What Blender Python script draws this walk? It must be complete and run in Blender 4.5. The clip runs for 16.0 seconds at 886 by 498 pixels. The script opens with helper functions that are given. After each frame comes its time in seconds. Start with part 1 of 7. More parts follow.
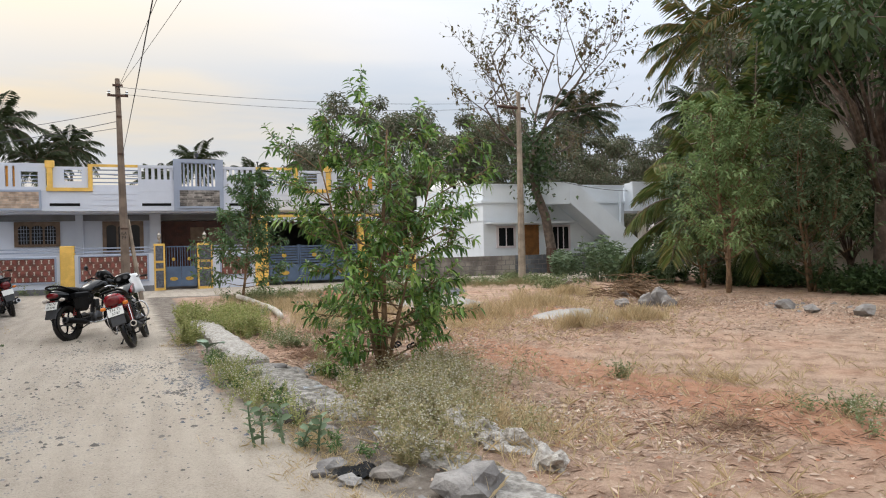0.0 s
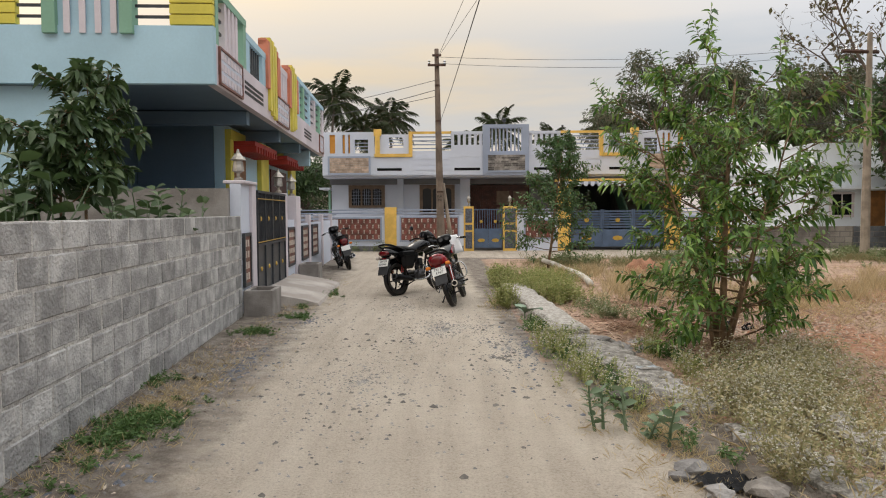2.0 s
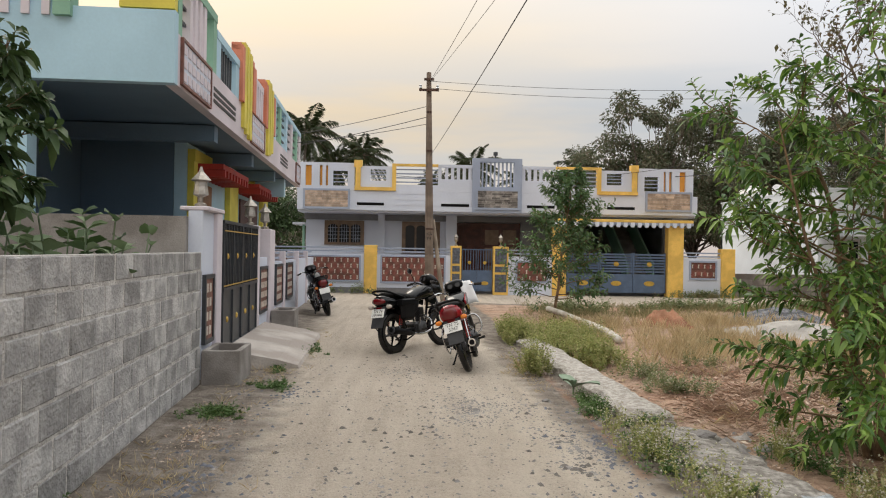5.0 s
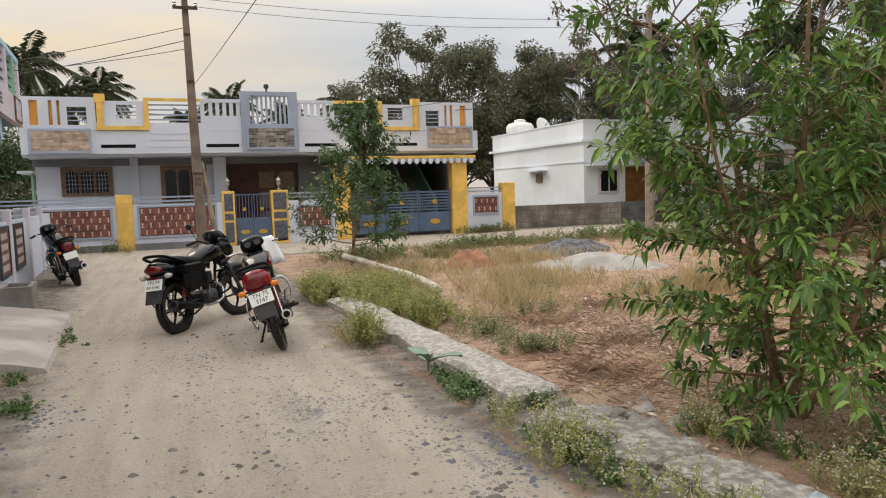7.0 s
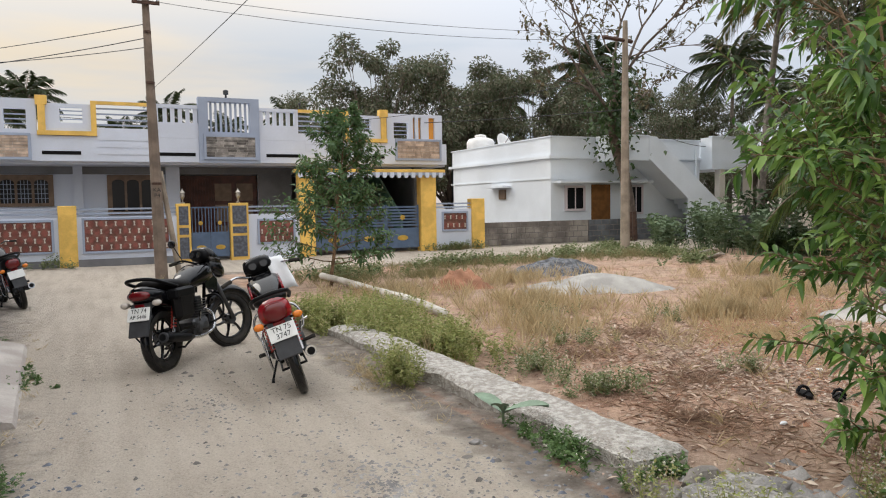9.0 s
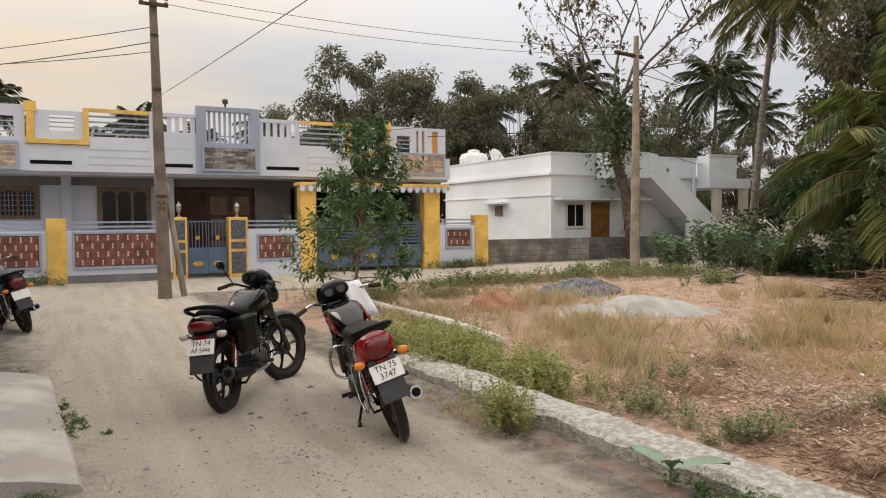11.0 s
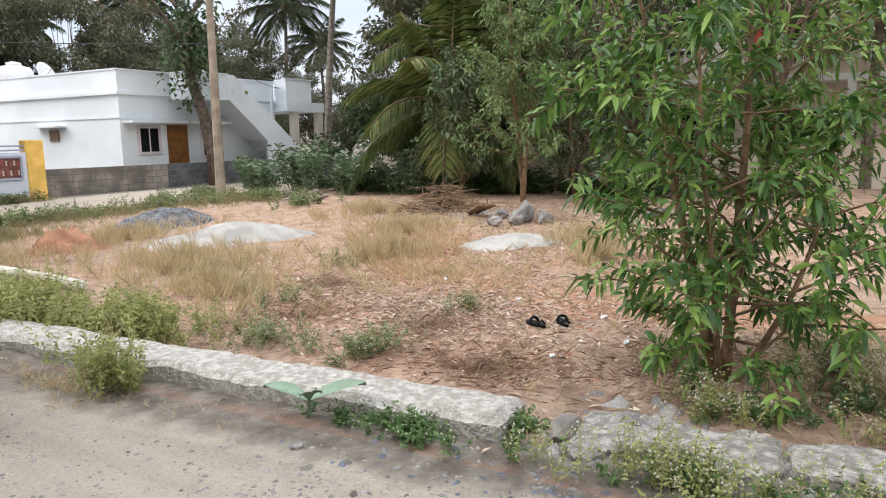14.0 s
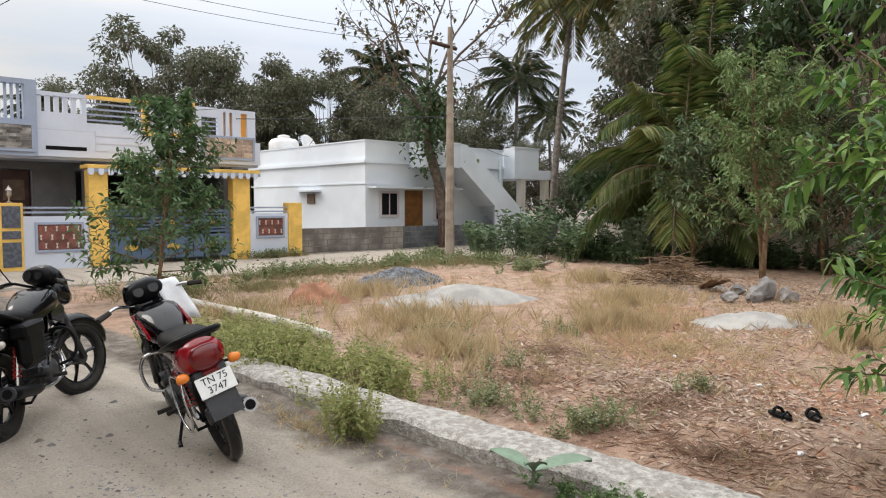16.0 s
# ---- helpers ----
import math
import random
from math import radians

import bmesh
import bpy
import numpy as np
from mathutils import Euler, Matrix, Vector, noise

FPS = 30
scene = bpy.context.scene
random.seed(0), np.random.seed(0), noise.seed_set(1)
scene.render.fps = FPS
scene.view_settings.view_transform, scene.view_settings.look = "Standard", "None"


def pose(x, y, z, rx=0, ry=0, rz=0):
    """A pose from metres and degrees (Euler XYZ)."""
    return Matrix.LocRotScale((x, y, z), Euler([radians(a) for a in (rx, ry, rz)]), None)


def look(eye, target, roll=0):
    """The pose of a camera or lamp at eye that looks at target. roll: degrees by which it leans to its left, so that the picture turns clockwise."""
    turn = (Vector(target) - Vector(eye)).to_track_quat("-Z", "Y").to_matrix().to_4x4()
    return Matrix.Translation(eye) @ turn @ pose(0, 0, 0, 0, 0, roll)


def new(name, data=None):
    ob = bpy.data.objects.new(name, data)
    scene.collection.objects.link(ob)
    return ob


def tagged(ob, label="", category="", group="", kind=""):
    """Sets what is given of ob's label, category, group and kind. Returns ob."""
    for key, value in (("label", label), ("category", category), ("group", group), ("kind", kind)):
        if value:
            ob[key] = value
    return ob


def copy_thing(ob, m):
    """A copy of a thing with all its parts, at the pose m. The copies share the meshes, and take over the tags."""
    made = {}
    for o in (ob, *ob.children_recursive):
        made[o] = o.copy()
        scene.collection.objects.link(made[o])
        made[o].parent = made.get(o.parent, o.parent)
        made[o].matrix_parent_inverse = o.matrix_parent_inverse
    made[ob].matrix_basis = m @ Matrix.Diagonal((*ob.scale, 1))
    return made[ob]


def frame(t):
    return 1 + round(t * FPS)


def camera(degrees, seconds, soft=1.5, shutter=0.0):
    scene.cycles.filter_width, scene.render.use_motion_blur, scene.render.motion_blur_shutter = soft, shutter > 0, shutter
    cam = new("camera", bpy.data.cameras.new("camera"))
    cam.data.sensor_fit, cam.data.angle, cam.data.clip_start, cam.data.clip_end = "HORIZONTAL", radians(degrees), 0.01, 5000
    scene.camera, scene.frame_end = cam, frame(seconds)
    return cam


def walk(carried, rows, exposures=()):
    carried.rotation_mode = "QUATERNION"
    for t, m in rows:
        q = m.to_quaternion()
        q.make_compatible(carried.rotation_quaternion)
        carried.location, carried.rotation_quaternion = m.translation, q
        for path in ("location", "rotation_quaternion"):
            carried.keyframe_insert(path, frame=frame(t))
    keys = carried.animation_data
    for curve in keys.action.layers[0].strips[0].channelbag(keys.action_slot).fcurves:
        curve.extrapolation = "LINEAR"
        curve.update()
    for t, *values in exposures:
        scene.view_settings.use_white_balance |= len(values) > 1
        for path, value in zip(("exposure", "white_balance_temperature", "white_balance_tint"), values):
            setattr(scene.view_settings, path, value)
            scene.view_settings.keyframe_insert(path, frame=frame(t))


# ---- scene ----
cam = camera(63.5, 16.0, soft=1.1)
PATH = [
    (0, (0.384, 1.066, 1.494), (1.139, 2.918, 1.477), -1.3),
    (0.5, (0.297, 1.098, 1.524), (0.529, 3.083, 1.463), -1.2),
    (1, (0.16, 1.272, 1.524), (0.226, 3.269, 1.445), -0.1),
    (1.5, (0.104, 1.444, 1.52), (0.116, 3.441, 1.418), -0.2),
    (2, (0.111, 1.715, 1.503), (0.079, 3.712, 1.399), -0.3),
    (2.5, (0.07, 2.012, 1.502), (0.024, 4.01, 1.419), 0.6),
    (3, (-0.084, 2.431, 1.478), (-0.109, 4.431, 1.425), 1.5),
    (3.5, (-0.166, 2.827, 1.44), (-0.167, 4.826, 1.407), 1.5),
    (6, (-0.78, 4.88, 1.588), (-0.553, 6.868, 1.6), -0.5),
    (6.5, (-0.844, 5.344, 1.602), (-0.291, 7.265, 1.538), -1.5),
    (7, (-0.857, 5.745, 1.584), (-0.167, 7.615, 1.416), -1.7),
    (7.5, (-0.98, 6.083, 1.542), (-0.225, 7.922, 1.323), -0.6),
    (8, (-1.198, 6.395, 1.559), (-0.396, 8.216, 1.355), -0.2),
    (8.5, (-1.298, 6.783, 1.555), (-0.473, 8.597, 1.386), -0.9),
    (9, (-1.403, 7.098, 1.597), (-0.552, 8.904, 1.469), -0.9),
    (11.5, (-2.165, 8.488, 1.647), (-1.169, 10.221, 1.577), 0.2),
    (12, (-2.055, 8.636, 1.62), (-0.783, 10.174, 1.48), -0.6),
    (12.5, (-1.929, 8.72, 1.617), (-0.439, 10.037, 1.404), -1.4),
    (13, (-1.949, 8.753, 1.61), (-0.327, 9.89, 1.332), -1.3),
    (13.5, (-1.973, 8.761, 1.611), (-0.287, 9.79, 1.298), -1.0),
    (14, (-1.983, 8.76, 1.613), (-0.262, 9.732, 1.307), -0.9),
    (14.5, (-1.969, 8.746, 1.624), (-0.238, 9.715, 1.367), -0.8),
    (15, (-1.993, 8.776, 1.665), (-0.327, 9.872, 1.505), -0.5),
    (15.5, (-2.026, 8.797, 1.646), (-0.539, 10.13, 1.53), -0.0),
    (16, (-2.065, 8.8, 1.651), (-0.701, 10.258, 1.53), 0.1),
]
walk(cam, [(t, look(eye, target, roll)) for t, eye, target, roll in PATH],
     [(0, -0.02, 6200, 10), (0.5, -0.22, 6600, 10), (1.5, -0.23, 6650, 10), (3.5, -0.17, 6500, 10), (6.0, -0.25, 6800, 10), (6.5, -0.27, 6800, 10), (7.0, -0.14, 6700, 10), (9.0, -0.06, 6300, 10),
      (11.5, -0.14, 6950, 12), (12.5, 0.08, 6480, 11), (13.5, 0.32, 6150, 10), (14.5, 0.36, 6100, 10), (15.5, 0.16, 6200, 10), (16.0, 0.08, 6250, 10)])


# ---- world and light ----
SUN_AZ, SUN_EL = -35.0, 12.0
world = bpy.data.worlds.new("world")
scene.world = world
world.use_nodes = True
wn, wl = world.node_tree.nodes, world.node_tree.links
sky = wn.new("ShaderNodeTexSky")
sky.sky_type, sky.sun_disc = "NISHITA", False
sky.sun_elevation, sky.sun_rotation = radians(SUN_EL), radians(SUN_AZ)
sky.air_density, sky.dust_density, sky.ozone_density = 1.0, 2.0, 1.0
bg = wn["Background"]
wtc = wn.new("ShaderNodeTexCoord")
wsep = wn.new("ShaderNodeSeparateXYZ")
wl.new(wtc.outputs["Generated"], wsep.inputs["Vector"])


def wrange(value, a, b, c, d, smooth=True):
    n = wn.new("ShaderNodeMapRange")
    n.interpolation_type = "SMOOTHSTEP" if smooth else "LINEAR"
    for k, v in zip(("From Min", "From Max", "To Min", "To Max"), (a, b, c, d)):
        n.inputs[k].default_value = v
    wl.new(value, n.inputs["Value"])
    return n.outputs["Result"]


def wmath(op, a, b):
    n = wn.new("ShaderNodeMath")
    n.operation = op
    for i, v in enumerate((a, b)):
        if isinstance(v, float):
            n.inputs[i].default_value = v
        else:
            wl.new(v, n.inputs[i])
    return n.outputs["Value"]


def wmixc(fac, a, b):
    n = wn.new("ShaderNodeMix")
    n.data_type = "RGBA"
    for k, v in (("Factor", fac), ("A", a), ("B", b)):
        if isinstance(v, tuple):
            n.inputs[k].default_value = (*v, 1)
        elif isinstance(v, float):
            n.inputs[k].default_value = v
        else:
            wl.new(v, n.inputs[k])
    return n.outputs["Result"]


# thin high cloud over a low sun: cream near the sun, grey-blue away from it, bluer streaks lower down
wmap = wn.new("ShaderNodeMapping")
wmap.inputs["Scale"].default_value = (1.0, 1.0, 6.0)
wl.new(wtc.outputs["Generated"], wmap.inputs["Vector"])
wno = wn.new("ShaderNodeTexNoise")
wno.inputs["Scale"].default_value, wno.inputs["Detail"].default_value = 1.9, 5
wl.new(wmap.outputs["Vector"], wno.inputs["Vector"])
streak = wmath("MULTIPLY", wrange(wno.outputs["Fac"], 0.38, 0.60, 0.0, 1.0), wrange(wsep.outputs["Z"], 0.16, 0.30, 1.0, 0.25))
side = wrange(wsep.outputs["X"], -0.15, 0.60, 0.0, 1.0)
veil = wmixc(side, (10.9, 9.2, 6.9), (9.1, 9.5, 10.3))
veil = wmixc(streak, veil, wmixc(side, (8.3, 8.4, 8.6), (6.9, 7.8, 8.9)))
hazy = wmixc(wrange(wsep.outputs["Z"], 0.0, 0.10, 0.75, 0.0), veil, (9.6, 8.3, 7.6))
hazy = wmixc(wrange(wsep.outputs["Z"], 0.28, 0.6, 0.0, 0.85), hazy, (9.5, 9.6, 9.7))
sky_all = wmixc(0.9, sky.outputs["Color"], hazy)
# an overcast sky grows brighter towards the zenith
glow = wn.new("ShaderNodeVectorMath")
glow.operation = "SCALE"
wl.new(sky_all, glow.inputs[0])
wl.new(wrange(wsep.outputs["Z"], 0.18, 1.0, 1.0, 3.2, False), glow.inputs["Scale"])
wl.new(glow.outputs["Vector"], bg.inputs["Color"])
bg.inputs["Strength"].default_value = 0.086

sun = new("sun", bpy.data.lights.new("sun", "SUN"))
sun.data.energy, sun.data.angle, sun.data.color = 1.2, radians(30), (1.0, 0.92, 0.82)
sun.matrix_world = look((0, 0, 30), (-30 * math.sin(radians(SUN_AZ)) / math.tan(radians(35)), -30 * math.cos(radians(SUN_AZ)) / math.tan(radians(35)), 0))


# ---- materials ----
def mat(name, col, rough=0.8, var=0.12, scale=3.0, bump=0.15, fine=60.0, metal=0.0, col2=None, rand=0.0, edge=(0.42, 0.62), spec=0.4):
    m = bpy.data.materials.new(name)
    m.use_nodes = True
    n, l = m.node_tree.nodes, m.node_tree.links
    b = n["Principled BSDF"]
    b.inputs["Roughness"].default_value, b.inputs["Metallic"].default_value = rough, metal
    b.inputs["Specular IOR Level"].default_value = spec
    g = n.new("ShaderNodeNewGeometry")
    big, small = n.new("ShaderNodeTexNoise"), n.new("ShaderNodeTexNoise")
    big.inputs["Scale"].default_value, big.inputs["Detail"].default_value = scale, 6
    small.inputs["Scale"].default_value, small.inputs["Detail"].default_value = fine, 3
    l.new(g.outputs["Position"], big.inputs["Vector"])
    l.new(g.outputs["Position"], small.inputs["Vector"])
    ramp = n.new("ShaderNodeValToRGB")
    c2 = col2 or tuple(c * (1 - 2.2 * var) for c in col)
    ramp.color_ramp.elements[0].position, ramp.color_ramp.elements[1].position = edge
    ramp.color_ramp.elements[0].color, ramp.color_ramp.elements[1].color = (*c2, 1), (*col, 1)
    l.new(big.outputs["Fac"], ramp.inputs["Fac"])
    mr = n.new("ShaderNodeMapRange")
    mr.inputs["To Min"].default_value, mr.inputs["To Max"].default_value = 1 - 1.2 * var, 1 + 1.2 * var
    l.new(small.outputs["Fac"], mr.inputs["Value"])
    hsv = n.new("ShaderNodeHueSaturation")
    l.new(ramp.outputs["Color"], hsv.inputs["Color"])
    if rand:
        rnd = n.new("ShaderNodeObjectInfo")
        mr2 = n.new("ShaderNodeMapRange")
        mr2.inputs["To Min"].default_value, mr2.inputs["To Max"].default_value = 1 - rand, 1 + rand
        l.new(rnd.outputs["Random"], mr2.inputs["Value"])
        mu = n.new("ShaderNodeMath")
        mu.operation = "MULTIPLY"
        l.new(mr.outputs["Result"], mu.inputs[0])
        l.new(mr2.outputs["Result"], mu.inputs[1])
        l.new(mu.outputs["Value"], hsv.inputs["Value"])
    else:
        l.new(mr.outputs["Result"], hsv.inputs["Value"])
    l.new(hsv.outputs["Color"], b.inputs["Base Color"])
    if bump:
        bp = n.new("ShaderNodeBump")
        bp.inputs["Strength"].default_value, bp.inputs["Distance"].default_value = bump, 0.02
        l.new(small.outputs["Fac"], bp.inputs["Height"])
        l.new(bp.outputs["Normal"], b.inputs["Normal"])
    return m


def leaf_mat(name, cols, rough=0.5, trans=0.25):
    """Leaves: colour varies leaf by leaf, and some light comes through."""
    m = bpy.data.materials.new(name)
    m.use_nodes = True
    n, l = m.node_tree.nodes, m.node_tree.links
    b = n["Principled BSDF"]
    b.inputs["Roughness"].default_value = rough
    b.inputs["Specular IOR Level"].default_value = 0.35
    g = n.new("ShaderNodeNewGeometry")
    ramp = n.new("ShaderNodeValToRGB")
    while len(ramp.color_ramp.elements) < len(cols):
        ramp.color_ramp.elements.new(0.5)
    for i, (e, c) in enumerate(zip(ramp.color_ramp.elements, cols)):
        e.position, e.color = i / (len(cols) - 1), (*c, 1)
    l.new(g.outputs["Random Per Island"], ramp.inputs["Fac"])
    l.new(ramp.outputs["Color"], b.inputs["Base Color"])
    tr = n.new("ShaderNodeBsdfTranslucent")
    l.new(ramp.outputs["Color"], tr.inputs["Color"])
    mx = n.new("ShaderNodeMixShader")
    mx.inputs["Fac"].default_value = trans
    l.new(b.outputs["BSDF"], mx.inputs[1])
    l.new(tr.outputs["BSDF"], mx.inputs[2])
    l.new(mx.outputs["Shader"], n["Material Output"].inputs["Surface"])
    return m


WHITE = mat("white_wall_paint", (0.63, 0.67, 0.77), 0.75, 0.05, 0.6, 0.05, 30)
WHITE_B = mat("weathered_white_paint", (0.77, 0.82, 0.88), 0.8, 0.05, 0.5, 0.08, 25)
GREY_PAINT = mat("grey_blue_paint", (0.34, 0.39, 0.50), 0.7, 0.06, 1.0, 0.05, 30)
YELLOW = mat("yellow_paint", (0.85, 0.54, 0.13), 0.65, 0.10, 2.5, 0.08, 30)
ORANGE = mat("orange_paint", (0.80, 0.36, 0.06), 0.65, 0.08, 2, 0.05, 30)
BLUE_WALL = mat("pale_blue_paint", (0.43, 0.63, 0.74), 0.75, 0.05, 0.7, 0.05, 30)
# darker copy of the pale blue: shade in the recess put into colour
BLUE_SHADE = mat("shaded_blue_paint", (0.13, 0.20, 0.27), 0.75, 0.06, 0.8, 0.05, 30)
PINK_WALL = mat("pale_pink_paint", (0.66, 0.60, 0.64), 0.75, 0.06, 0.8, 0.05, 30)
GREEN_P = mat("pale_green_paint", (0.25, 0.45, 0.33), 0.7, 0.06, 1.5, 0.04, 30)
RED_P = mat("red_paint", (0.42, 0.04, 0.03), 0.6, 0.1, 2, 0.04, 30)
CORAL = mat("coral_paint", (0.65, 0.22, 0.13), 0.65, 0.08, 2, 0.04, 30)
LEMON = mat("lemon_paint", (0.72, 0.62, 0.10), 0.65, 0.07, 2, 0.04, 30)
SLATE = mat("slate_blue_metal_paint", (0.095, 0.14, 0.225), 0.45, 0.08, 4, 0.03, 40)
DARK_METAL = mat("charcoal_metal_paint", (0.045, 0.05, 0.058), 0.45, 0.1, 4, 0.03, 40)
GOLD = mat("gold_paint", (0.62, 0.40, 0.08), 0.4, 0.1, 8, 0.03, 40, 0.3)
STONE_BEIGE = mat("beige_stone_cladding", (0.56, 0.43, 0.34), 0.8, 0.15, 6, 0.3, 50, rand=0.28)
STONE_GREY = mat("grey_stone_cladding", (0.30, 0.275, 0.255), 0.8, 0.2, 6, 0.3, 50, rand=0.6)
STONE_DARK = mat("dark_granite_slab", (0.12, 0.13, 0.16), 0.6, 0.2, 12, 0.1, 90)
TILE_RED = mat("terracotta_tile", (0.28, 0.09, 0.07), 0.55, 0.2, 5, 0.2, 40)
TILE_CREAM = mat("cream_tile", (0.62, 0.55, 0.48), 0.55, 0.1, 5, 0.2, 40)
TILE_BROWN = mat("brown_tile", (0.23, 0.10, 0.075), 0.55, 0.2, 5, 0.2, 40)
WOOD_DARK = mat("dark_brown_wood", (0.09, 0.028, 0.018), 0.45, 0.2, 4, 0.1, 40)
WOOD_FRAME = mat("brown_window_wood", (0.20, 0.13, 0.085), 0.5, 0.15, 4, 0.1, 40)
WOOD_DOOR = mat("tan_wood_door", (0.24, 0.105, 0.03), 0.5, 0.15, 4, 0.1, 40)
# grey plaster; inside the porch its darkness also stands in for shade
PLASTER_AND_SHADE = mat("grey_plaster_and_shade", (0.20, 0.20, 0.21), 0.9, 0.1, 1.5, 0.1, 30)
CEMENT = mat("raw_cement", (0.30, 0.28, 0.26), 0.92, 0.15, 3, 0.35, 60, col2=(0.20, 0.18, 0.165))
CEMENT_PALE = mat("worn_pale_cement", (0.50, 0.46, 0.42), 0.92, 0.15, 1.6, 0.5, 50, col2=(0.34, 0.30, 0.27))
BLOCK = mat("concrete_block", (0.43, 0.42, 0.41), 0.95, 0.2, 5.0, 0.9, 38, rand=0.26, col2=(0.27, 0.265, 0.26))
MORTAR = mat("mortar", (0.56, 0.54, 0.51), 0.95, 0.2, 9, 1.2, 50, col2=(0.40, 0.38, 0.36))
MORTAR_DARK = mat("stained_mortar", (0.22, 0.205, 0.19), 0.95, 0.15, 4, 0.5, 60)
BLOCK_DARK = mat("dark_concrete_block", (0.15, 0.16, 0.175), 0.95, 0.15, 2.5, 0.6, 70, rand=0.15)
BLOCK_TAN = mat("tan_concrete_block", (0.32, 0.29, 0.255), 0.95, 0.15, 1.2, 0.6, 70, rand=0.12, col2=(0.15, 0.13, 0.12))
KERB = mat("weathered_concrete", (0.53, 0.505, 0.465), 0.95, 0.25, 20, 1.4, 60, col2=(0.34, 0.31, 0.275))
KERB_OLD = mat("crumbling_concrete", (0.40, 0.38, 0.35), 0.97, 0.3, 14, 1.6, 40, col2=(0.20, 0.185, 0.165))
POLE = mat("weathered_pole_concrete", (0.22, 0.17, 0.135), 0.9, 0.15, 3, 0.3, 40)
POLE_PALE = mat("pale_pole_concrete", (0.36, 0.30, 0.24), 0.9, 0.15, 3, 0.3, 40)
RUST = mat("rusty_iron", (0.10, 0.055, 0.04), 0.8, 0.2, 8, 0.2, 60)
BARK = mat("brown_bark", (0.24, 0.155, 0.09), 0.9, 0.2, 8, 0.5, 60)
BARK_GREY = mat("grey_bark", (0.17, 0.13, 0.105), 0.95, 0.2, 6, 0.6, 50)
PALM_BARK = mat("palm_bark", (0.23, 0.20, 0.17), 0.95, 0.2, 6, 0.5, 30)
GLASS_DARK = mat("dark_window_glass", (0.012, 0.013, 0.016), 0.15, 0.05, 2, 0.0, 20, spec=0.3)
BLACKM = mat("black_plastic", (0.007, 0.007, 0.008), 0.4, 0.1, 8, 0.03, 60, spec=0.1)
BLACK_GLOSS = mat("black_gloss_paint", (0.004, 0.004, 0.005), 0.06, 0.02, 8, 0.0, 60, spec=0.4)
RUBBER = mat("black_rubber", (0.022, 0.021, 0.020), 0.85, 0.15, 10, 0.3, 120, col2=(0.038, 0.034, 0.03), spec=0.15)
CHROME = mat("chrome", (0.55, 0.55, 0.56), 0.18, 0.05, 8, 0.02, 60, 1.0)
ALLOY = mat("grey_engine_alloy", (0.10, 0.10, 0.105), 0.45, 0.15, 12, 0.1, 80, 0.7)
GREY_PLASTIC = mat("dark_grey_plastic", (0.04, 0.041, 0.045), 0.6, 0.1, 10, 0.1, 80)
BRONZE = mat("dull_bronze_metal", (0.46, 0.42, 0.37), 0.35, 0.15, 12, 0.1, 60, 0.5)
RED_GLOSS = mat("red_gloss_paint", (0.26, 0.008, 0.014), 0.15, 0.04, 8, 0.0, 60, spec=0.6)
DIAL = mat("dark_dial_face", (0.02, 0.02, 0.022), 0.2, 0.05, 8, 0.0, 60)
RED_LENS = mat("red_lamp_lens", (0.13, 0.005, 0.007), 0.12, 0.05, 8, 0.0, 60, spec=0.6)
AMBER = mat("amber_lens", (0.75, 0.22, 0.03), 0.2, 0.05, 8, 0.0, 60)
CLEAR_LENS = mat("pale_lamp_lens", (0.5, 0.45, 0.4), 0.15, 0.05, 8, 0.0, 60)
PLATE = mat("white_number_plate", (0.75, 0.75, 0.73), 0.5, 0.03, 8, 0.0, 60)
INK = mat("black_lettering", (0.01, 0.01, 0.01), 0.5, 0.02, 8, 0.0, 60)
CLOTH_W = mat("white_plastic_sheet", (0.72, 0.73, 0.75), 0.6, 0.05, 6, 0.1, 40)
FOIL = mat("crumpled_grey_foil", (0.40, 0.44, 0.48), 0.45, 0.2, 25, 0.6, 60)
PVC = mat("dusty_white_pvc", (0.60, 0.58, 0.53), 0.6, 0.12, 3, 0.1, 40, col2=(0.40, 0.36, 0.30))
ROCK = mat("grey_rock", (0.30, 0.285, 0.27), 0.95, 0.2, 4, 0.7, 40, col2=(0.17, 0.16, 0.155))
ROCK_Y = mat("yellow_ochre_rock", (0.55, 0.40, 0.20), 0.95, 0.15, 4, 0.6, 40)
STONE_CHIP = mat("dark_stone_chips", (0.20, 0.18, 0.16), 0.9, 0.2, 6, 0.4, 60, rand=0.4)
SAND = mat("pale_quarry_dust", (0.42, 0.40, 0.37), 0.97, 0.12, 3, 0.5, 90)
GRAVEL = mat("blue_grey_gravel", (0.20, 0.205, 0.22), 0.95, 0.3, 8, 1.0, 45)
RED_EARTH = mat("heap_of_red_earth", (0.40, 0.20, 0.12), 0.97, 0.15, 4, 0.6, 50)
WIRE = mat("dark_cable", (0.03, 0.03, 0.035), 0.6, 0.05, 4, 0.0, 40)
TANK_W = mat("white_tank_plastic", (0.78, 0.77, 0.75), 0.5, 0.05, 3, 0.03, 30)
CREAM_WALL = mat("cream_wall_paint", (0.66, 0.60, 0.52), 0.8, 0.06, 0.7, 0.05, 30)
LEATHER = mat("worn_black_leather", (0.010, 0.009, 0.009), 0.5, 0.15, 8, 0.1, 80, spec=0.12)

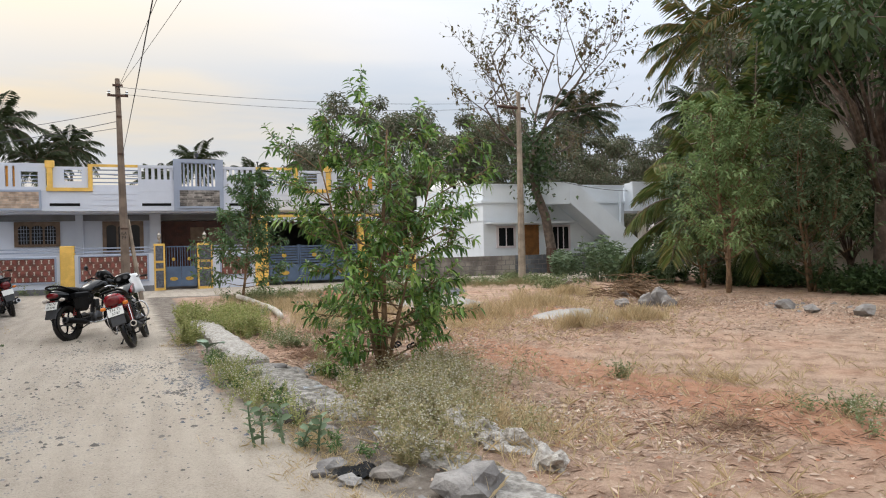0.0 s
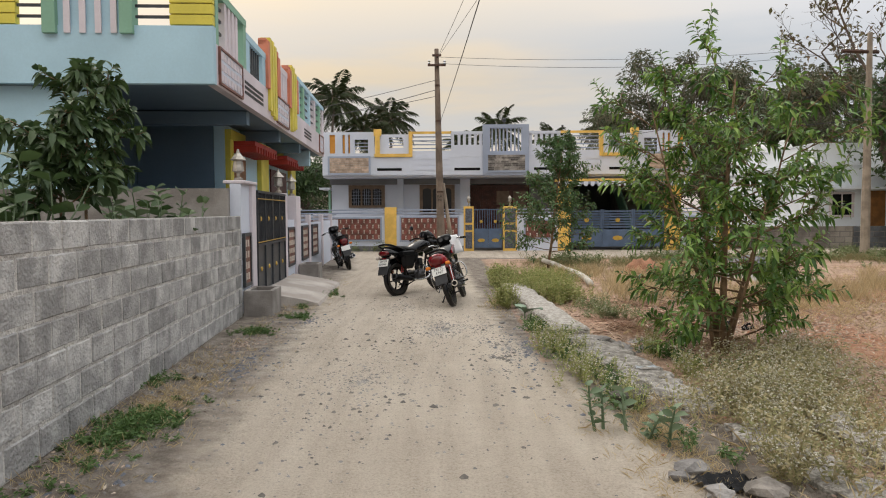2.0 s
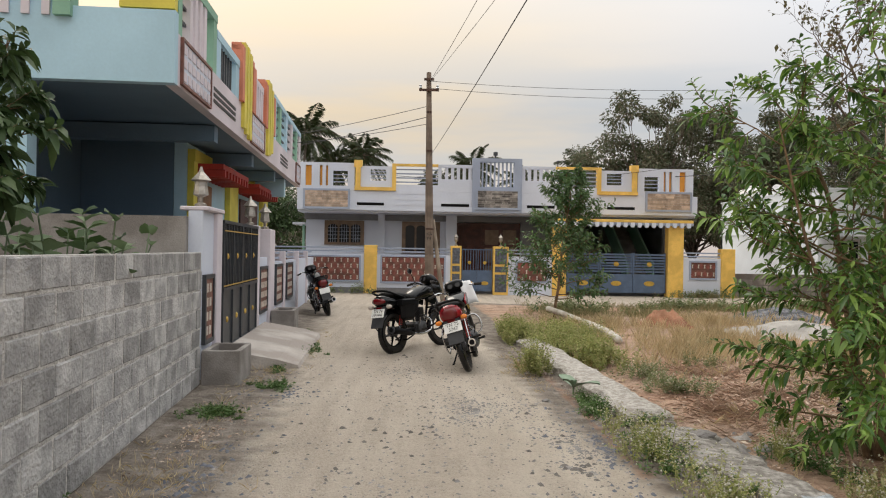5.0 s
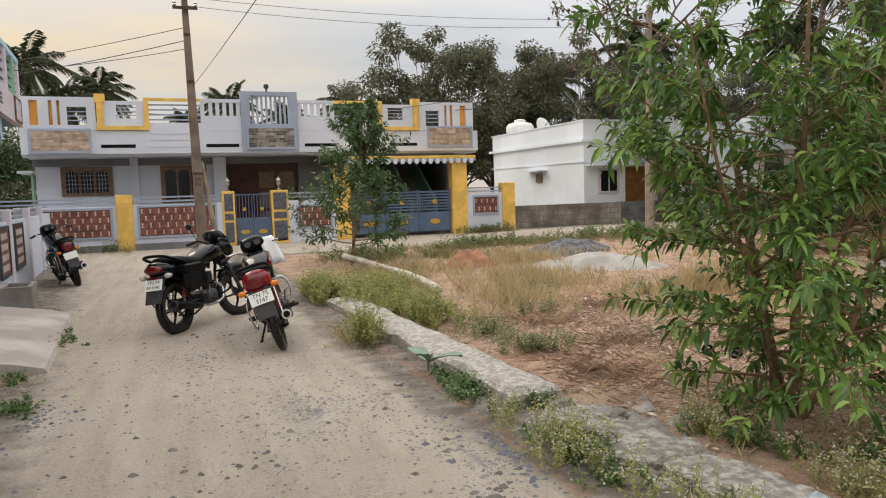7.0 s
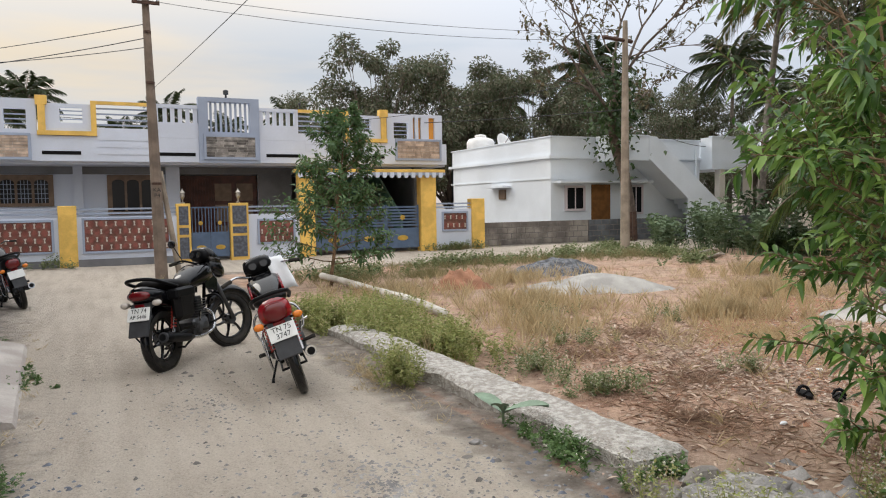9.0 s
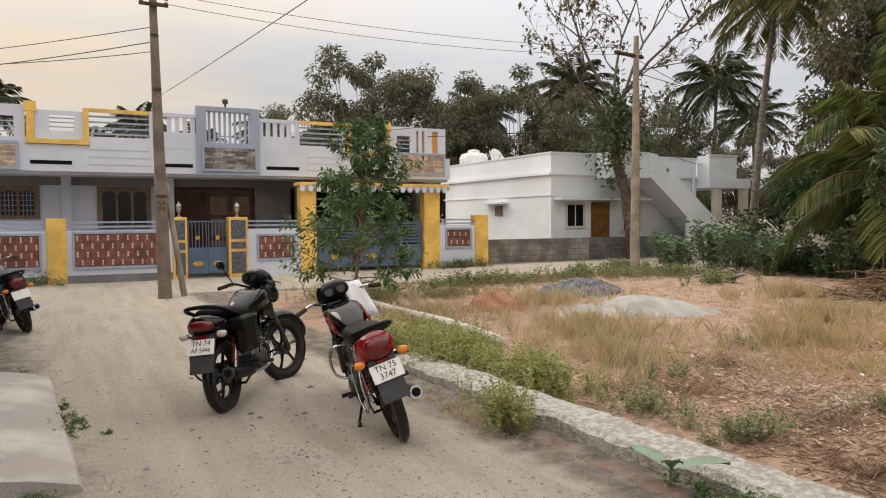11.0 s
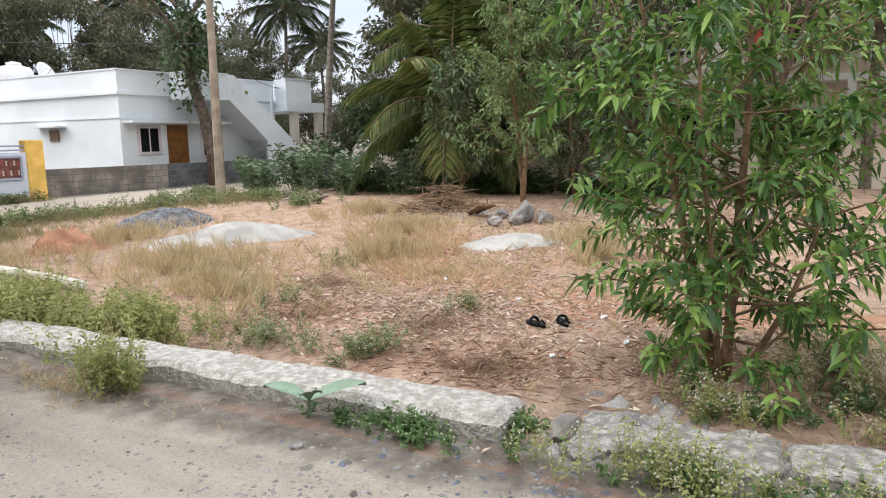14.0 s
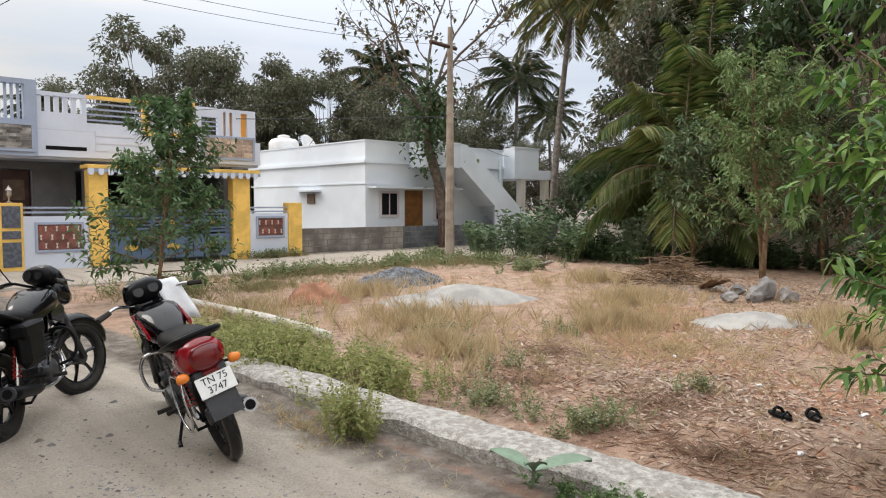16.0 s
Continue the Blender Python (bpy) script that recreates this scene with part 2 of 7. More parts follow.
LEAF_MID = leaf_mat("guava_leaf", [(0.035, 0.085, 0.02), (0.07, 0.155, 0.032), (0.12, 0.225, 0.046), (0.24, 0.36, 0.08), (0.05, 0.115, 0.025)], 0.36, 0.28)
LEAF_YOUNG = leaf_mat("sapling_leaf", [(0.055, 0.11, 0.042), (0.09, 0.16, 0.062), (0.14, 0.22, 0.09)], 0.5, 0.3)
LEAF_DARK = leaf_mat("dark_leaf", [(0.028, 0.055, 0.02), (0.05, 0.09, 0.03), (0.075, 0.115, 0.042)], 0.5, 0.25)
LEAF_FAR = leaf_mat("treeline_leaf", [(0.075, 0.095, 0.05), (0.115, 0.135, 0.075), (0.155, 0.155, 0.095), (0.18, 0.145, 0.105)], 0.6, 0.25)
LEAF_BUSH = leaf_mat("bush_leaf", [(0.13, 0.20, 0.075), (0.19, 0.28, 0.11), (0.26, 0.35, 0.15)], 0.55, 0.35)
LEAF_PALE = leaf_mat("grey_green_leaf", [(0.10, 0.15, 0.08), (0.15, 0.21, 0.12), (0.20, 0.26, 0.16)], 0.6, 0.25)
LEAF_MILK = leaf_mat("milkweed_leaf", [(0.075, 0.12, 0.055), (0.12, 0.175, 0.085), (0.17, 0.22, 0.12)], 0.6, 0.25)
LEAF_PALM = leaf_mat("palm_leaf", [(0.07, 0.12, 0.032), (0.12, 0.18, 0.05), (0.20, 0.25, 0.07), (0.28, 0.25, 0.09)], 0.45, 0.25)
LEAF_PALM_LOW = leaf_mat("young_palm_leaf", [(0.10, 0.15, 0.045), (0.15, 0.20, 0.055), (0.20, 0.23, 0.07), (0.26, 0.21, 0.08)], 0.42, 0.22)
# dark copy of the palm leaf: backlit silhouettes put into its colour
LEAF_PALM_BACKLIT = leaf_mat("backlit_palm_leaf", [(0.035, 0.055, 0.022), (0.055, 0.08, 0.03), (0.08, 0.10, 0.038)], 0.55, 0.1)
LEAF_PALM_OLD = leaf_mat("old_palm_leaf", [(0.055, 0.085, 0.03), (0.10, 0.13, 0.04), (0.16, 0.16, 0.05), (0.30, 0.19, 0.06)], 0.5, 0.25)
LEAF_DRYISH = leaf_mat("withered_leaf", [(0.14, 0.09, 0.05), (0.09, 0.10, 0.04), (0.19, 0.13, 0.075)], 0.7, 0.2)
STRAW = leaf_mat("dry_straw", [(0.54, 0.42, 0.24), (0.66, 0.53, 0.32), (0.42, 0.33, 0.19), (0.72, 0.61, 0.40)], 0.8, 0.3)
WEED_G = leaf_mat("weed_green", [(0.12, 0.16, 0.065), (0.17, 0.22, 0.09), (0.23, 0.27, 0.13), (0.28, 0.27, 0.16)], 0.65, 0.3)
WEED_Y = leaf_mat("weed_yellow_green", [(0.20, 0.23, 0.08), (0.28, 0.31, 0.10), (0.36, 0.37, 0.14), (0.38, 0.34, 0.17)], 0.65, 0.35)
WEED_D = leaf_mat("weed_dark_green", [(0.06, 0.12, 0.035), (0.10, 0.17, 0.05), (0.14, 0.22, 0.075)], 0.6, 0.3)
FLOWER = leaf_mat("white_weed_flower", [(0.46, 0.44, 0.33), (0.60, 0.58, 0.48), (0.34, 0.30, 0.20)], 0.8, 0.2)
WEED_T = leaf_mat("tan_weed", [(0.30, 0.26, 0.14), (0.38, 0.33, 0.18), (0.24, 0.25, 0.11), (0.44, 0.36, 0.22)], 0.75, 0.3)
STALK = leaf_mat("dry_brown_stalk", [(0.44, 0.29, 0.21), (0.60, 0.44, 0.33), (0.24, 0.15, 0.11), (0.70, 0.57, 0.44)], 0.9, 0.1)
LITTER = leaf_mat("dead_leaf_litter", [(0.42, 0.29, 0.22), (0.58, 0.45, 0.35), (0.23, 0.155, 0.12), (0.68, 0.58, 0.47)], 0.9, 0.1)


# ---- mesh helpers ----
class Mesh:
    """Gathers vertices and faces of one part."""

    def __init__(self):
        self.v, self.f = [], []

    def add(self, verts, faces):
        k = len(self.v)
        self.v += [tuple(p) for p in verts]
        self.f += [tuple(i + k for i in q) for q in faces]
        return self

    def box(self, x0, y0, z0, x1, y1, z1, b=0.0, m=None):
        if b <= 0:
            vs = [(x, y, z) for x in (x0, x1) for y in (y0, y1) for z in (z0, z1)]
            fs = [(0, 1, 3, 2), (4, 6, 7, 5), (0, 4, 5, 1), (2, 3, 7, 6), (0, 2, 6, 4), (1, 5, 7, 3)]
        else:
            bm = bmesh.new()
            bmesh.ops.create_cube(bm, size=1)
            for v in bm.verts:
                v.co = Vector(((x0 + x1) / 2 + v.co.x * (x1 - x0), (y0 + y1) / 2 + v.co.y * (y1 - y0), (z0 + z1) / 2 + v.co.z * (z1 - z0)))
            bmesh.ops.bevel(bm, geom=bm.edges[:], offset=b, segments=1, affect="EDGES")
            bm.verts.index_update()
            vs = [tuple(v.co) for v in bm.verts]
            fs = [tuple(v.index for v in f.verts) for f in bm.faces]
            bm.free()
        if m is not None:
            vs = [tuple(m @ Vector(p)) for p in vs]
        return self.add(vs, fs)

    def tube(self, pts, radii, n=8, closed=False):
        pts = [Vector(p) for p in pts]
        if not isinstance(radii, (list, tuple)):
            radii = [radii] * len(pts)
        vs, fs = [], []
        up = Vector((0.0, 0.0, 1.0))
        last = None
        for i, p in enumerate(pts):
            a = pts[(i - 1) % len(pts)] if (i > 0 or closed) else p
            c = pts[(i + 1) % len(pts)] if (i < len(pts) - 1 or closed) else p
            d = (c - a).normalized()
            s = d.cross(up if last is None else last)
            if s.length < 1e-4:
                s = d.cross(Vector((1.0, 0.0, 0.0)))
            s.normalize()
            u = s.cross(d).normalized()
            last = u
            for k in range(n):
                t = 2 * math.pi * k / n
                vs.append(p + (s * math.cos(t) + u * math.sin(t)) * radii[i])
        m = len(pts)
        for i in range(m if closed else m - 1):
            for k in range(n):
                a, b2 = i * n + k, i * n + (k + 1) % n
                c, d2 = ((i + 1) % m) * n + (k + 1) % n, ((i + 1) % m) * n + k
                fs.append((a, b2, c, d2))
        if not closed:
            fs.append(tuple(range(n - 1, -1, -1)))
            fs.append(tuple((m - 1) * n + k for k in range(n)))
        return self.add(vs, fs)

    def lathe(self, prof, n=16, m=None):
        """prof: (radius, z) from bottom to top."""
        vs, fs = [], []
        for r, z in prof:
            for k in range(n):
                t = 2 * math.pi * k / n
                vs.append(Vector((r * math.cos(t), r * math.sin(t), z)))
        for i in range(len(prof) - 1):
            for k in range(n):
                fs.append((i * n + k, i * n + (k + 1) % n, (i + 1) * n + (k + 1) % n, (i + 1) * n + k))
        fs.append(tuple(range(n - 1, -1, -1)))
        fs.append(tuple((len(prof) - 1) * n + k for k in range(n)))
        if m is not None:
            vs = [m @ p for p in vs]
        return self.add(vs, fs)

    def prism(self, poly, y0, y1, m=None):
        """poly in x, z, pushed from y0 to y1."""
        n = len(poly)
        vs = [Vector((x, y, z)) for y in (y0, y1) for x, z in poly]
        fs = [tuple(range(n)), tuple(range(2 * n - 1, n - 1, -1))]
        fs += [(i, n + i, n + (i + 1) % n, (i + 1) % n) for i in range(n)]
        if m is not None:
            vs = [m @ p for p in vs]
        return self.add(vs, fs)

    def blob(self, c, r, seed=0, rough=0.25, sub=2, flat=1.0):
        bm = bmesh.new()
        bmesh.ops.create_icosphere(bm, subdivisions=sub, radius=1)
        off = Vector((seed * 7.13, seed * 3.7, seed * 1.9))
        for v in bm.verts:
            k = 1 + rough * noise.noise(v.co * 1.3 + off) * 2 + rough * 0.6 * noise.noise(v.co * 3.1 + off)
            v.co = Vector((v.co.x * r[0] * k, v.co.y * r[1] * k, v.co.z * r[2] * k * flat)) + Vector(c)
        bm.verts.index_update()
        self.add([tuple(v.co) for v in bm.verts], [tuple(v.index for v in f.verts) for f in bm.faces])
        bm.free()
        return self

    def data(self, name, material, smooth=False):
        me = bpy.data.meshes.new(name)
        me.from_pydata(self.v, [], self.f)
        if material is not None:
            me.materials.append(material)
        if smooth:
            me.polygons.foreach_set("use_smooth", [True] * len(me.polygons))
        bm = bmesh.new()
        bm.from_mesh(me)
        bmesh.ops.recalc_face_normals(bm, faces=bm.faces[:])
        bm.to_mesh(me)
        bm.free()
        me.update()
        return me


def part(name, mesh, material, parent=None, label="", smooth=False):
    ob = new(name, mesh.data(name, material, smooth))
    if parent is not None:
        ob.parent = parent
    return tagged(ob, label)


def part_each(name, mesh, material, parent, label=""):
    """One part for each plain box gathered in the mesh."""
    for i in range(0, len(mesh.v), 8):
        one = Mesh().add(mesh.v[i:i + 8], [tuple(k - i for k in f) for f in mesh.f if i <= f[0] < i + 8])
        part(name, one, material, parent, label)


def thing(name, label, category, m=None, group="", kind=""):
    ob = new(name)
    ob.empty_display_size = 0.2
    if m is not None:
        ob.matrix_basis = m
    return tagged(ob, label, category, group, kind)


def box(*a, **k):
    return Mesh().box(*a, **k)


def smoothstep(a, b, x):
    t = min(1.0, max(0.0, (x - a) / (b - a)))
    return t * t * (3 - 2 * t)


# ---- ground ----
def kerb_x(y):
    """The right edge of the dirt road."""
    if y > 10.3:
        return 1.0 + (14.3 - y) * 0.035
    return 1.14 + (10.3 - y) * 0.17


def wall_x(y):
    """The face of the block wall and of the compound beyond it."""
    return -2.62 - 0.088 * (y - 5.8)


def lot(x, y):
    """1 on the waste plot, 0 on the dirt road and the lane."""
    k = smoothstep(kerb_x(y) + 0.05, kerb_x(y) + 0.6, x)
    return k * (1 - smoothstep(24.0, 25.0, y)) if y > 23 else k


def ground_z(x, y):
    k = lot(x, y)
    z = 0.02 * noise.noise(Vector((x * 0.5, y * 0.5, 0)))
    z += 0.008 * noise.noise(Vector((x * 3, y * 3, 3)))
    if k > 0:
        z += k * (-0.03 + 0.05 * noise.noise(Vector((x * 0.45, y * 0.45, 7))) + 0.02 * noise.noise(Vector((x * 2.1, y * 2.1, 1))))
    return z


def axis(lo, hi, step, far, grow=1.35):
    a = list(np.arange(lo, hi + 1e-6, step))
    s, p = step, hi
    while p < far:
        s *= grow
        p += s
        a.append(p)
    s, p, pre = step, lo, []
    while p > -far:
        s *= grow
        p -= s
        pre.append(p)
    return pre[::-1] + a


gx, gy = axis(-6, 18, 0.14, 900), axis(0, 31, 0.14, 900)
gm = Mesh()
gm.v = [(x, y, ground_z(x, y) if abs(x) < 60 and abs(y) < 60 else 0.0) for y in gy for x in gx]
nx = len(gx)
gm.f = [(j * nx + i, j * nx + i + 1, (j + 1) * nx + i + 1, (j + 1) * nx + i) for j in range(len(gy) - 1) for i in range(nx - 1)]


RED_PATH = ((8.3, 14.6), (6.2, 13.9), (5.0, 12.6), (4.7, 11.0), (5.0, 8.4), (5.6, 4.0), (6.2, 0.5))


def bare(x, y):
    """Nearness to the worn path of bare red soil across the plot."""
    best = 9.0
    for (x0, y0), (x1, y1) in zip(RED_PATH, RED_PATH[1:]):
        t = max(0, min(1, ((x - x0) * (x1 - x0) + (y - y0) * (y1 - y0)) / ((x1 - x0) ** 2 + (y1 - y0) ** 2)))
        best = min(best, math.hypot(x - x0 - t * (x1 - x0), y - y0 - t * (y1 - y0)))
    if 8.8 < y < 14.0 and x < kerb_x(y) + 0.3:
        best = min(best, 0.35 + 4.0 * abs(x - 1.05))
    return 1 - smoothstep(0.15, 1.1, best)


def driven(x, y):
    """1 where wheels have packed the road pale, 0 on its gritty verges."""
    a = smoothstep(wall_x(y) + 0.5, wall_x(y) + 1.9, x) * (1 - smoothstep(kerb_x(y) - 0.75, kerb_x(y) - 0.1, x))
    return max(a, smoothstep(24.6, 25.3, y)) if y < 29.5 else a


def ground_mat():
    m = bpy.data.materials.new("dirt_and_red_soil")
    m.use_nodes = True
    n, l = m.node_tree.nodes, m.node_tree.links
    b = n["Principled BSDF"]
    b.inputs["Roughness"].default_value = 0.97
    b.inputs["Specular IOR Level"].default_value = 0.1
    g = n.new("ShaderNodeNewGeometry")

    def tex(scale, detail=6, rough=0.6):
        t = n.new("ShaderNodeTexNoise")
        t.inputs["Scale"].default_value, t.inputs["Detail"].default_value, t.inputs["Roughness"].default_value = scale, detail, rough
        l.new(g.outputs["Position"], t.inputs["Vector"])
        return t.outputs["Fac"]

    def ramp(fac, stops):
        r = n.new("ShaderNodeValToRGB")
        while len(r.color_ramp.elements) < len(stops):
            r.color_ramp.elements.new(0.5)
        for e, (p, c) in zip(r.color_ramp.elements, stops):
            e.position, e.color = p, (*c, 1)
        l.new(fac, r.inputs["Fac"])
        return r.outputs["Color"]

    def mix(fac, a, c, mode="MIX"):
        x = n.new("ShaderNodeMix")
        x.data_type, x.blend_type = "RGBA", mode
        if isinstance(fac, float):
            x.inputs["Factor"].default_value = fac
        else:
            l.new(fac, x.inputs["Factor"])
        l.new(a, x.inputs["A"])
        l.new(c, x.inputs["B"])
        return x.outputs["Result"]

    road = ramp(tex(0.9, 8, 0.65), [(0.34, (0.42, 0.355, 0.285)), (0.48, (0.56, 0.485, 0.395)), (0.62, (0.64, 0.57, 0.475))])
    mott = tex(7.0, 6, 0.7)
    road = mix(0.35, road, ramp(mott, [(0.34, (0.27, 0.225, 0.18)), (0.45, (0.50, 0.435, 0.355)), (0.62, (0.66, 0.59, 0.50))]))
    road = mix(0.52, road, ramp(tex(55, 6, 0.8), [(0.36, (0.18, 0.15, 0.125)), (0.47, (0.53, 0.46, 0.38)), (0.64, (0.74, 0.66, 0.57))]))
    verge = ramp(tex(5.0, 7, 0.7), [(0.35, (0.15, 0.125, 0.105)), (0.52, (0.26, 0.225, 0.19)), (0.68, (0.38, 0.34, 0.30))])
    rut = n.new("ShaderNodeMapping")
    rut.inputs["Scale"].default_value = (5.0, 0.5, 1.0)
    rut.inputs["Rotation"].default_value = (0, 0, radians(-6))
    l.new(g.outputs["Position"], rut.inputs["Vector"])
    rt = n.new("ShaderNodeTexNoise")
    rt.inputs["Scale"].default_value, rt.inputs["Detail"].default_value = 1.0, 5
    l.new(rut.outputs["Vector"], rt.inputs["Vector"])
    road = mix(0.32, road, ramp(rt.outputs["Fac"], [(0.36, (0.26, 0.21, 0.165)), (0.5, (0.42, 0.36, 0.295)), (0.64, (0.55, 0.485, 0.41))]))

    def masked(name, lo, hi, amount):
        a2 = n.new("ShaderNodeAttribute")
        a2.attribute_name = name
        s2 = n.new("ShaderNodeMath")
        s2.operation = "ADD"
        l.new(a2.outputs["Fac"], s2.inputs[0])
        l.new(tex(3.1, 6), s2.inputs[1])
        r2 = n.new("ShaderNodeMapRange")
        r2.inputs["From Min"].default_value, r2.inputs["From Max"].default_value, r2.inputs["To Max"].default_value = lo, hi, amount
        l.new(s2.outputs["Value"], r2.inputs["Value"])
        return r2.outputs["Result"]

    road = mix(masked("driven", 0.75, 1.15, 1.0), verge, road)
    soil = ramp(tex(0.55), [(0.38, (0.52, 0.245, 0.14)), (0.48, (0.46, 0.295, 0.205)), (0.58, (0.38, 0.28, 0.215)), (0.70, (0.30, 0.245, 0.185))])
    soil = mix(0.55, soil, ramp(tex(30, 8, 0.8), [(0.36, (0.13, 0.09, 0.07)), (0.48, (0.44, 0.31, 0.235)), (0.62, (0.68, 0.54, 0.43))]))
    soil = mix(0.55, soil, ramp(tex(2.6, 8, 0.75), [(0.40, (0.20, 0.125, 0.09)), (0.50, (0.46, 0.32, 0.235)), (0.60, (0.58, 0.42, 0.31))]))
    clay = ramp(tex(6.0, 6), [(0.35, (0.34, 0.165, 0.10)), (0.55, (0.50, 0.26, 0.16)), (0.7, (0.54, 0.35, 0.24))])
    soil = mix(masked("bare", 0.85, 1.2, 0.8), soil, clay)
    road = mix(masked("bare", 0.95, 1.35, 0.7), road, clay)
    at = n.new("ShaderNodeAttribute")
    at.attribute_name = "plot"
    ed = n.new("ShaderNodeMath")
    ed.operation = "ADD"
    l.new(at.outputs["Fac"], ed.inputs[0])
    l.new(tex(2.2, 5), ed.inputs[1])
    er = n.new("ShaderNodeMapRange")
    er.inputs["From Min"].default_value, er.inputs["From Max"].default_value = 0.75, 1.05
    l.new(ed.outputs["Value"], er.inputs["Value"])
    l.new(mix(er.outputs["Result"], road, soil), b.inputs["Base Color"])
    bp = n.new("ShaderNodeBump")
    bp.inputs["Strength"].default_value, bp.inputs["Distance"].default_value = 1.0, 0.07
    l.new(tex(14, 10, 0.72), bp.inputs["Height"])
    l.new(bp.outputs["Normal"], b.inputs["Normal"])
    return m


ground = new("ground", bpy.data.meshes.new("ground"))
ground.data.from_pydata(gm.v, [], gm.f)
ground.data.materials.append(ground_mat())
ground.data.polygons.foreach_set("use_smooth", [True] * len(ground.data.polygons))
ga = ground.data.attributes.new("plot", "FLOAT", "POINT")
ga.data.foreach_set("value", [lot(v[0], v[1]) for v in gm.v])
for attr, func in (("driven", driven), ("bare", bare)):
    ground.data.attributes.new(attr, "FLOAT", "POINT").data.foreach_set("value", [func(v[0], v[1]) if abs(v[0]) < 40 and abs(v[1]) < 40 else 0.0 for v in gm.v])
tagged(ground, "sandy dirt road beside a waste plot of reddish soil", "ground", kind="structure")


# ---- block wall beside the road ----
C_TURN = 5.05


def c_frame(x=0.0, y=0.0, z=0.0):
    """Frame of the houses along the road: local y runs along their compound wall."""
    return pose(-3.02, 12.2, 0, 0, 0, 3.7) @ pose(x, y, z)


def block_wall(name, label, m, length, courses, material, mortar, bl=0.40, bh=0.20, th=0.16, seed=1, cap=True, kind="structure"):
    """A wall along local x, with its face on local y = 0 and its body behind it."""
    rng = random.Random(seed)
    w = thing(name, label, "wall", m, kind=kind)
    part("mortar_core", box(0.006, 0.007, -0.25, length - 0.006, th - 0.007, courses * bh - 0.01), mortar, w)
    shapes = [Mesh().box(0.010, 0, 0.010, bl - 0.012, th, bh - 0.012, 0.009).data("brick", material) for _ in range(2)]
    for r in range(courses):
        off = -(bl / 2) * (r % 2)
        i = 0
        while off + i * bl < length - 0.02:
            x0, x1 = max(0, off + i * bl), min(length, off + (i + 1) * bl)
            if x1 - x0 > 0.38:
                ob = new("brick", shapes[i % 2])
            else:
                ob = new("brick", box(0.006, 0, 0.006, x1 - x0 - 0.008, th, bh - 0.008).data("brick", material))
            ob.parent = w
            ob.matrix_basis = pose(x0 + rng.uniform(-0.003, 0.003), rng.uniform(-0.005, 0.005), r * bh, 0, rng.uniform(-0.5, 0.5), 0)
            i += 1
    return w


# ---- front house: white, with a compound wall, a wicket gate and a wide gate ----
FY, PY, WY = 29.07, 29.58, 31.0


def stone_panel(name, x0, z0, x1, z1, y, material, parent, rows, cols, seed):
    """A framed panel of thin stacked stones."""
    p = part(name, Mesh().box(x0, y - 0.02, z0, x1, y + 0.01, z1), MORTAR, parent)
    t = 0.07
    fr = Mesh()
    fr.box(x0 - t, y - 0.05, z0 - t, x1 + t, y + 0.01, z0).box(x0 - t, y - 0.05, z1, x1 + t, y + 0.01, z1 + t)
    fr.box(x0 - t, y - 0.05, z0, x0, y + 0.01, z1).box(x1, y - 0.05, z0, x1 + t, y + 0.01, z1)
    part("panel_frame", fr, GREY_PAINT, p)
    rng = random.Random(seed)
    h = (z1 - z0) / rows
    for r in range(rows):
        cuts = sorted([x0, x1] + [x0 + (x1 - x0) * (c + rng.uniform(-0.3, 0.3)) / cols for c in range(1, cols)])
        for a, b in zip(cuts, cuts[1:]):
            d = rng.uniform(0.028, 0.045)
            part("stone", box(a + 0.004, y - d, z0 + r * h + 0.004, b - 0.004, y - 0.018, z0 + (r + 1) * h - 0.004), material, p)
    return p


def tile_panel(x0, z0, x1, z1, y, parent, m=None):
    """A framed panel of patterned relief tiles in cream, red and brown."""
    p = part("tile_panel", box(x0, y - 0.015, z0, x1, y + 0.01, z1), TILE_BROWN, parent)
    t = 0.06
    fr = Mesh()
    fr.box(x0 - t, y - 0.045, z0 - t, x1 + t, y + 0.01, z0).box(x0 - t, y - 0.045, z1, x1 + t, y + 0.01, z1 + t)
    fr.box(x0 - t, y - 0.045, z0, x0, y + 0.01, z1).box(x1, y - 0.045, z0, x1 + t, y + 0.01, z1)
    part("panel_frame", fr, GREY_PAINT, p)
    rows = max(2, round((z1 - z0) / 0.22))
    cols = max(2, round((x1 - x0) / 0.23))
    h, w = (z1 - z0) / rows, (x1 - x0) / cols
    cream, red = Mesh(), Mesh()
    for r in range(rows):
        for c in range(cols):
            cx, cz = x0 + (c + 0.5) * w, z0 + (r + 0.5) * h
            k = 1 if r % 2 else -1
            cream.prism([(cx - k * 0.055 - 0.025, cz - 0.065), (cx - k * 0.055 + 0.025, cz - 0.065), (cx - k * 0.055 + 0.012, cz), (cx - k * 0.055 + 0.03, cz + 0.065), (cx - k * 0.055 - 0.03, cz + 0.065), (cx - k * 0.055 - 0.012, cz)], y - 0.028, y - 0.014)
            red.prism([(cx + k * 0.05 + 0.072 * math.cos(q * 1.047), cz + 0.095 * math.sin(q * 1.047)) for q in range(6)], y - 0.034, y - 0.014)
    part("cream_relief", cream, TILE_CREAM, p, "cream relief tiles")
    part("red_relief", red, TILE_RED, p, "terracotta relief tiles")
    return p


house_a = thing("house", "single-storey white house with grey and yellow trim behind a compound wall", "house", kind="")
HA = house_a
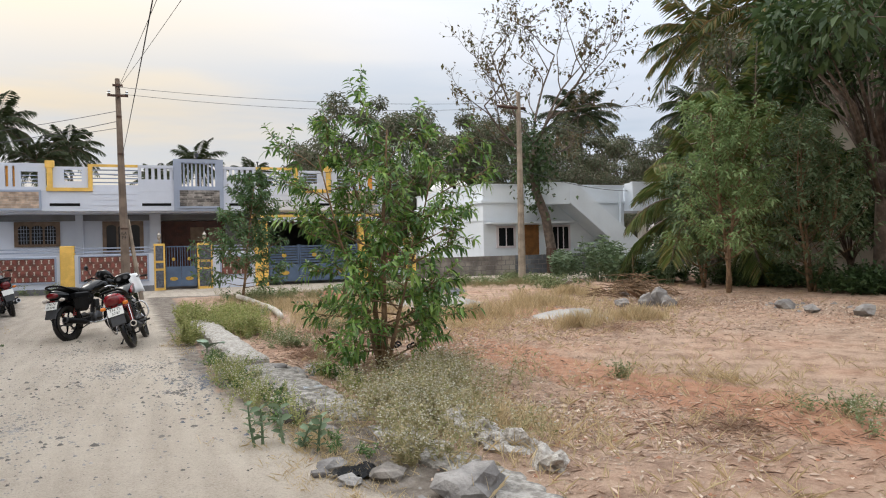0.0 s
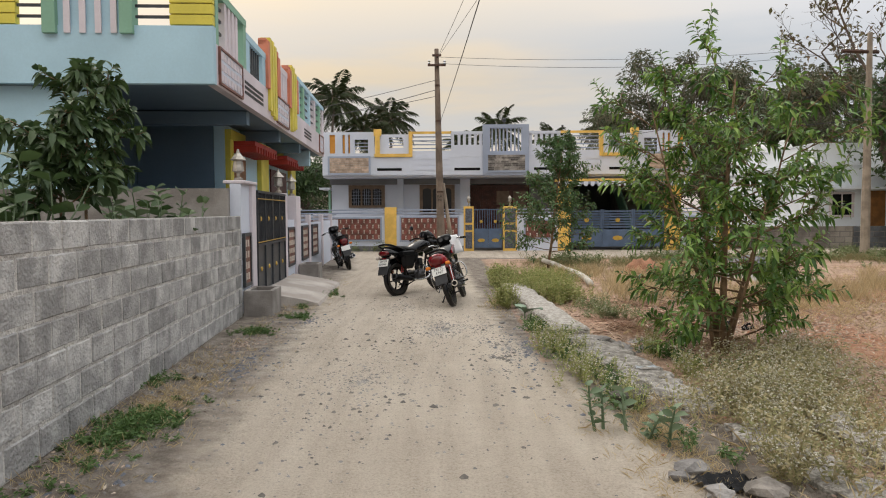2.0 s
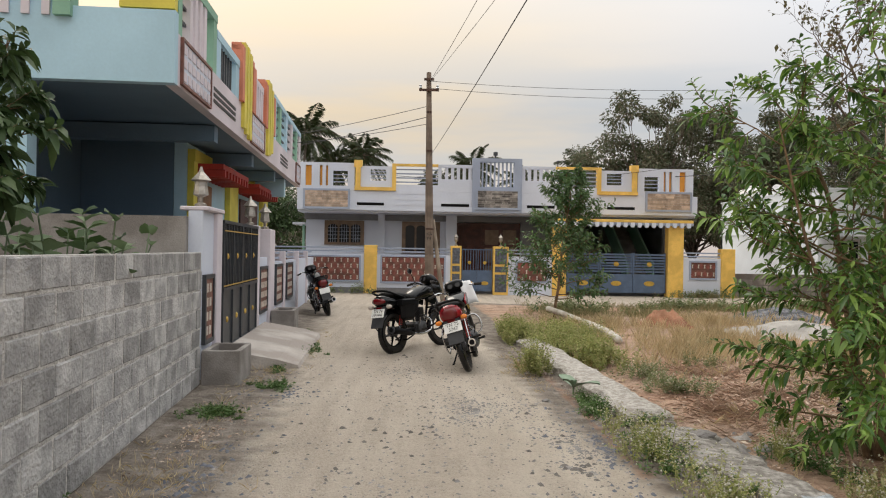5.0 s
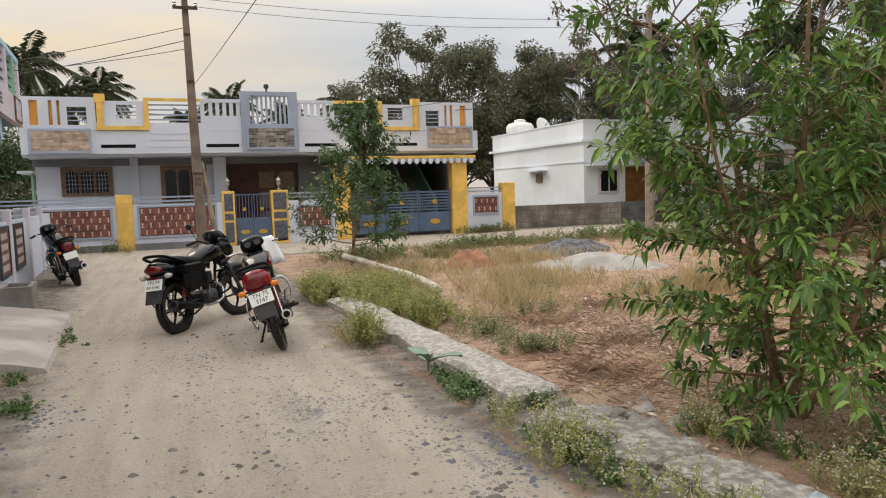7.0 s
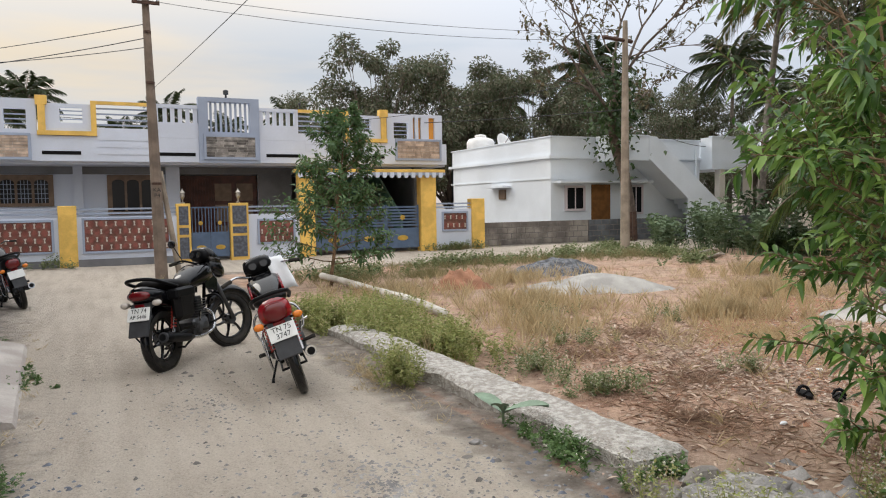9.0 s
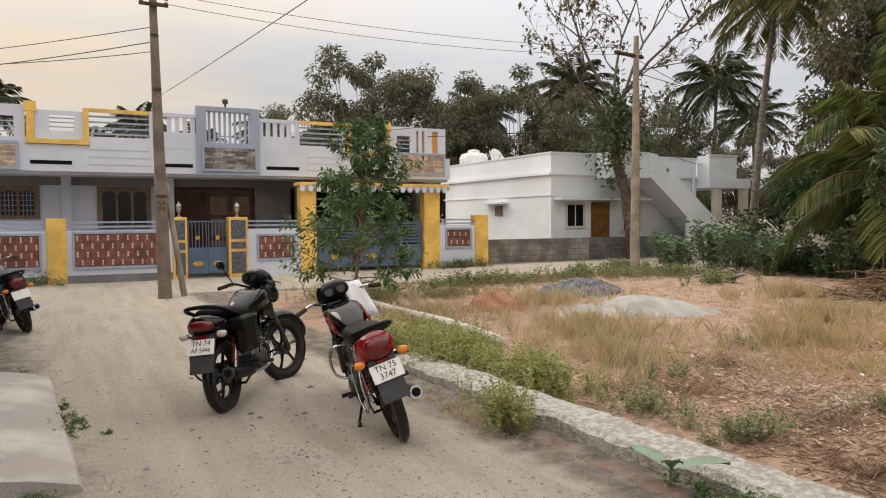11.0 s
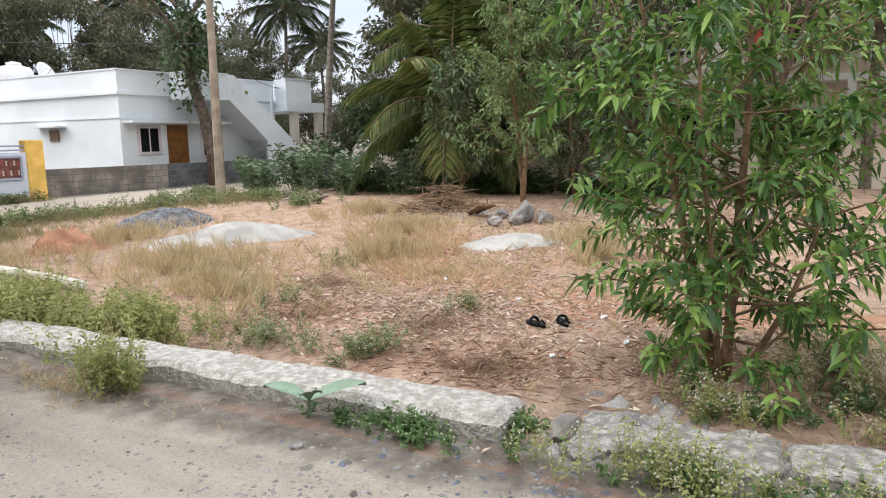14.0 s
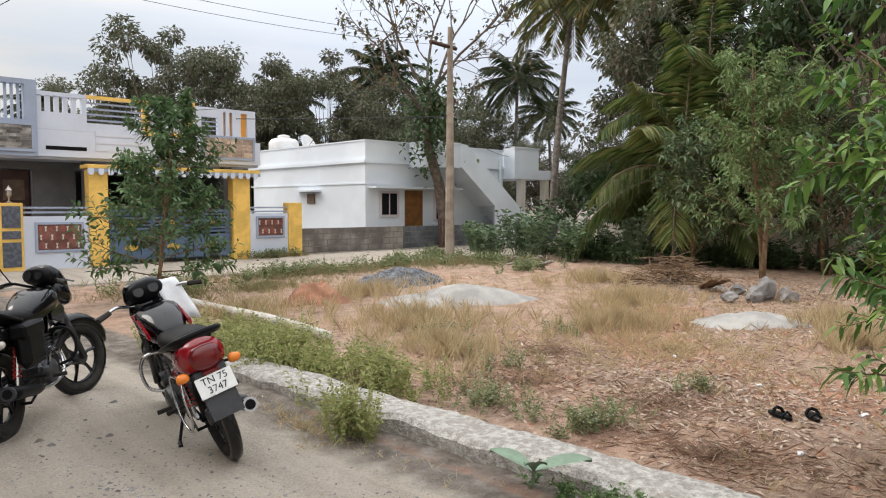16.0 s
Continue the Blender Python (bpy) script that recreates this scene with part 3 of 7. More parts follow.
# body
b = Mesh()
b.box(-4.9, WY, 0.0, 0.55, WY + 0.2, 2.95).box(3.2, WY, 0.0, 4.3, WY + 0.2, 2.95)
b.box(-4.9, WY + 0.2, 0.0, -4.7, 40, 2.95).box(-4.9, 39.8, 0, 9.2, 40, 2.95).box(4.1, WY + 0.2, 0, 4.3, 39.8, 2.95)
b.box(0.55, WY + 0.35, 0.0, 3.2, WY + 0.5, 2.95)
b.box(0.35, WY - 0.25, 0, 0.75, WY - 0.003, 2.95).box(-2.2, WY - 0.12, 0, -1.95, WY - 0.003, 2.95)
part_each("wall", b, WHITE, HA)
part("floor_slab", box(-5.0, 29.9, -0.1, 9.3, 40, 0.3), PLASTER_AND_SHADE, HA)
# porch wall coloured dark, so the gloom inside is in its paint
part("porch_wall", box(4.31, 38.2, 0.3, 9.0, 38.4, 2.95), PLASTER_AND_SHADE, HA)
# wall added on the open side only to block light from the porch
part("added_shade_wall", box(9.1, WY + 0.6, 0.3, 9.28, 38.4, 2.84), PLASTER_AND_SHADE, HA)
part("grey_wall_band", box(3.2, WY - 0.02, 0.3, 4.29, WY - 0.003, 2.7), PLASTER_AND_SHADE, HA)
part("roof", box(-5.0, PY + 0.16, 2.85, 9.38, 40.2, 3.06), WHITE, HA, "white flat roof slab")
# beam darker than the roof: shade under the slab put into colour
part("soffit_beam", box(-4.95, WY - 0.05, 2.62, 9.3, WY + 0.3, 2.845), PLASTER_AND_SHADE, HA)
part("sunshade", box(-5.35, WY - 0.3, 2.42, -4.905, WY + 1.5, 2.5), WHITE, HA)
part("drain_pipe", Mesh().tube([(-4.98, WY + 0.0, 0.3), (-4.98, WY + 0.0, 2.42)], 0.05), GREEN_P, HA)
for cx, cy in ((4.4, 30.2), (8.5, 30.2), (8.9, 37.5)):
    part("column", box(cx - 0.14, cy - 0.14, 0.3, cx + 0.14, cy + 0.14, 2.84), PLASTER_AND_SHADE, HA)


def window_a(x0, z0, x1, z1, grille):
    w = part("window", box(x0, WY - 0.06, z0, x1, WY - 0.002, z1), WOOD_FRAME, HA, "brown wooden three-light window")
    n = 3
    for i in range(n):
        a, c = x0 + 0.1 + (x1 - x0 - 0.2) * i / n + 0.035, x0 + 0.1 + (x1 - x0 - 0.2) * (i + 1) / n - 0.035
        top = z1 - 0.14
        pts = [(a, z0 + 0.1), (c, z0 + 0.1), (c, top - 0.1)] + [((a + c) / 2 + (c - a) / 2 * math.cos(q), top - 0.1 + 0.1 * math.sin(q)) for q in (0.5, 1.05, 1.57, 2.09, 2.64)] + [(a, top - 0.1)]
        part("pane", Mesh().prism(pts, WY - 0.068, WY - 0.055), GLASS_DARK, w)
        if grille:
            g = Mesh()
            for k in range(1, 4):
                xx = a + (c - a) * k / 4
                g.box(xx - 0.007, WY - 0.085, z0 + 0.1, xx + 0.007, WY - 0.07, top - 0.02)
            for k in range(1, 5):
                zz = z0 + 0.1 + (top - z0 - 0.1) * k / 5
                g.box(a, WY - 0.084, zz - 0.006, c, WY - 0.071, zz + 0.006)
            part("grille", g, GREY_PAINT, w, "pale metal grille")


window_a(-4.2, 1.68, -2.72, 2.6, True)
window_a(-1.3, 1.4, 0.13, 2.6, False)
# slab runs on behind the grille, a dark sheet for the recess's shade
door = part("door", box(0.76, WY + 0.24, 0.3, 3.19, WY + 0.349, 2.6), WOOD_DARK, HA, "dark carved wooden double door, widened to darken the entry recess")
for i in range(2):
    for k in range(3):
        part("door_panel", box(1.85 + 0.68 * i, WY + 0.22, 0.42 + 0.68 * k, 2.37 + 0.68 * i, WY + 0.24, 0.98 + 0.68 * k), WOOD_FRAME, door)
gr = Mesh()
for i in range(12):
    x = 0.85 + i * 0.085
    gr.tube([(x, WY - 0.1, 0.3), (x, WY - 0.1, 2.55)], 0.014, 6)
for z in (0.35, 1.5, 2.5):
    gr.box(0.8, WY - 0.12, z - 0.02, 1.85, WY - 0.08, z + 0.02)
part("entrance_grille", gr, WOOD_DARK, HA, "dark red folding metal grille")

# parapet: solid band, then pierced parts above it
pb = Mesh()
pb.box(-5.0, PY, 2.92, 9.38, PY + 0.15, 3.62)
part("parapet_band", pb, WHITE, HA)
for x0, x1 in ((-1.5, -0.02), (4.42, 5.8)):
    for z in (3.12, 3.32, 3.52):
        part("groove_moulding", box(x0, PY - 0.015, z, x1, PY - 0.003, z + 0.13), WHITE, HA)
for x0, x1 in ((-2.88, -1.92), (0.12, 1.12), (3.2, 4.2), (6.1, 7.1)):
    part("vent_slot", box(x0, PY - 0.008, 3.1, x1, PY + 0.0, 3.2), BLACKM, HA, "dark horizontal slot")
stone_panel("stone_panel", -4.72, 3.02, -3.2, 3.6, PY, STONE_BEIGE, HA, 7, 5, 1)
stone_panel("stone_panel", 7.55, 3.12, 9.1, 3.7, PY, STONE_BEIGE, HA, 7, 5, 2)
stone_panel("stone_panel", 1.42, 3.08, 2.85, 3.68, PY - 0.08, STONE_GREY, HA, 8, 5, 3)


def mirror(x):
    return 4.22 - x


def parapet_side(f):
    """One wing of the pierced parapet; f maps x."""
    def bx(mesh, x0, y0, z0, x1, y1, z1):
        a, c = sorted((f(x0), f(x1)))
        return mesh.box(a, y0, z0, c, y1, z1)
    w = Mesh()
    T = 4.6
    # pierced end: two lights with orange jambs, then a barred square
    bx(w, -5.0, PY, 3.623, -4.72, PY + 0.15, T)
    bx(w, -4.72, PY, 3.623, -2.98, PY + 0.15, 3.78)
    bx(w, -4.72, PY, 4.5, -2.98, PY + 0.15, T)
    bx(w, -4.5, PY, 3.78, -4.22, PY + 0.15, 4.5)
    bx(w, -4.12, PY, 3.78, -4.0, PY + 0.15, 4.5)
    bx(w, -3.92, PY, 3.78, -3.75, PY + 0.15, 4.5)
    bx(w, -3.22, PY, 3.78, -2.98, PY + 0.15, 4.5)
    bx(w, -3.75, PY, 4.32, -3.22, PY + 0.15, 4.5)
    # wall inside the yellow bracket, with a barred light
    bx(w, -2.76, PY, 3.75, -2.42, PY + 0.15, 4.5)
    bx(w, -1.85, PY, 3.75, -1.64, PY + 0.15, 4.5)
    bx(w, -2.42, PY, 3.75, -1.85, PY + 0.15, 3.98)
    bx(w, -2.42, PY, 4.4, -1.85, PY + 0.15, 4.5)
    bx(w, -1.5, PY, 3.623, 0.0, PY + 0.15, 3.86)
    bx(w, 0.0, PY, 3.623, 1.22, PY + 0.15, 4.08)
    bx(w, 0.0, PY - 0.01, 4.5, 1.22, PY + 0.16, T)
    bx(w, 0.0, PY, 4.08, 0.12, PY + 0.15, 4.5)
    part_each("parapet_block", w, WHITE, HA)
    for x0, x1 in ((-4.72, -4.51), (-4.21, -4.13), (-3.99, -3.93)):
        part("orange_jamb", bx(Mesh(), x0, PY + 0.1, 3.782, x1, PY + 0.32, 4.498), ORANGE, HA, "orange painted jamb")
    y = Mesh()
    bx(y, -2.94, PY - 0.07, 3.75, -2.76, PY + 0.16, 4.5)
    bx(y, -2.99, PY - 0.08, 4.45, -2.71, PY + 0.17, 4.7)
    bx(y, -2.97, PY - 0.07, 3.63, -1.5, PY + 0.16, 3.75)
    bx(y, -1.64, PY - 0.07, 3.75, -1.5, PY + 0.16, 4.6)
    bx(y, -1.5, PY - 0.05, 4.52, 0.0, PY + 0.16, T)
    part_each("yellow_bracket", y, YELLOW, HA, "yellow painted bracket moulding")
    for z in (3.95, 4.1, 4.25, 4.4):
        part("rail", bx(Mesh(), -1.5, PY + 0.05, z - 0.02, 0.0, PY + 0.09, z + 0.025), GREY_PAINT, HA, "grey metal rail")
    for z in (4.08, 4.2, 4.31):
        part("rail", bx(Mesh(), -2.42, PY + 0.05, z - 0.015, -1.85, PY + 0.08, z + 0.015), GREY_PAINT, HA, "grey metal rail")
    for z in (3.92, 4.05, 4.18):
        part("rail", bx(Mesh(), -3.75, PY + 0.05, z - 0.015, -3.22, PY + 0.08, z + 0.015), GREY_PAINT, HA, "grey metal rail")
    for i in range(5):
        x = 0.25 + i * 0.21
        part("baluster", bx(Mesh(), x, PY + 0.02, 4.08, x + 0.11, PY + 0.13, 4.5), WHITE, HA)


parapet_side(lambda x: x)
parapet_side(mirror)
c = Mesh()
c.box(1.22, PY - 0.08, 3.75, 1.5, PY + 0.2, 4.85).box(2.72, PY - 0.08, 3.75, 3.0, PY + 0.2, 4.85)
c.box(1.5, PY - 0.08, 4.72, 2.72, PY + 0.2, 4.85).box(1.22, PY - 0.08, 2.9, 3.0, PY - 0.003, 3.75).box(1.5, PY - 0.08, 3.75, 2.72, PY + 0.2, 3.83)
part_each("centre_frame", c, GREY_PAINT, HA)
for i in range(8):
    x = 1.56 + i * 0.145
    part("baluster", box(x, PY, 3.83, x + 0.06, PY + 0.08, 4.72), GREY_PAINT, HA)
part("roof_lamp", Mesh().lathe([(0.03, 4.85), (0.03, 4.95), (0.08, 4.97), (0.08, 5.08), (0.05, 5.1)], 10, pose(2.05, PY + 0.05, 0)), DARK_METAL, HA)
part("roof_lamp", Mesh().lathe([(0.02, 4.6), (0.02, 4.75), (0.05, 4.77), (0.04, 4.82)], 8, pose(4.3, PY + 0.05, 0)), DARK_METAL, HA)
# stair in the porch
st = Mesh()
for i in range(15):
    st.box(7.45, 31.6 + 0.27 * i, 0.3, 8.35, 31.6 + 0.27 * (i + 1) + 0.02, 0.3 + 0.18 * (i + 1))
part_each("step", st, CEMENT, HA, "cement porch stair")
for x in (7.36, 8.36):
    part("stair_parapet", Mesh().prism([(31.4, 0.3), (31.4, 1.15), (35.6, 3.9), (35.6, 3.0)], -x - 0.08, -x, Matrix(((0, -1, 0, 0), (1, 0, 0, 0), (0, 0, 1, 0), (0, 0, 0, 1)))), GREEN_P, HA, "pale green stair parapet")

# compound wall, gates and canopy
FA = thing("compound_wall", "white compound wall with yellow piers and patterned tile panels", "wall", kind="")
part_each("wall", Mesh().box(-8.4, FY, -0.1, -2.55, FY + 0.15, 1.36).box(-2.1, FY, -0.1, 0.47, FY + 0.15, 1.36).box(2.5, FY, -0.1, 4.05, FY + 0.15, 1.36).box(8.7, FY, -0.1, 10.05, FY + 0.15, 1.4), WHITE, FA)
part("plinth", Mesh().box(-8.4, FY - 0.04, -0.1, -2.56, FY - 0.003, 0.2).box(-2.09, FY - 0.04, -0.1, 0.46, FY - 0.003, 0.2), PLASTER_AND_SHADE, FA, "grey cement plinth")
for x0, x1, h in ((-2.55, -2.1, 1.68), (4.05, 4.54, 2.6), (8.14, 8.7, 2.62), (10.05, 10.55, 1.74)):
    part("pier", box(x0, FY - 0.06, -0.1, x1, FY + 0.3, h, 0.015), YELLOW, FA, "yellow painted pier")
for x0, x1 in ((-8.4, -2.55), (-2.1, 0.47), (2.5, 4.05), (8.7, 10.05)):
    for z in (1.46, 1.58):
        part("rail", box(x0, FY + 0.05, z - 0.025, x1, FY + 0.09, z + 0.025), GREY_PAINT, FA, "grey metal rail")
for x0, z0, x1, z1 in ((-4.75, 0.45, -2.72, 1.25), (-1.92, 0.42, 0.24, 1.28), (2.82, 0.5, 3.85, 1.15), (8.98, 0.7, 9.85, 1.25), (-7.9, 0.45, -5.1, 1.25)):
    tile_panel(x0, z0, x1, z1, FY, FA)
for x0, x1 in ((0.47, 0.85), (1.97, 2.5)):
    pier = part("gate_pier", box(x0, FY - 0.05, -0.1, x1, FY + 0.3, 1.7, 0.01), YELLOW, FA, "yellow gate pier with grey stone insets")
    for z0, z1 in ((0.1, 0.72), (0.8, 1.0), (1.08, 1.62)):
        part("stone_inset", box(x0 + 0.06, FY - 0.065, z0, x1 - 0.06, FY - 0.045, z1), STONE_DARK, pier)
    cx = (x0 + x1) / 2
    lamp = part("pier_lamp", Mesh().lathe([(0.06, 1.7), (0.06, 1.73), (0.02, 1.75), (0.02, 1.82), (0.07, 1.9), (0.06, 2.0), (0.09, 2.01), (0.02, 2.1), (0.01, 2.14)], 8, pose(cx, FY + 0.12, 0)), BRONZE, FA, "dull bronze lantern")


def emblem(x, y, z, w, h, parent, rim=True):
    m = Mesh()
    m.prism([(x + w * math.cos(t * 0.3927), z + h * math.sin(t * 0.3927)) for t in range(16)], y - 0.012, y)
    m.prism([(x + w * 0.6 * math.cos(t * 0.7854), z + h * 0.6 * math.sin(t * 0.7854)) for t in range(8)], y - 0.022, y - 0.012)
    return part("emblem", m, GOLD, parent, "gold painted oval emblem")


wicket = thing("wicket_gate", "slate-blue double-leaf metal wicket gate, closed", "gate")
for x0, x1 in ((0.87, 1.405), (1.415, 1.95)):
    leaf = part("gate_leaf", box(x0, FY + 0.08, 0.12, x1, FY + 0.12, 0.85), SLATE, wicket)
    for i in range(6):
        x = x0 + 0.03 + i * (x1 - x0 - 0.06) / 5
        part("bar", box(x - 0.012, FY + 0.085, 0.85, x + 0.012, FY + 0.115, 1.6), SLATE, leaf)
    part("rail", box(x0, FY + 0.075, 1.56, x1, FY + 0.125, 1.6), SLATE, leaf)
    emblem((x0 + x1) / 2, FY + 0.08, 0.4, 0.14, 0.07, leaf)
    emblem((x0 + x1) / 2, FY + 0.08, 1.12, 0.06, 0.06, leaf)
gate = thing("main_gate", "wide slate-blue metal gate with horizontal slats, closed", "gate")
for i in range(3):
    x0, x1 = 4.58 + i * 1.18, 4.58 + (i + 1) * 1.18 - 0.015
    leaf = part("gate_leaf", box(x0, FY + 0.08, 0.14, x1, FY + 0.12, 0.8), SLATE, gate)
    for k in range(7):
        part("slat", box(x0, FY + 0.085, 0.86 + 0.1 * k, x1, FY + 0.115, 0.92 + 0.1 * k), SLATE, leaf)
    part_each("stile", Mesh().box(x0, FY + 0.078, 0.8, x0 + 0.05, FY + 0.122, 1.56).box(x1 - 0.05, FY + 0.078, 0.8, x1, FY + 0.122, 1.56), SLATE, leaf)
    emblem((x0 + x1) / 2, FY + 0.08, 0.47, 0.19, 0.09, leaf)
    emblem((x0 + x1) / 2, FY + 0.08, 1.15, 0.09, 0.08, leaf)
canopy = thing("gate_canopy", "scalloped canopy over the gate with a yellow edge", "canopy")
part("canopy_slab", box(4.0, FY - 0.16, 2.62, 9.0, FY + 0.5, 2.72, 0.01), YELLOW, canopy)
for i in range(20):
    x = 4.02 + i * 0.25
    part("scallop", Mesh().prism([(x, 2.62), (x, 2.5), (x + 0.03, 2.45), (x + 0.11, 2.45), (x + 0.14, 2.5), (x + 0.14, 2.62)], FY - 0.17, FY - 0.07), WHITE, canopy)
    part("scallop", Mesh().prism([(x + 0.15, 2.62), (x + 0.15, 2.53), (x + 0.24, 2.53), (x + 0.24, 2.62)], FY - 0.15, FY - 0.07), GREY_PAINT, canopy)

# ---- white house beyond the lane ----
BX, BY = 14.65, 31.05
HB = thing("house", "low white house with an outside stair and flat roof", "house")
w = Mesh()
w.box(BX, BY, 0.0, 22.5, BY + 0.2, 3.3).box(BX, BY + 0.2, 0.0, BX + 0.2, 40, 3.3).box(BX, 39.8, 0.0, 22.5, 40, 3.3).box(22.3, BY + 0.2, 0, 22.5, 39.8, 3.3)
part_each("wall", w, WHITE_B, HB)
part("roof", box(BX - 0.12, BY - 0.1, 3.3, 22.5, 40.1, 3.42), WHITE_B, HB, "flat roof slab")
p = Mesh()
p.box(BX, BY, 3.42, 22.5, BY + 0.12, 4.14).box(BX, BY + 0.12, 3.42, BX + 0.12, 40, 4.14).box(BX, 39.88, 3.42, 22.5, 40, 4.14)
part_each("roof_parapet", p, WHITE_B, HB)
part("coping", Mesh().box(BX - 0.04, BY - 0.04, 4.14, 22.5, BY + 0.16, 4.19).box(BX - 0.04, BY + 0.16, 4.14, BX + 0.16, 40, 4.19), WHITE_B, HB)
part("wall_band", Mesh().box(BX - 0.04, BY - 0.04, 2.48, 22.0, BY - 0.003, 2.54).box(BX - 0.04, BY, 2.48, BX - 0.003, 40, 2.54), WHITE_B, HB)
part("sunshade", box(14.75, BY - 0.55, 2.32, 19.4, BY - 0.005, 2.4), WHITE_B, HB)
part("sunshade", box(BX - 0.45, 34.1, 2.22, BX - 0.005, 35.8, 2.29), WHITE_B, HB)


def window_b(x0, z0, x1, z1, n):
    wi = part("window", box(x0, BY - 0.05, z0, x1, BY - 0.002, z1), PINK_WALL, HB, "dark window with a pale brown frame")
    for i in range(n):
        a, c2 = x0 + 0.09 + (x1 - x0 - 0.18) * i / n + 0.03, x0 + 0.09 + (x1 - x0 - 0.18) * (i + 1) / n - 0.03
        part("pane", box(a, BY - 0.06, z0 + 0.09, c2, BY - 0.048, z1 - 0.09), GLASS_DARK, wi)


window_b(15.3, 1.2, 16.3, 2.22, 2)
window_b(18.2, 1.0, 19.3, 2.24, 3)
part("door", box(16.62, BY - 0.05, 0.4, 17.55, BY - 0.002, 2.26), WOOD_DOOR, HB, "tan wooden door, closed")
part("window", box(BX - 0.06, 34.55, 1.72, BX - 0.002, 35.1, 2.14), WOOD_FRAME, HB, "small dark side window")
stair = Mesh()
stair.prism([(18.5, 4.17), (18.9, 4.14), (23.0, 0.98), (23.0, 0.0), (20.6, 0.0), (20.6, 1.63), (18.5, 3.27)], 29.75, 29.85)
part("stair_wall", stair, WHITE_B, HB, "sloping white stair wall")
part("stair_soffit", Mesh().prism([(18.5, 3.27), (18.5, 3.4), (20.6, 1.76), (20.6, 1.63)], 29.855, BY - 0.01), WHITE_B, HB)
stp = Mesh()
for i in range(16):
    stp.box(23.0 - 0.25 * (i + 1), 29.86, 0.02 + 0.195 * i, 23.0 - 0.25 * i, BY - 0.02, 0.215 + 0.195 * i)
part_each("step", stp, WHITE_B, HB)
# roof landing in front of the stair head
part("landing_slab", box(16.84, 29.72, 3.18, 18.49, BY - 0.105, 3.34), WHITE_B, HB)
part("landing_parapet", Mesh().box(16.84, 29.75, 3.34, 18.49, 29.87, 4.14).box(16.84, 29.87, 3.34, 16.96, BY - 0.05, 4.14), WHITE_B, HB)
part("landing_coping", Mesh().box(16.80, 29.71, 4.14, 18.49, 29.91, 4.19).box(16.80, 29.91, 4.14, 17.0, BY - 0.05, 4.19), WHITE_B, HB)
part("portico_slab", box(22.52, 30.33, 2.88, 25.1, BY + 2.5, 3.3), WHITE_B, HB)
part("portico_parapet", Mesh().box(22.55, 30.38, 3.3, 24.25, 30.5, 4.27).box(22.55, 30.5, 3.3, 22.67, BY, 4.27).box(24.13, 30.5, 3.3, 24.25, BY + 2.4, 4.27), WHITE_B, HB)
part("portico_coping", box(22.51, 30.34, 4.27, 24.29, 30.54, 4.32), WHITE_B, HB)
for x in (23.2, 24.9):
    part("column", box(x - 0.15, 30.4, 0.0, x + 0.15, 30.7, 2.88), CREAM_WALL, HB)
part("rain_pipe", Mesh().tube([(22.2, BY - 0.1, 3.8), (22.2, BY - 0.1, 0.3)], 0.06), WHITE_B, HB)
tank = thing("water_tank", "white ribbed plastic water tank on a flat roof", "water tank", pose(15.75, 38.9, 3.42) @ Matrix.Diagonal((1.06, 1.06, 1.36, 1)))
part("tank_body", Mesh().lathe([(0.62, 0), (0.66, 0.05), (0.66, 0.25), (0.62, 0.28), (0.66, 0.31), (0.66, 0.52), (0.62, 0.55), (0.66, 0.58), (0.66, 0.86), (0.55, 0.98), (0.26, 1.04)], 20), TANK_W, tank, smooth=True)
part("lid", Mesh().lathe([(0.26, 1.04), (0.28, 1.07), (0.26, 1.12), (0.1, 1.15)], 16), TANK_W, tank)
part("stripe", Mesh().lathe([(0.668, 0.36), (0.668, 0.44)], 20), RED_P, tank, "red printed band")
dish = thing("satellite_dish", "grey satellite dish on a flat roof", "satellite dish", pose(17.05, 38.9, 3.42) @ Matrix.Diagonal((1.0, 1.0, 1.35, 1)))
part("mast", Mesh().tube([(0, 0, 0), (0, 0, 0.7)], 0.03), RUST, dish)
part("reflector", Mesh().lathe([(0.02, 0.0), (0.2, 0.02), (0.38, 0.08), (0.48, 0.16), (0.47, 0.17), (0.36, 0.1), (0.02, 0.02)], 18, pose(0, 0, 0.75, 55, 20, 0)), TANK_W, dish, smooth=True)
part("feed_arm", Mesh().tube([(0, 0, 0.75), (0.1, -0.5, 1.1)], 0.012), RUST, dish)

# low block wall in front of it
block_wall("garden_wall", "stained tan concrete block wall", pose(10.9, 30.15, 0.0), 4.9, 4, BLOCK_TAN, MORTAR_DARK, 0.4, 0.215, 0.15, 5)
block_wall("garden_wall", "dark grey concrete block wall", pose(15.8, 30.1, 0.0), 9.6, 4, BLOCK_DARK, MORTAR_DARK, 0.4, 0.215, 0.15, 6)

# ---- block wall and the blue house along the road ----
wl_len = 17.0
block_wall("boundary_wall", "unplastered grey concrete block wall", pose(-2.95, 11.95, 0, 0, 0, -90 + C_TURN) @ pose(0, -0.16, 0), wl_len, 7, BLOCK, MORTAR, 0.4, 0.2095, 0.16, 2)

HC = thing("house", "pale blue house with a shade-darkened recess and a long decorated balcony", "house", c_frame())
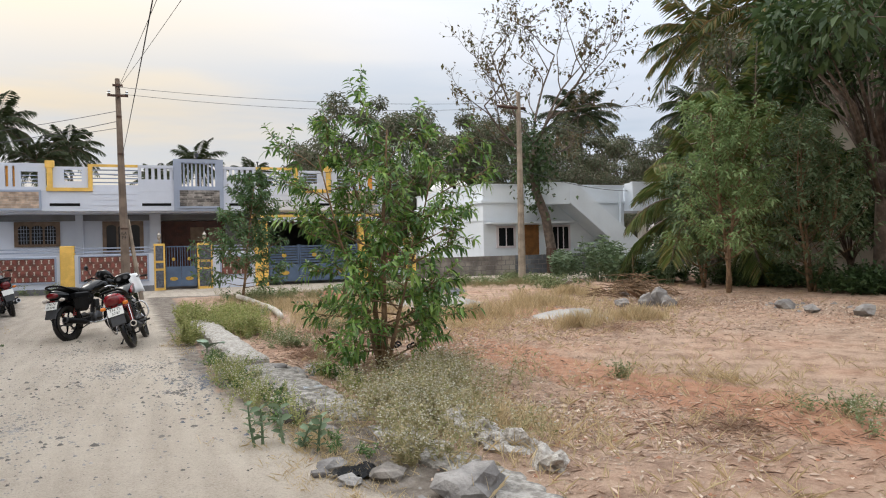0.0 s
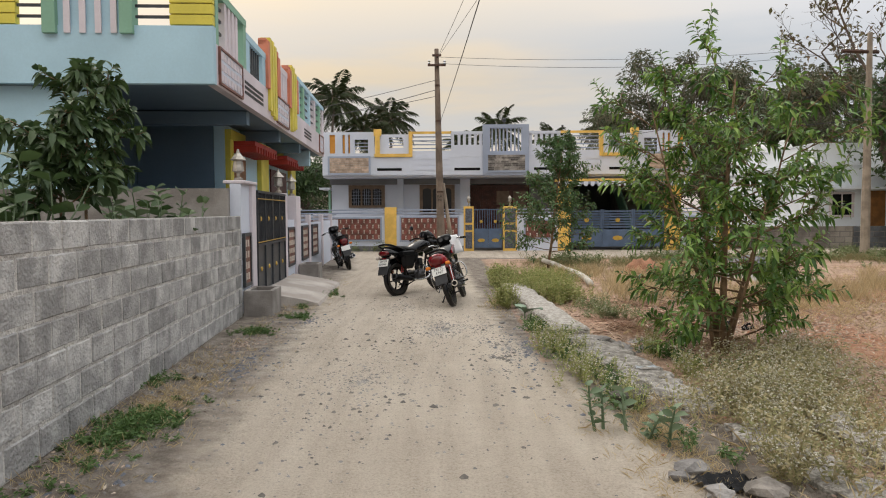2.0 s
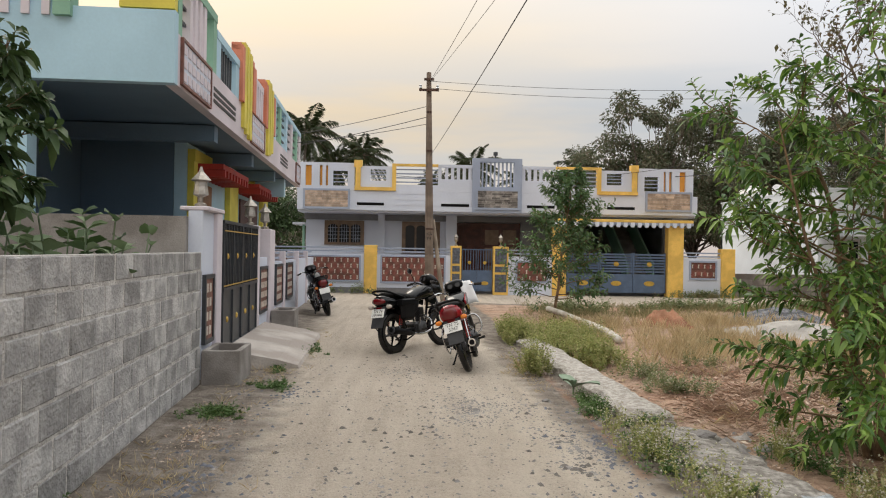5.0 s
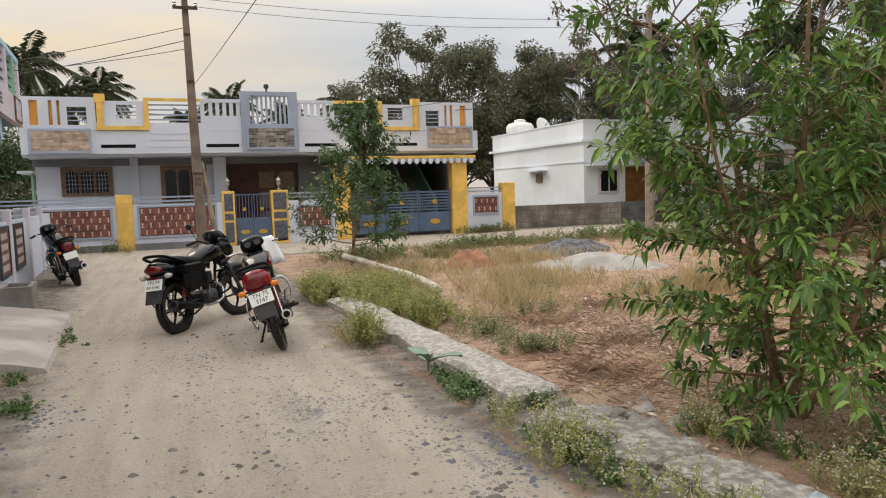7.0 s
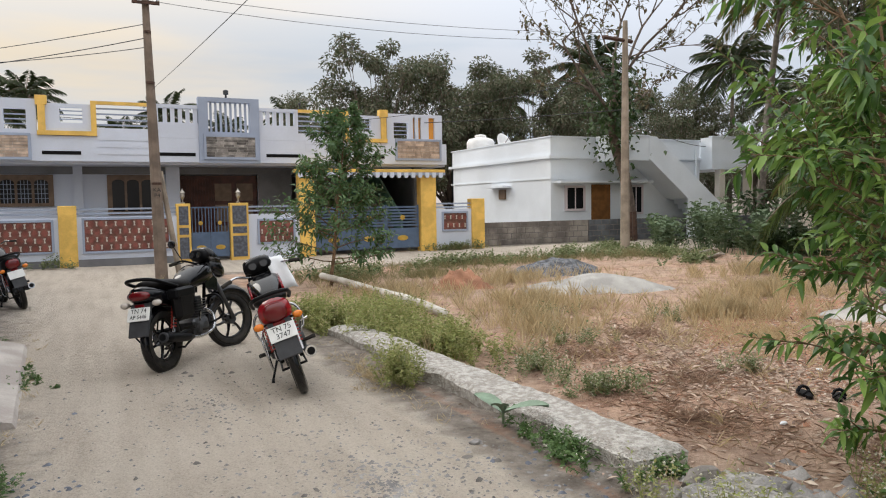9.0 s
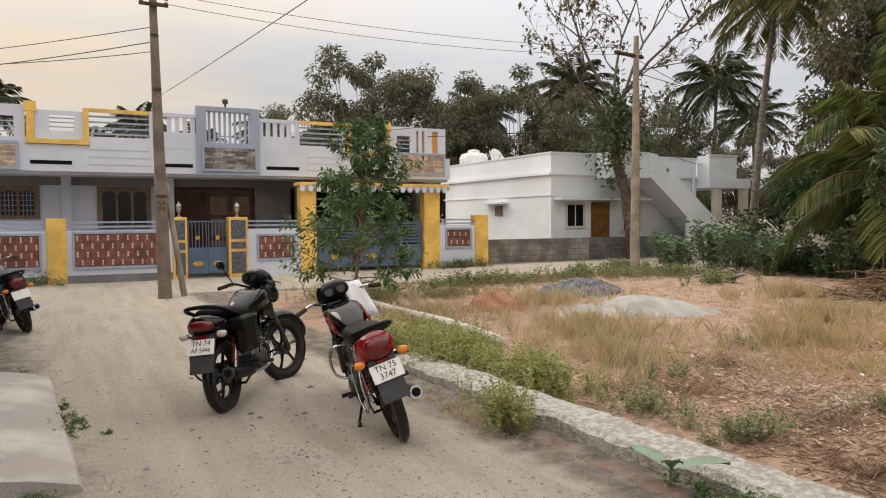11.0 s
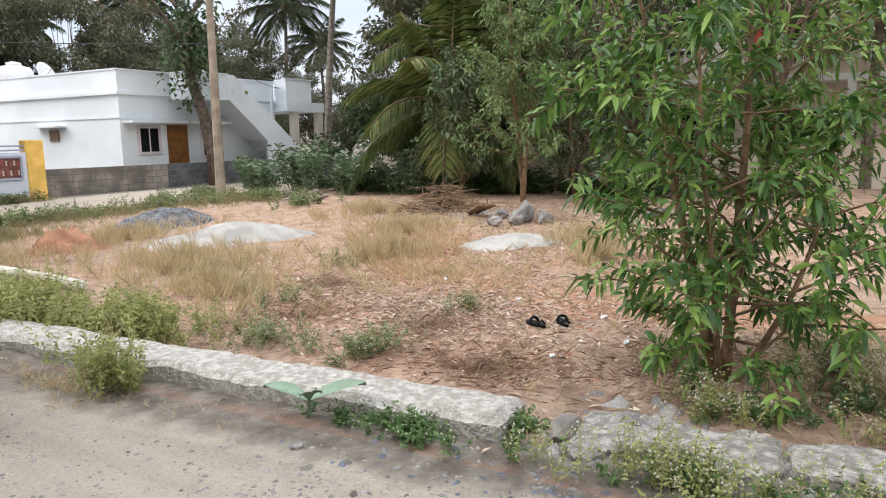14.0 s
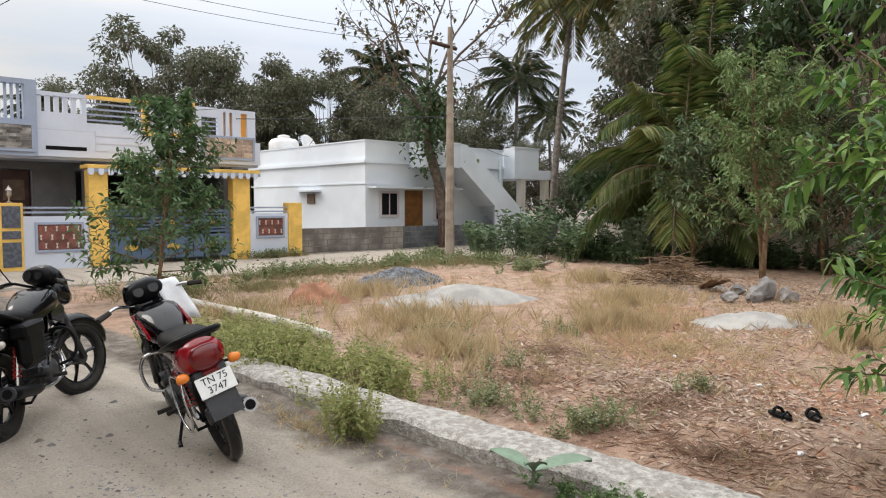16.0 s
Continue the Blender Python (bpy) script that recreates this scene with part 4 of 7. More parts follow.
# local x: 0 is the line of the compound wall, the house lies at negative x
L = 14.4
# recess walls, balcony underside and beams take the blue darkened for shade
w = Mesh()
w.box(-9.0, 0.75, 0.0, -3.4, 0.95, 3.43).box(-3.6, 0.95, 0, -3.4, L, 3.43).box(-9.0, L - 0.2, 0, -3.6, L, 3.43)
part_each("wall", w, BLUE_SHADE, HC)
part("side_wall", Mesh().box(-9.0, 0.5, 0.0, -2.15, 0.745, 3.43), BLUE_WALL, HC, "pale blue side wall")
part("side_window", box(-5.2, 0.44, 1.6, -4.85, 0.498, 3.1), GLASS_DARK, HC)
part("floor_slab", box(-9, 0.5, -0.1, -1.0, L, 0.35), PLASTER_AND_SHADE, HC)
part("balcony_slab", box(-9.0, 0.43, 3.445, -0.57, L, 3.58), BLUE_SHADE, HC)
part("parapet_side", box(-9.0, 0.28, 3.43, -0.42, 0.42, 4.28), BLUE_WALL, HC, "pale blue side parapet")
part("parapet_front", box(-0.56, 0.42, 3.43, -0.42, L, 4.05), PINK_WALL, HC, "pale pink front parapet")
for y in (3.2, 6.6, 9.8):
    part("beam", box(-3.4, y, 3.18, -0.6, y + 0.25, 3.427), BLUE_SHADE, HC)
part("beam", box(-3.4, L - 2.6, 2.95, -0.6, L - 2.3, 3.427), BLUE_WALL, HC)
# side parapet: green posts, white strips, dark bars, lemon boards
for x in (-1.665, -2.775, -4.95, -6.1):
    part("post", box(x - 0.095, 0.2, 4.15, x + 0.095, 0.44, 5.0), GREEN_P, HC, "pale green post")
for i in range(4):
    x = -2.58 + i * 0.225
    part("strip", box(x, 0.25, 4.16, x + 0.09, 0.277, 5.0), PINK_WALL, HC)
part("parapet_infill", box(-2.68, 0.3, 4.283, -1.765, 0.42, 5.0), BLUE_WALL, HC)
for a, c in ((-1.57, -1.065), (-3.28, -2.87)):
    for z in (4.42, 4.58, 4.74, 4.9):
        part("rail", box(a, 0.33, z - 0.02, c, 0.37, z + 0.02), DARK_METAL, HC, "dark metal rail")
for a, c in ((-1.06, -0.43), (-3.92, -3.285)):
    for k in range(4):
        part("board", box(a, 0.29, 4.3 + 0.16 * k, c, 0.41, 4.44 + 0.16 * k), LEMON, HC, "lemon yellow board")
# front parapet, bay by bay


def fbox(name, y0, z0, y1, z1, material, proud=0.0, depth=0.14, label=""):
    return part(name, box(-0.56 - depth + 0.14, y0, z0, -0.42 + proud, y1, z1), material, HC, label)


for y0, y1, z1 in ((0.42, 0.58, 4.88), (2.25, 2.45, 4.88)):
    fbox("post", y0, 4.05, y1, z1, GREEN_P)
fbox("top_rail", 0.42, 4.8, 2.45, 4.92, GREEN_P, 0.01)
for y in (0.95, 1.2, 1.45, 1.7):
    fbox("strip", y, 4.05, y + 0.13, 4.8, PINK_WALL)
for z in (4.3, 4.5, 4.68):
    part("rail", box(-0.51, 0.58, z - 0.02, -0.47, 0.95, z + 0.02), DARK_METAL, HC, "dark metal rail")
fbox("infill", 2.45, 4.05, 2.75, 4.7, BLUE_WALL)
fbox("infill", 3.9, 4.05, 4.2, 4.7, BLUE_WALL)
fbox("top_rail", 2.45, 4.6, 4.2, 4.72, BLUE_WALL, 0.01)
for i in range(6):
    part("bar", box(-0.51, 2.85 + i * 0.18, 4.05, -0.47, 2.9 + i * 0.18, 4.6), DARK_METAL, HC)
for y0, y1, z0, z1, mm in ((4.2, 4.42, 4.05, 5.2, CORAL), (4.42, 4.62, 3.62, 5.3, LEMON), (4.7, 4.9, 3.55, 5.3, LEMON), (4.98, 5.18, 3.5, 5.25, LEMON), (5.3, 5.6, 4.05, 5.1, CORAL),
                           (6.9, 7.15, 4.05, 5.15, CORAL), (7.2, 7.4, 3.5, 5.3, LEMON), (7.48, 7.68, 3.55, 5.3, LEMON), (7.76, 7.96, 3.62, 5.2, LEMON), (8.0, 8.25, 4.05, 5.1, CORAL)):
    fbox("fin", y0, z0, y1, z1 - 0.2, mm, 0.06, label="painted projecting fin")
fbox("top_rail", 4.2, 4.92, 5.6, 5.04, CORAL, 0.02)
fbox("top_rail", 6.9, 4.92, 8.25, 5.04, CORAL, 0.02)
fbox("top_rail", 5.6, 4.72, 6.9, 4.84, PINK_WALL, 0.0)
for i in range(5):
    fbox("strip", 5.75 + i * 0.24, 4.05, 5.87 + i * 0.24, 4.72, PINK_WALL)
for i, y in enumerate((8.5, 9.4, 10.6, 11.8, 13.0, 13.9)):
    fbox("post", y, 4.05, y + 0.3, 5.0, (BLUE_WALL, GREEN_P, BLUE_WALL, PINK_WALL, GREEN_P, PINK_WALL)[i])
fbox("top_rail", 8.5, 4.95, 14.2, 5.07, BLUE_WALL, 0.01)
for z in (4.25, 4.45, 4.65, 4.82):
    part("rail", box(-0.51, 8.8, z - 0.02, -0.47, 13.9, z + 0.02), DARK_METAL, HC, "dark metal rail")


def relief_panel(y0, z0, y1, z1):
    p = part("relief_panel", box(-0.42, y0, z0, -0.40, y1, z1), WHITE, HC, "white relief panel in a dark frame")
    part("panel_frame", Mesh().box(-0.419, y0 - 0.035, z0 - 0.035, -0.38, y1 + 0.035, z0).box(-0.419, y0 - 0.035, z1, -0.38, y1 + 0.035, z1 + 0.035).box(-0.419, y0 - 0.035, z0, -0.38, y0, z1).box(-0.419, y1, z0, -0.38, y1 + 0.035, z1), TILE_BROWN, p)
    r = Mesh()
    n = int((y1 - y0) / 0.2)
    for i in range(n):
        for k in range(3):
            cy, cz = y0 + (i + 0.5) * (y1 - y0) / n, z0 + (k + 0.5) * (z1 - z0) / 3
            r.box(-0.40, cy - 0.07, cz - 0.055, -0.388, cy + 0.07, cz + 0.055)
    part_each("relief", r, PINK_WALL, p)


relief_panel(0.55, 3.5, 2.0, 4.0)
relief_panel(5.35, 3.52, 6.85, 4.05)
relief_panel(12.9, 3.5, 13.9, 4.0)
for y0, y1 in ((2.3, 3.9), (9.6, 11.0)):
    for k in range(3):
        part("vent_slot", box(-0.42, y0, 3.62 + 0.09 * k, -0.412, y1, 3.67 + 0.09 * k), BLACKM, HC)
# entrance front under the balcony
part("bay_wall", Mesh().box(-1.75, 5.2, 0.35, -1.52, 14.3, 3.427), BLUE_WALL, HC, "pale blue entrance wall")
part("bay_return", box(-3.39, 5.2, 0.35, -1.76, 5.4, 3.427), BLUE_SHADE, HC)
for y0, y1 in ((5.21, 5.5), (8.5, 9.5), (13.3, 14.25)):
    part("pilaster", box(-1.515, y0, 0.35, -1.40, y1, 3.1), LEMON, HC, "yellow pilaster")
part("lintel", box(-1.515, 5.21, 3.102, -1.38, 14.25, 3.32), LEMON, HC)
part("door", box(-1.515, 5.7, 0.35, -1.45, 6.9, 2.75), WOOD_DOOR, HC, "brown wooden door")
part("doorway", box(-1.515, 10.2, 0.35, -1.47, 12.8, 2.75), WOOD_DARK, HC, "dark doorway")
for y0, y1 in ((5.6, 8.3), (9.8, 13.2)):
    sh = part("awning", box(-1.515, y0, 3.0, -0.95, y1, 3.1), RED_P, HC, "red slatted awning")
    for i in range(9):
        part("fin", box(-1.515, y0 + i * (y1 - y0) / 9 + 0.05, 2.86, -0.93, y0 + i * (y1 - y0) / 9 + 0.16, 2.998), RED_P, sh)

# compound wall of the blue house
FC = thing("compound_wall", "pale blue compound wall with white piers and lamps", "wall", c_frame())
cw = Mesh()
cw.box(-0.16, 0.0, -0.1, 0.0, 0.55, 1.93).box(-0.16, 3.75, -0.1, 0.0, 5.0, 1.35).box(-0.16, 5.5, -0.1, 0.0, 14.6, 1.25)
part_each("wall", cw, WHITE, FC)
part("return_wall", box(-6.5, -0.1, -0.1, -0.163, 0.05, 1.86), CEMENT, FC, "cement rendered return wall")
for y0, y1, h in ((0.55, 0.82, 1.93), (3.5, 3.76, 1.88), (4.9, 5.5, 1.86), (7.0, 7.2, 1.45), (9.6, 9.8, 1.45), (12.0, 12.2, 1.45)):
    part("pier", box(-0.22, y0, -0.1, 0.05, y1, h, 0.01), PINK_WALL, FC, "off-white pier")
part("pier_cap", box(-0.26, 0.0, 1.933, 0.07, 0.85, 1.98, 0.01), PINK_WALL, FC)
for y in (0.3, 3.63, 5.2, 6.0):
    lz = 1.98 if y < 1 else 1.88 if y < 4 else 1.86 if y < 5.5 else 1.25
    lampc = part("pier_lamp", Mesh().lathe([(0.07, lz), (0.07, lz + 0.04), (0.025, lz + 0.06), (0.03, lz + 0.12), (0.09, lz + 0.15), (0.07, lz + 0.30), (0.12, lz + 0.32), (0.03, lz + 0.42), (0.012, lz + 0.48)], 8, pose(-0.1, y, 0)), BRONZE, FC, "dull bronze hexagonal lantern")
for y0, y1 in ((0.06, 0.42), (3.95, 4.7), (5.9, 6.8), (7.6, 8.6)):
    pn = part("tile_panel", box(-0.001, y0, 0.45, 0.03, y1, 1.15), TILE_BROWN, FC, "brown patterned tile panel")
    part("panel_frame", Mesh().box(0, y0 - 0.05, 0.4, 0.045, y1 + 0.05, 0.45).box(0, y0 - 0.05, 1.15, 0.045, y1 + 0.05, 1.2).box(0, y0 - 0.05, 0.45, 0.045, y0, 1.15).box(0, y1, 0.45, 0.045, y1 + 0.05, 1.15), DARK_METAL, pn)
    rl = Mesh()
    for i in range(max(2, int((y1 - y0) / 0.15))):
        for k in range(4):
            rl.box(0.03, y0 + 0.03 + 0.15 * i, 0.5 + 0.165 * k, 0.038, y0 + 0.11 + 0.15 * i, 0.6 + 0.165 * k)
    part("relief", rl, TILE_CREAM, pn)
for y0, y1 in ((5.5, 7.0), (7.2, 9.6), (9.8, 12.0), (12.2, 14.6)):
    for z in (1.32, 1.42):
        part("rail", box(-0.1, y0, z - 0.02, -0.06, y1, z + 0.02), GREY_PAINT, FC, "grey metal rail")
gc = thing("metal_gate", "charcoal sheet-metal gate with gold emblems, closed", "gate", c_frame())
for i in range(2):
    y0, y1 = 0.86 + i * 1.3, 0.86 + (i + 1) * 1.3 - 0.02
    lf = part("gate_leaf", box(0.0, y0, 0.2, 0.04, y1, 1.86), DARK_METAL, gc)
    fr = Mesh()
    for yy in (y0, (y0 + y1) / 2 - 0.02, y1 - 0.04):
        fr.box(0.04, yy, 0.2, 0.065, yy + 0.04, 1.86)
    for zz in (0.2, 0.96, 1.82):
        fr.box(0.041, y0, zz, 0.07, y1, zz + 0.04)
    part("frame", fr, DARK_METAL, lf)
    for zz in (1.02, 1.72):
        part("gold_strip", box(0.066, y0, zz, 0.075, y1, zz + 0.015), GOLD, lf)
    for yy in (y0 + 0.33, y0 + 0.97):
        for zz in (0.58, 1.4):
            part("emblem", Mesh().lathe([(0.04, 0), (0.036, 0.012), (0.02, 0.02)], 10, pose(0.041, yy, zz, 0, 90, 0)), GOLD, lf)
        for k in range(5):
            part("bar", box(0.042, yy - 0.2 + 0.1 * k, 1.0, 0.056, yy - 0.185 + 0.1 * k, 1.82), DARK_METAL, lf)
# cement gate ramp and drain box
ramp = thing("gate_ramp", "worn cement ramp in front of a gate", "ramp", c_frame())
part("slab", Mesh().prism([(0.06, -0.1), (0.06, 0.24), (0.75, 0.12), (1.0, 0.05), (1.08, -0.1)], -0.8, -4.3, Matrix(((1, 0, 0, 0), (0, -1, 0, 0), (0, 0, 1, 0), (0, 0, 0, 1)))), CEMENT_PALE, ramp)
dbox = thing("drain_box", "open cement inspection box by the wall", "drain box", c_frame(0.07, -0.28, 0))
part("box_wall", Mesh().box(0, 0, -0.1, 0.42, 0.06, 0.38, 0.008).box(0, 0.64, -0.1, 0.42, 0.7, 0.38, 0.008).box(0, 0.06, -0.1, 0.06, 0.64, 0.38, 0.008).box(0.36, 0.06, -0.1, 0.42, 0.64, 0.38, 0.008), CEMENT, dbox)
dbox2 = copy_thing(dbox, c_frame(0.07, 5.0, 0))


# ---- plants: helpers ----
def bent(pts, n=5, closed=False):
    """A smooth run through the given points."""
    p = [Vector(q) for q in pts]
    m = len(p)
    out = []
    for i in range(m if closed else m - 1):
        a, b, c, d = (p[(i + k) % m] if closed else p[max(0, min(m - 1, i + k))] for k in (-1, 0, 1, 2))
        for k in range(n):
            t = k / n
            out.append(0.5 * (2 * b + (c - a) * t + (2 * a - 5 * b + 4 * c - d) * t * t + (3 * b - a - 3 * c + d) * t ** 3))
    return out if closed else out + [p[-1]]


def tri_data(name, V, F, material, smooth=False):
    me = bpy.data.meshes.new(name)
    V, F = np.asarray(V, dtype=np.float32), np.asarray(F, dtype=np.int32)
    me.vertices.add(len(V))
    me.vertices.foreach_set("co", V.ravel())
    me.loops.add(F.size)
    me.loops.foreach_set("vertex_index", F.ravel())
    me.polygons.add(len(F))
    me.polygons.foreach_set("loop_start", np.arange(0, F.size, 3, dtype=np.int32))
    me.update(calc_edges=True)
    me.materials.append(material)
    if smooth:
        me.polygons.foreach_set("use_smooth", [True] * len(F))
    return me


def unit(a):
    return a / np.maximum(np.linalg.norm(a, axis=1, keepdims=True), 1e-6)


def leaf_data(name, P, D, L, W, material, rng, droop=0.25, fold=0.18, cheap=False):
    """Blades from base points P along D; each one folds at its midrib and droops to its tip."""
    P, D = np.asarray(P, float), unit(np.asarray(D, float))
    n = len(P)
    L, W = np.broadcast_to(np.asarray(L, float), (n,)), np.broadcast_to(np.asarray(W, float), (n,))
    up = np.tile([0.0, 0.0, 1.0], (n, 1)) + rng.normal(0, 0.45, (n, 3))
    S = unit(np.cross(D, up))
    N = unit(np.cross(S, D))
    z = np.zeros((n, 3))
    z[:, 2] = 1
    Lc, Wc = L[:, None], W[:, None]
    mid = P + D * Lc * 0.48 - z * Lc * droop * 0.15
    tip = P + D * Lc - z * Lc * droop
    lf, rt = mid + S * Wc / 2 + N * Wc * fold, mid - S * Wc / 2 + N * Wc * fold
    k = np.arange(n)[:, None]
    if not cheap:
        m1 = P + D * Lc * 0.30 - z * Lc * droop * 0.06
        m2 = P + D * Lc * 0.66 - z * Lc * droop * 0.40
        a1, b1 = m1 + S * Wc * 0.46 + N * Wc * fold, m1 - S * Wc * 0.46 + N * Wc * fold
        a2, b2 = m2 + S * Wc * 0.40 + N * Wc * fold * 0.8, m2 - S * Wc * 0.40 + N * Wc * fold * 0.8
        V = np.stack([P, a1, b1, m1, a2, b2, m2, tip], 1).reshape(-1, 3)
        F = np.concatenate([8 * k + q for q in ([0, 3, 1], [0, 2, 3], [1, 3, 6], [1, 6, 4], [3, 2, 5], [3, 5, 6], [4, 6, 7], [6, 5, 7])], 1).reshape(-1, 3)
        return tri_data(name, V, F, material, True)
    V = np.stack([P, lf, rt, tip], 1).reshape(-1, 3)
    F = np.concatenate([4 * k + [0, 1, 3], 4 * k + [0, 3, 2]], 1).reshape(-1, 3)
    return tri_data(name, V, F, material)


def leaf_part(name, parent, label="", **k):
    ob = new(name, leaf_data(name, **k))
    if parent is not None:
        ob.parent = parent
    return tagged(ob, label)


def bough(rng, p, d, length, r0, r1, n=6, bend=0.25, lift=0.15):
    pts = [Vector(p)]
    d = Vector(d).normalized()
    for i in range(n):
        d = (d + Vector(rng.normal(0, bend, 3)) * 0.5 + Vector((0, 0, lift)) * 0.5).normalized()
        pts.append(pts[-1] + d * (length / n))
    return pts, [r0 + (r1 - r0) * i / n for i in range(n + 1)]


def leafy_tree(name, label, at, rng, stems, height, spread, base, boughs, twigs, leaves, size, material, bark, trunk_r=0.05, rise=0.55, taper=0.6, droop=0.3, lean=0.1, top_cone=0.5, cheap=False, width=0.36, lift=0.12, limb_seen=True, leaf_back=0.55, paths=None):
    """Stems (drawn, or run through the points of paths), then boughs along them, then twigs with leaves round their outer half."""
    t = thing(name, label, "tree" if height > 2 else "shrub", pose(*at))
    wood, limb = Mesh(), Mesh()
    P, D = [], []
    for s in range(stems):
        a0 = 2 * math.pi * s / max(1, stems) + rng.uniform(0, 1)
        h = height * (1 if s == 0 else rng.uniform(0.78, 0.95))
        sp, sr = bough(rng, (0.06 * math.cos(a0) * (stems > 1), 0.06 * math.sin(a0) * (stems > 1), -0.1), (lean * math.cos(a0), lean * math.sin(a0), 1), h + 0.1, trunk_r, trunk_r * 0.22, 9, 0.10, 0.05)
        if paths:
            q = bent(paths[s], 9)
            sp = [Vector(q[round(i * (len(q) - 1) / 9)]) for i in range(10)]
            sr = [x * (1.0 if s < 2 else 0.62) for x in sr]
        wood.tube(sp, sr, 8)
        for k in range(boughs):
            f = base / height + (1 - base / height) * (k + rng.uniform(0, 0.8)) / boughs
            i = min(8, int(f * 9))
            q = sp[i].lerp(sp[i + 1], f * 9 - i) if f < 1 else sp[-1]
            az = k * 2.4 + a0 + rng.uniform(-0.5, 0.5)
            g = (f - base / height) / (1 - base / height)
            ln = spread * (1 - top_cone * g) * (0.55 + 0.45 * min(1, g * 4 + 0.35)) * rng.uniform(0.7, 1.1)
            bp, br = bough(rng, q, (math.cos(az), math.sin(az), rise + 0.5 * g), ln, max(0.006, trunk_r * 0.34 * (1 - 0.6 * g)), 0.004, 6, 0.22, lift)
            limb.tube(bp, br, 5)
            for w2 in range(twigs):
                u = (0.3 + 0.7 * (w2 + rng.uniform(0, 0.9)) / twigs) * 5.99
                j = int(u)
                o = bp[j].lerp(bp[j + 1], u - j)
                bd = (bp[j + 1] - bp[j]).normalized()
                td = (bd + Vector(rng.normal(0, 0.65, 3)) + Vector((0, 0, 0.15))).normalized()
                tl = ln * rng.uniform(0.22, 0.42)
                tp, trr = bough(rng, o, td, tl, 0.005, 0.002, 4, 0.25, lift)
                if limb_seen:
                    limb.tube(tp, trr, 4)
                for lv in range(leaves):
                    v = (1 - leaf_back + leaf_back * (lv + 0.5) / leaves) * 3.99
                    jj = int(v)
                    o2 = tp[jj].lerp(tp[jj + 1], v - jj)
                    dd = (tp[jj + 1] - tp[jj]).normalized()
                    an = lv * 2.4 + rng.uniform(-0.4, 0.4)
                    side = dd.orthogonal().normalized()
                    side.rotate(Matrix.Rotation(an, 3, dd))
                    P.append(o2)
                    D.append(side * 0.9 + dd * 0.55 + Vector((0, 0, -0.1)))
    part("trunk", wood, bark, t, smooth=True)
    part("branchwork", limb, bark, t, smooth=True)
    n = len(P)
    L = size * rng.uniform(0.65, 1.2, n)
    leaf_part("crown", t, P=P, D=D, L=L, W=L * width, material=material, rng=rng, droop=droop, cheap=cheap)
    return t


def crown_tree(name, label, at, rng, height, clumps, spread, leaf, per, material, bark, trunk_r=0.18, fork=0.35, gaps=0.75, flat=0.7, width=0.5, lean=(0, 0), low=0.55):
    """A larger tree: trunk, spreading limbs, and leaf clumps round the limb ends with gaps between them."""
    t = thing(name, label, "tree", pose(*at))
    wood, limb = Mesh(), Mesh()
    h0 = height * fork
    sp, sr = bough(rng, (0, 0, -0.2), (lean[0], lean[1], 1), h0 + 0.2, trunk_r, trunk_r * 0.7, 6, 0.12, 0.1)
    wood.tube(sp, sr, 9)
    P, D = [], []
    for k in range(clumps):
        az = k * 2.4 + rng.uniform(-0.4, 0.4)
        f = (k + 0.5) / clumps
        rad = spread * math.sqrt(f if f < 0.75 else 0.75 + (f - 0.75) * 0.5) * rng.uniform(0.6, 1.1)
        zz = h0 + (height - h0) * (1 - flat * (rad / spread) ** 2) * rng.uniform(low, 1.0)
        end = Vector((sp[-1].x + rad * math.cos(az), sp[-1].y + rad * math.sin(az), zz))
        st = sp[rng.integers(3, 7)]
        m1 = st.lerp(end, 0.4) + Vector((0, 0, (zz - st.z) * 0.12)) + Vector(rng.normal(0, 0.12 * spread * 0.3, 3))
        limb.tube([st, m1, st.lerp(end, 0.75) + Vector(rng.normal(0, 0.1, 3)), end], [trunk_r * 0.38, trunk_r * 0.2, trunk_r * 0.1, 0.015], 5)
        cr = spread * rng.uniform(0.20, 0.36) * gaps
        q = rng.normal(0, 1, (per, 3))
        q = unit(q) * (rng.uniform(0, 1, (per, 1)) ** 0.45) * cr * np.array([1, 1, 0.75])
        for i in range(3):
            e2 = end + Vector(q[i])
            limb.tube([end.lerp(st, 0.12), e2], [0.02, 0.006], 4)
        P.append(q + np.array(end))
        D.append(unit(q) + rng.normal(0, 0.6, (per, 3)) + np.array([0, 0, -0.2]))
    part("trunk", wood, bark, t, smooth=True)
    part("branchwork", limb, bark, t, smooth=True)
    P, D = np.concatenate(P), np.concatenate(D)
    L = leaf * rng.uniform(0.6, 1.3, len(P))
    leaf_part("crown", t, P=P, D=D, L=L, W=L * width, material=material, rng=rng, cheap=True)
    return t


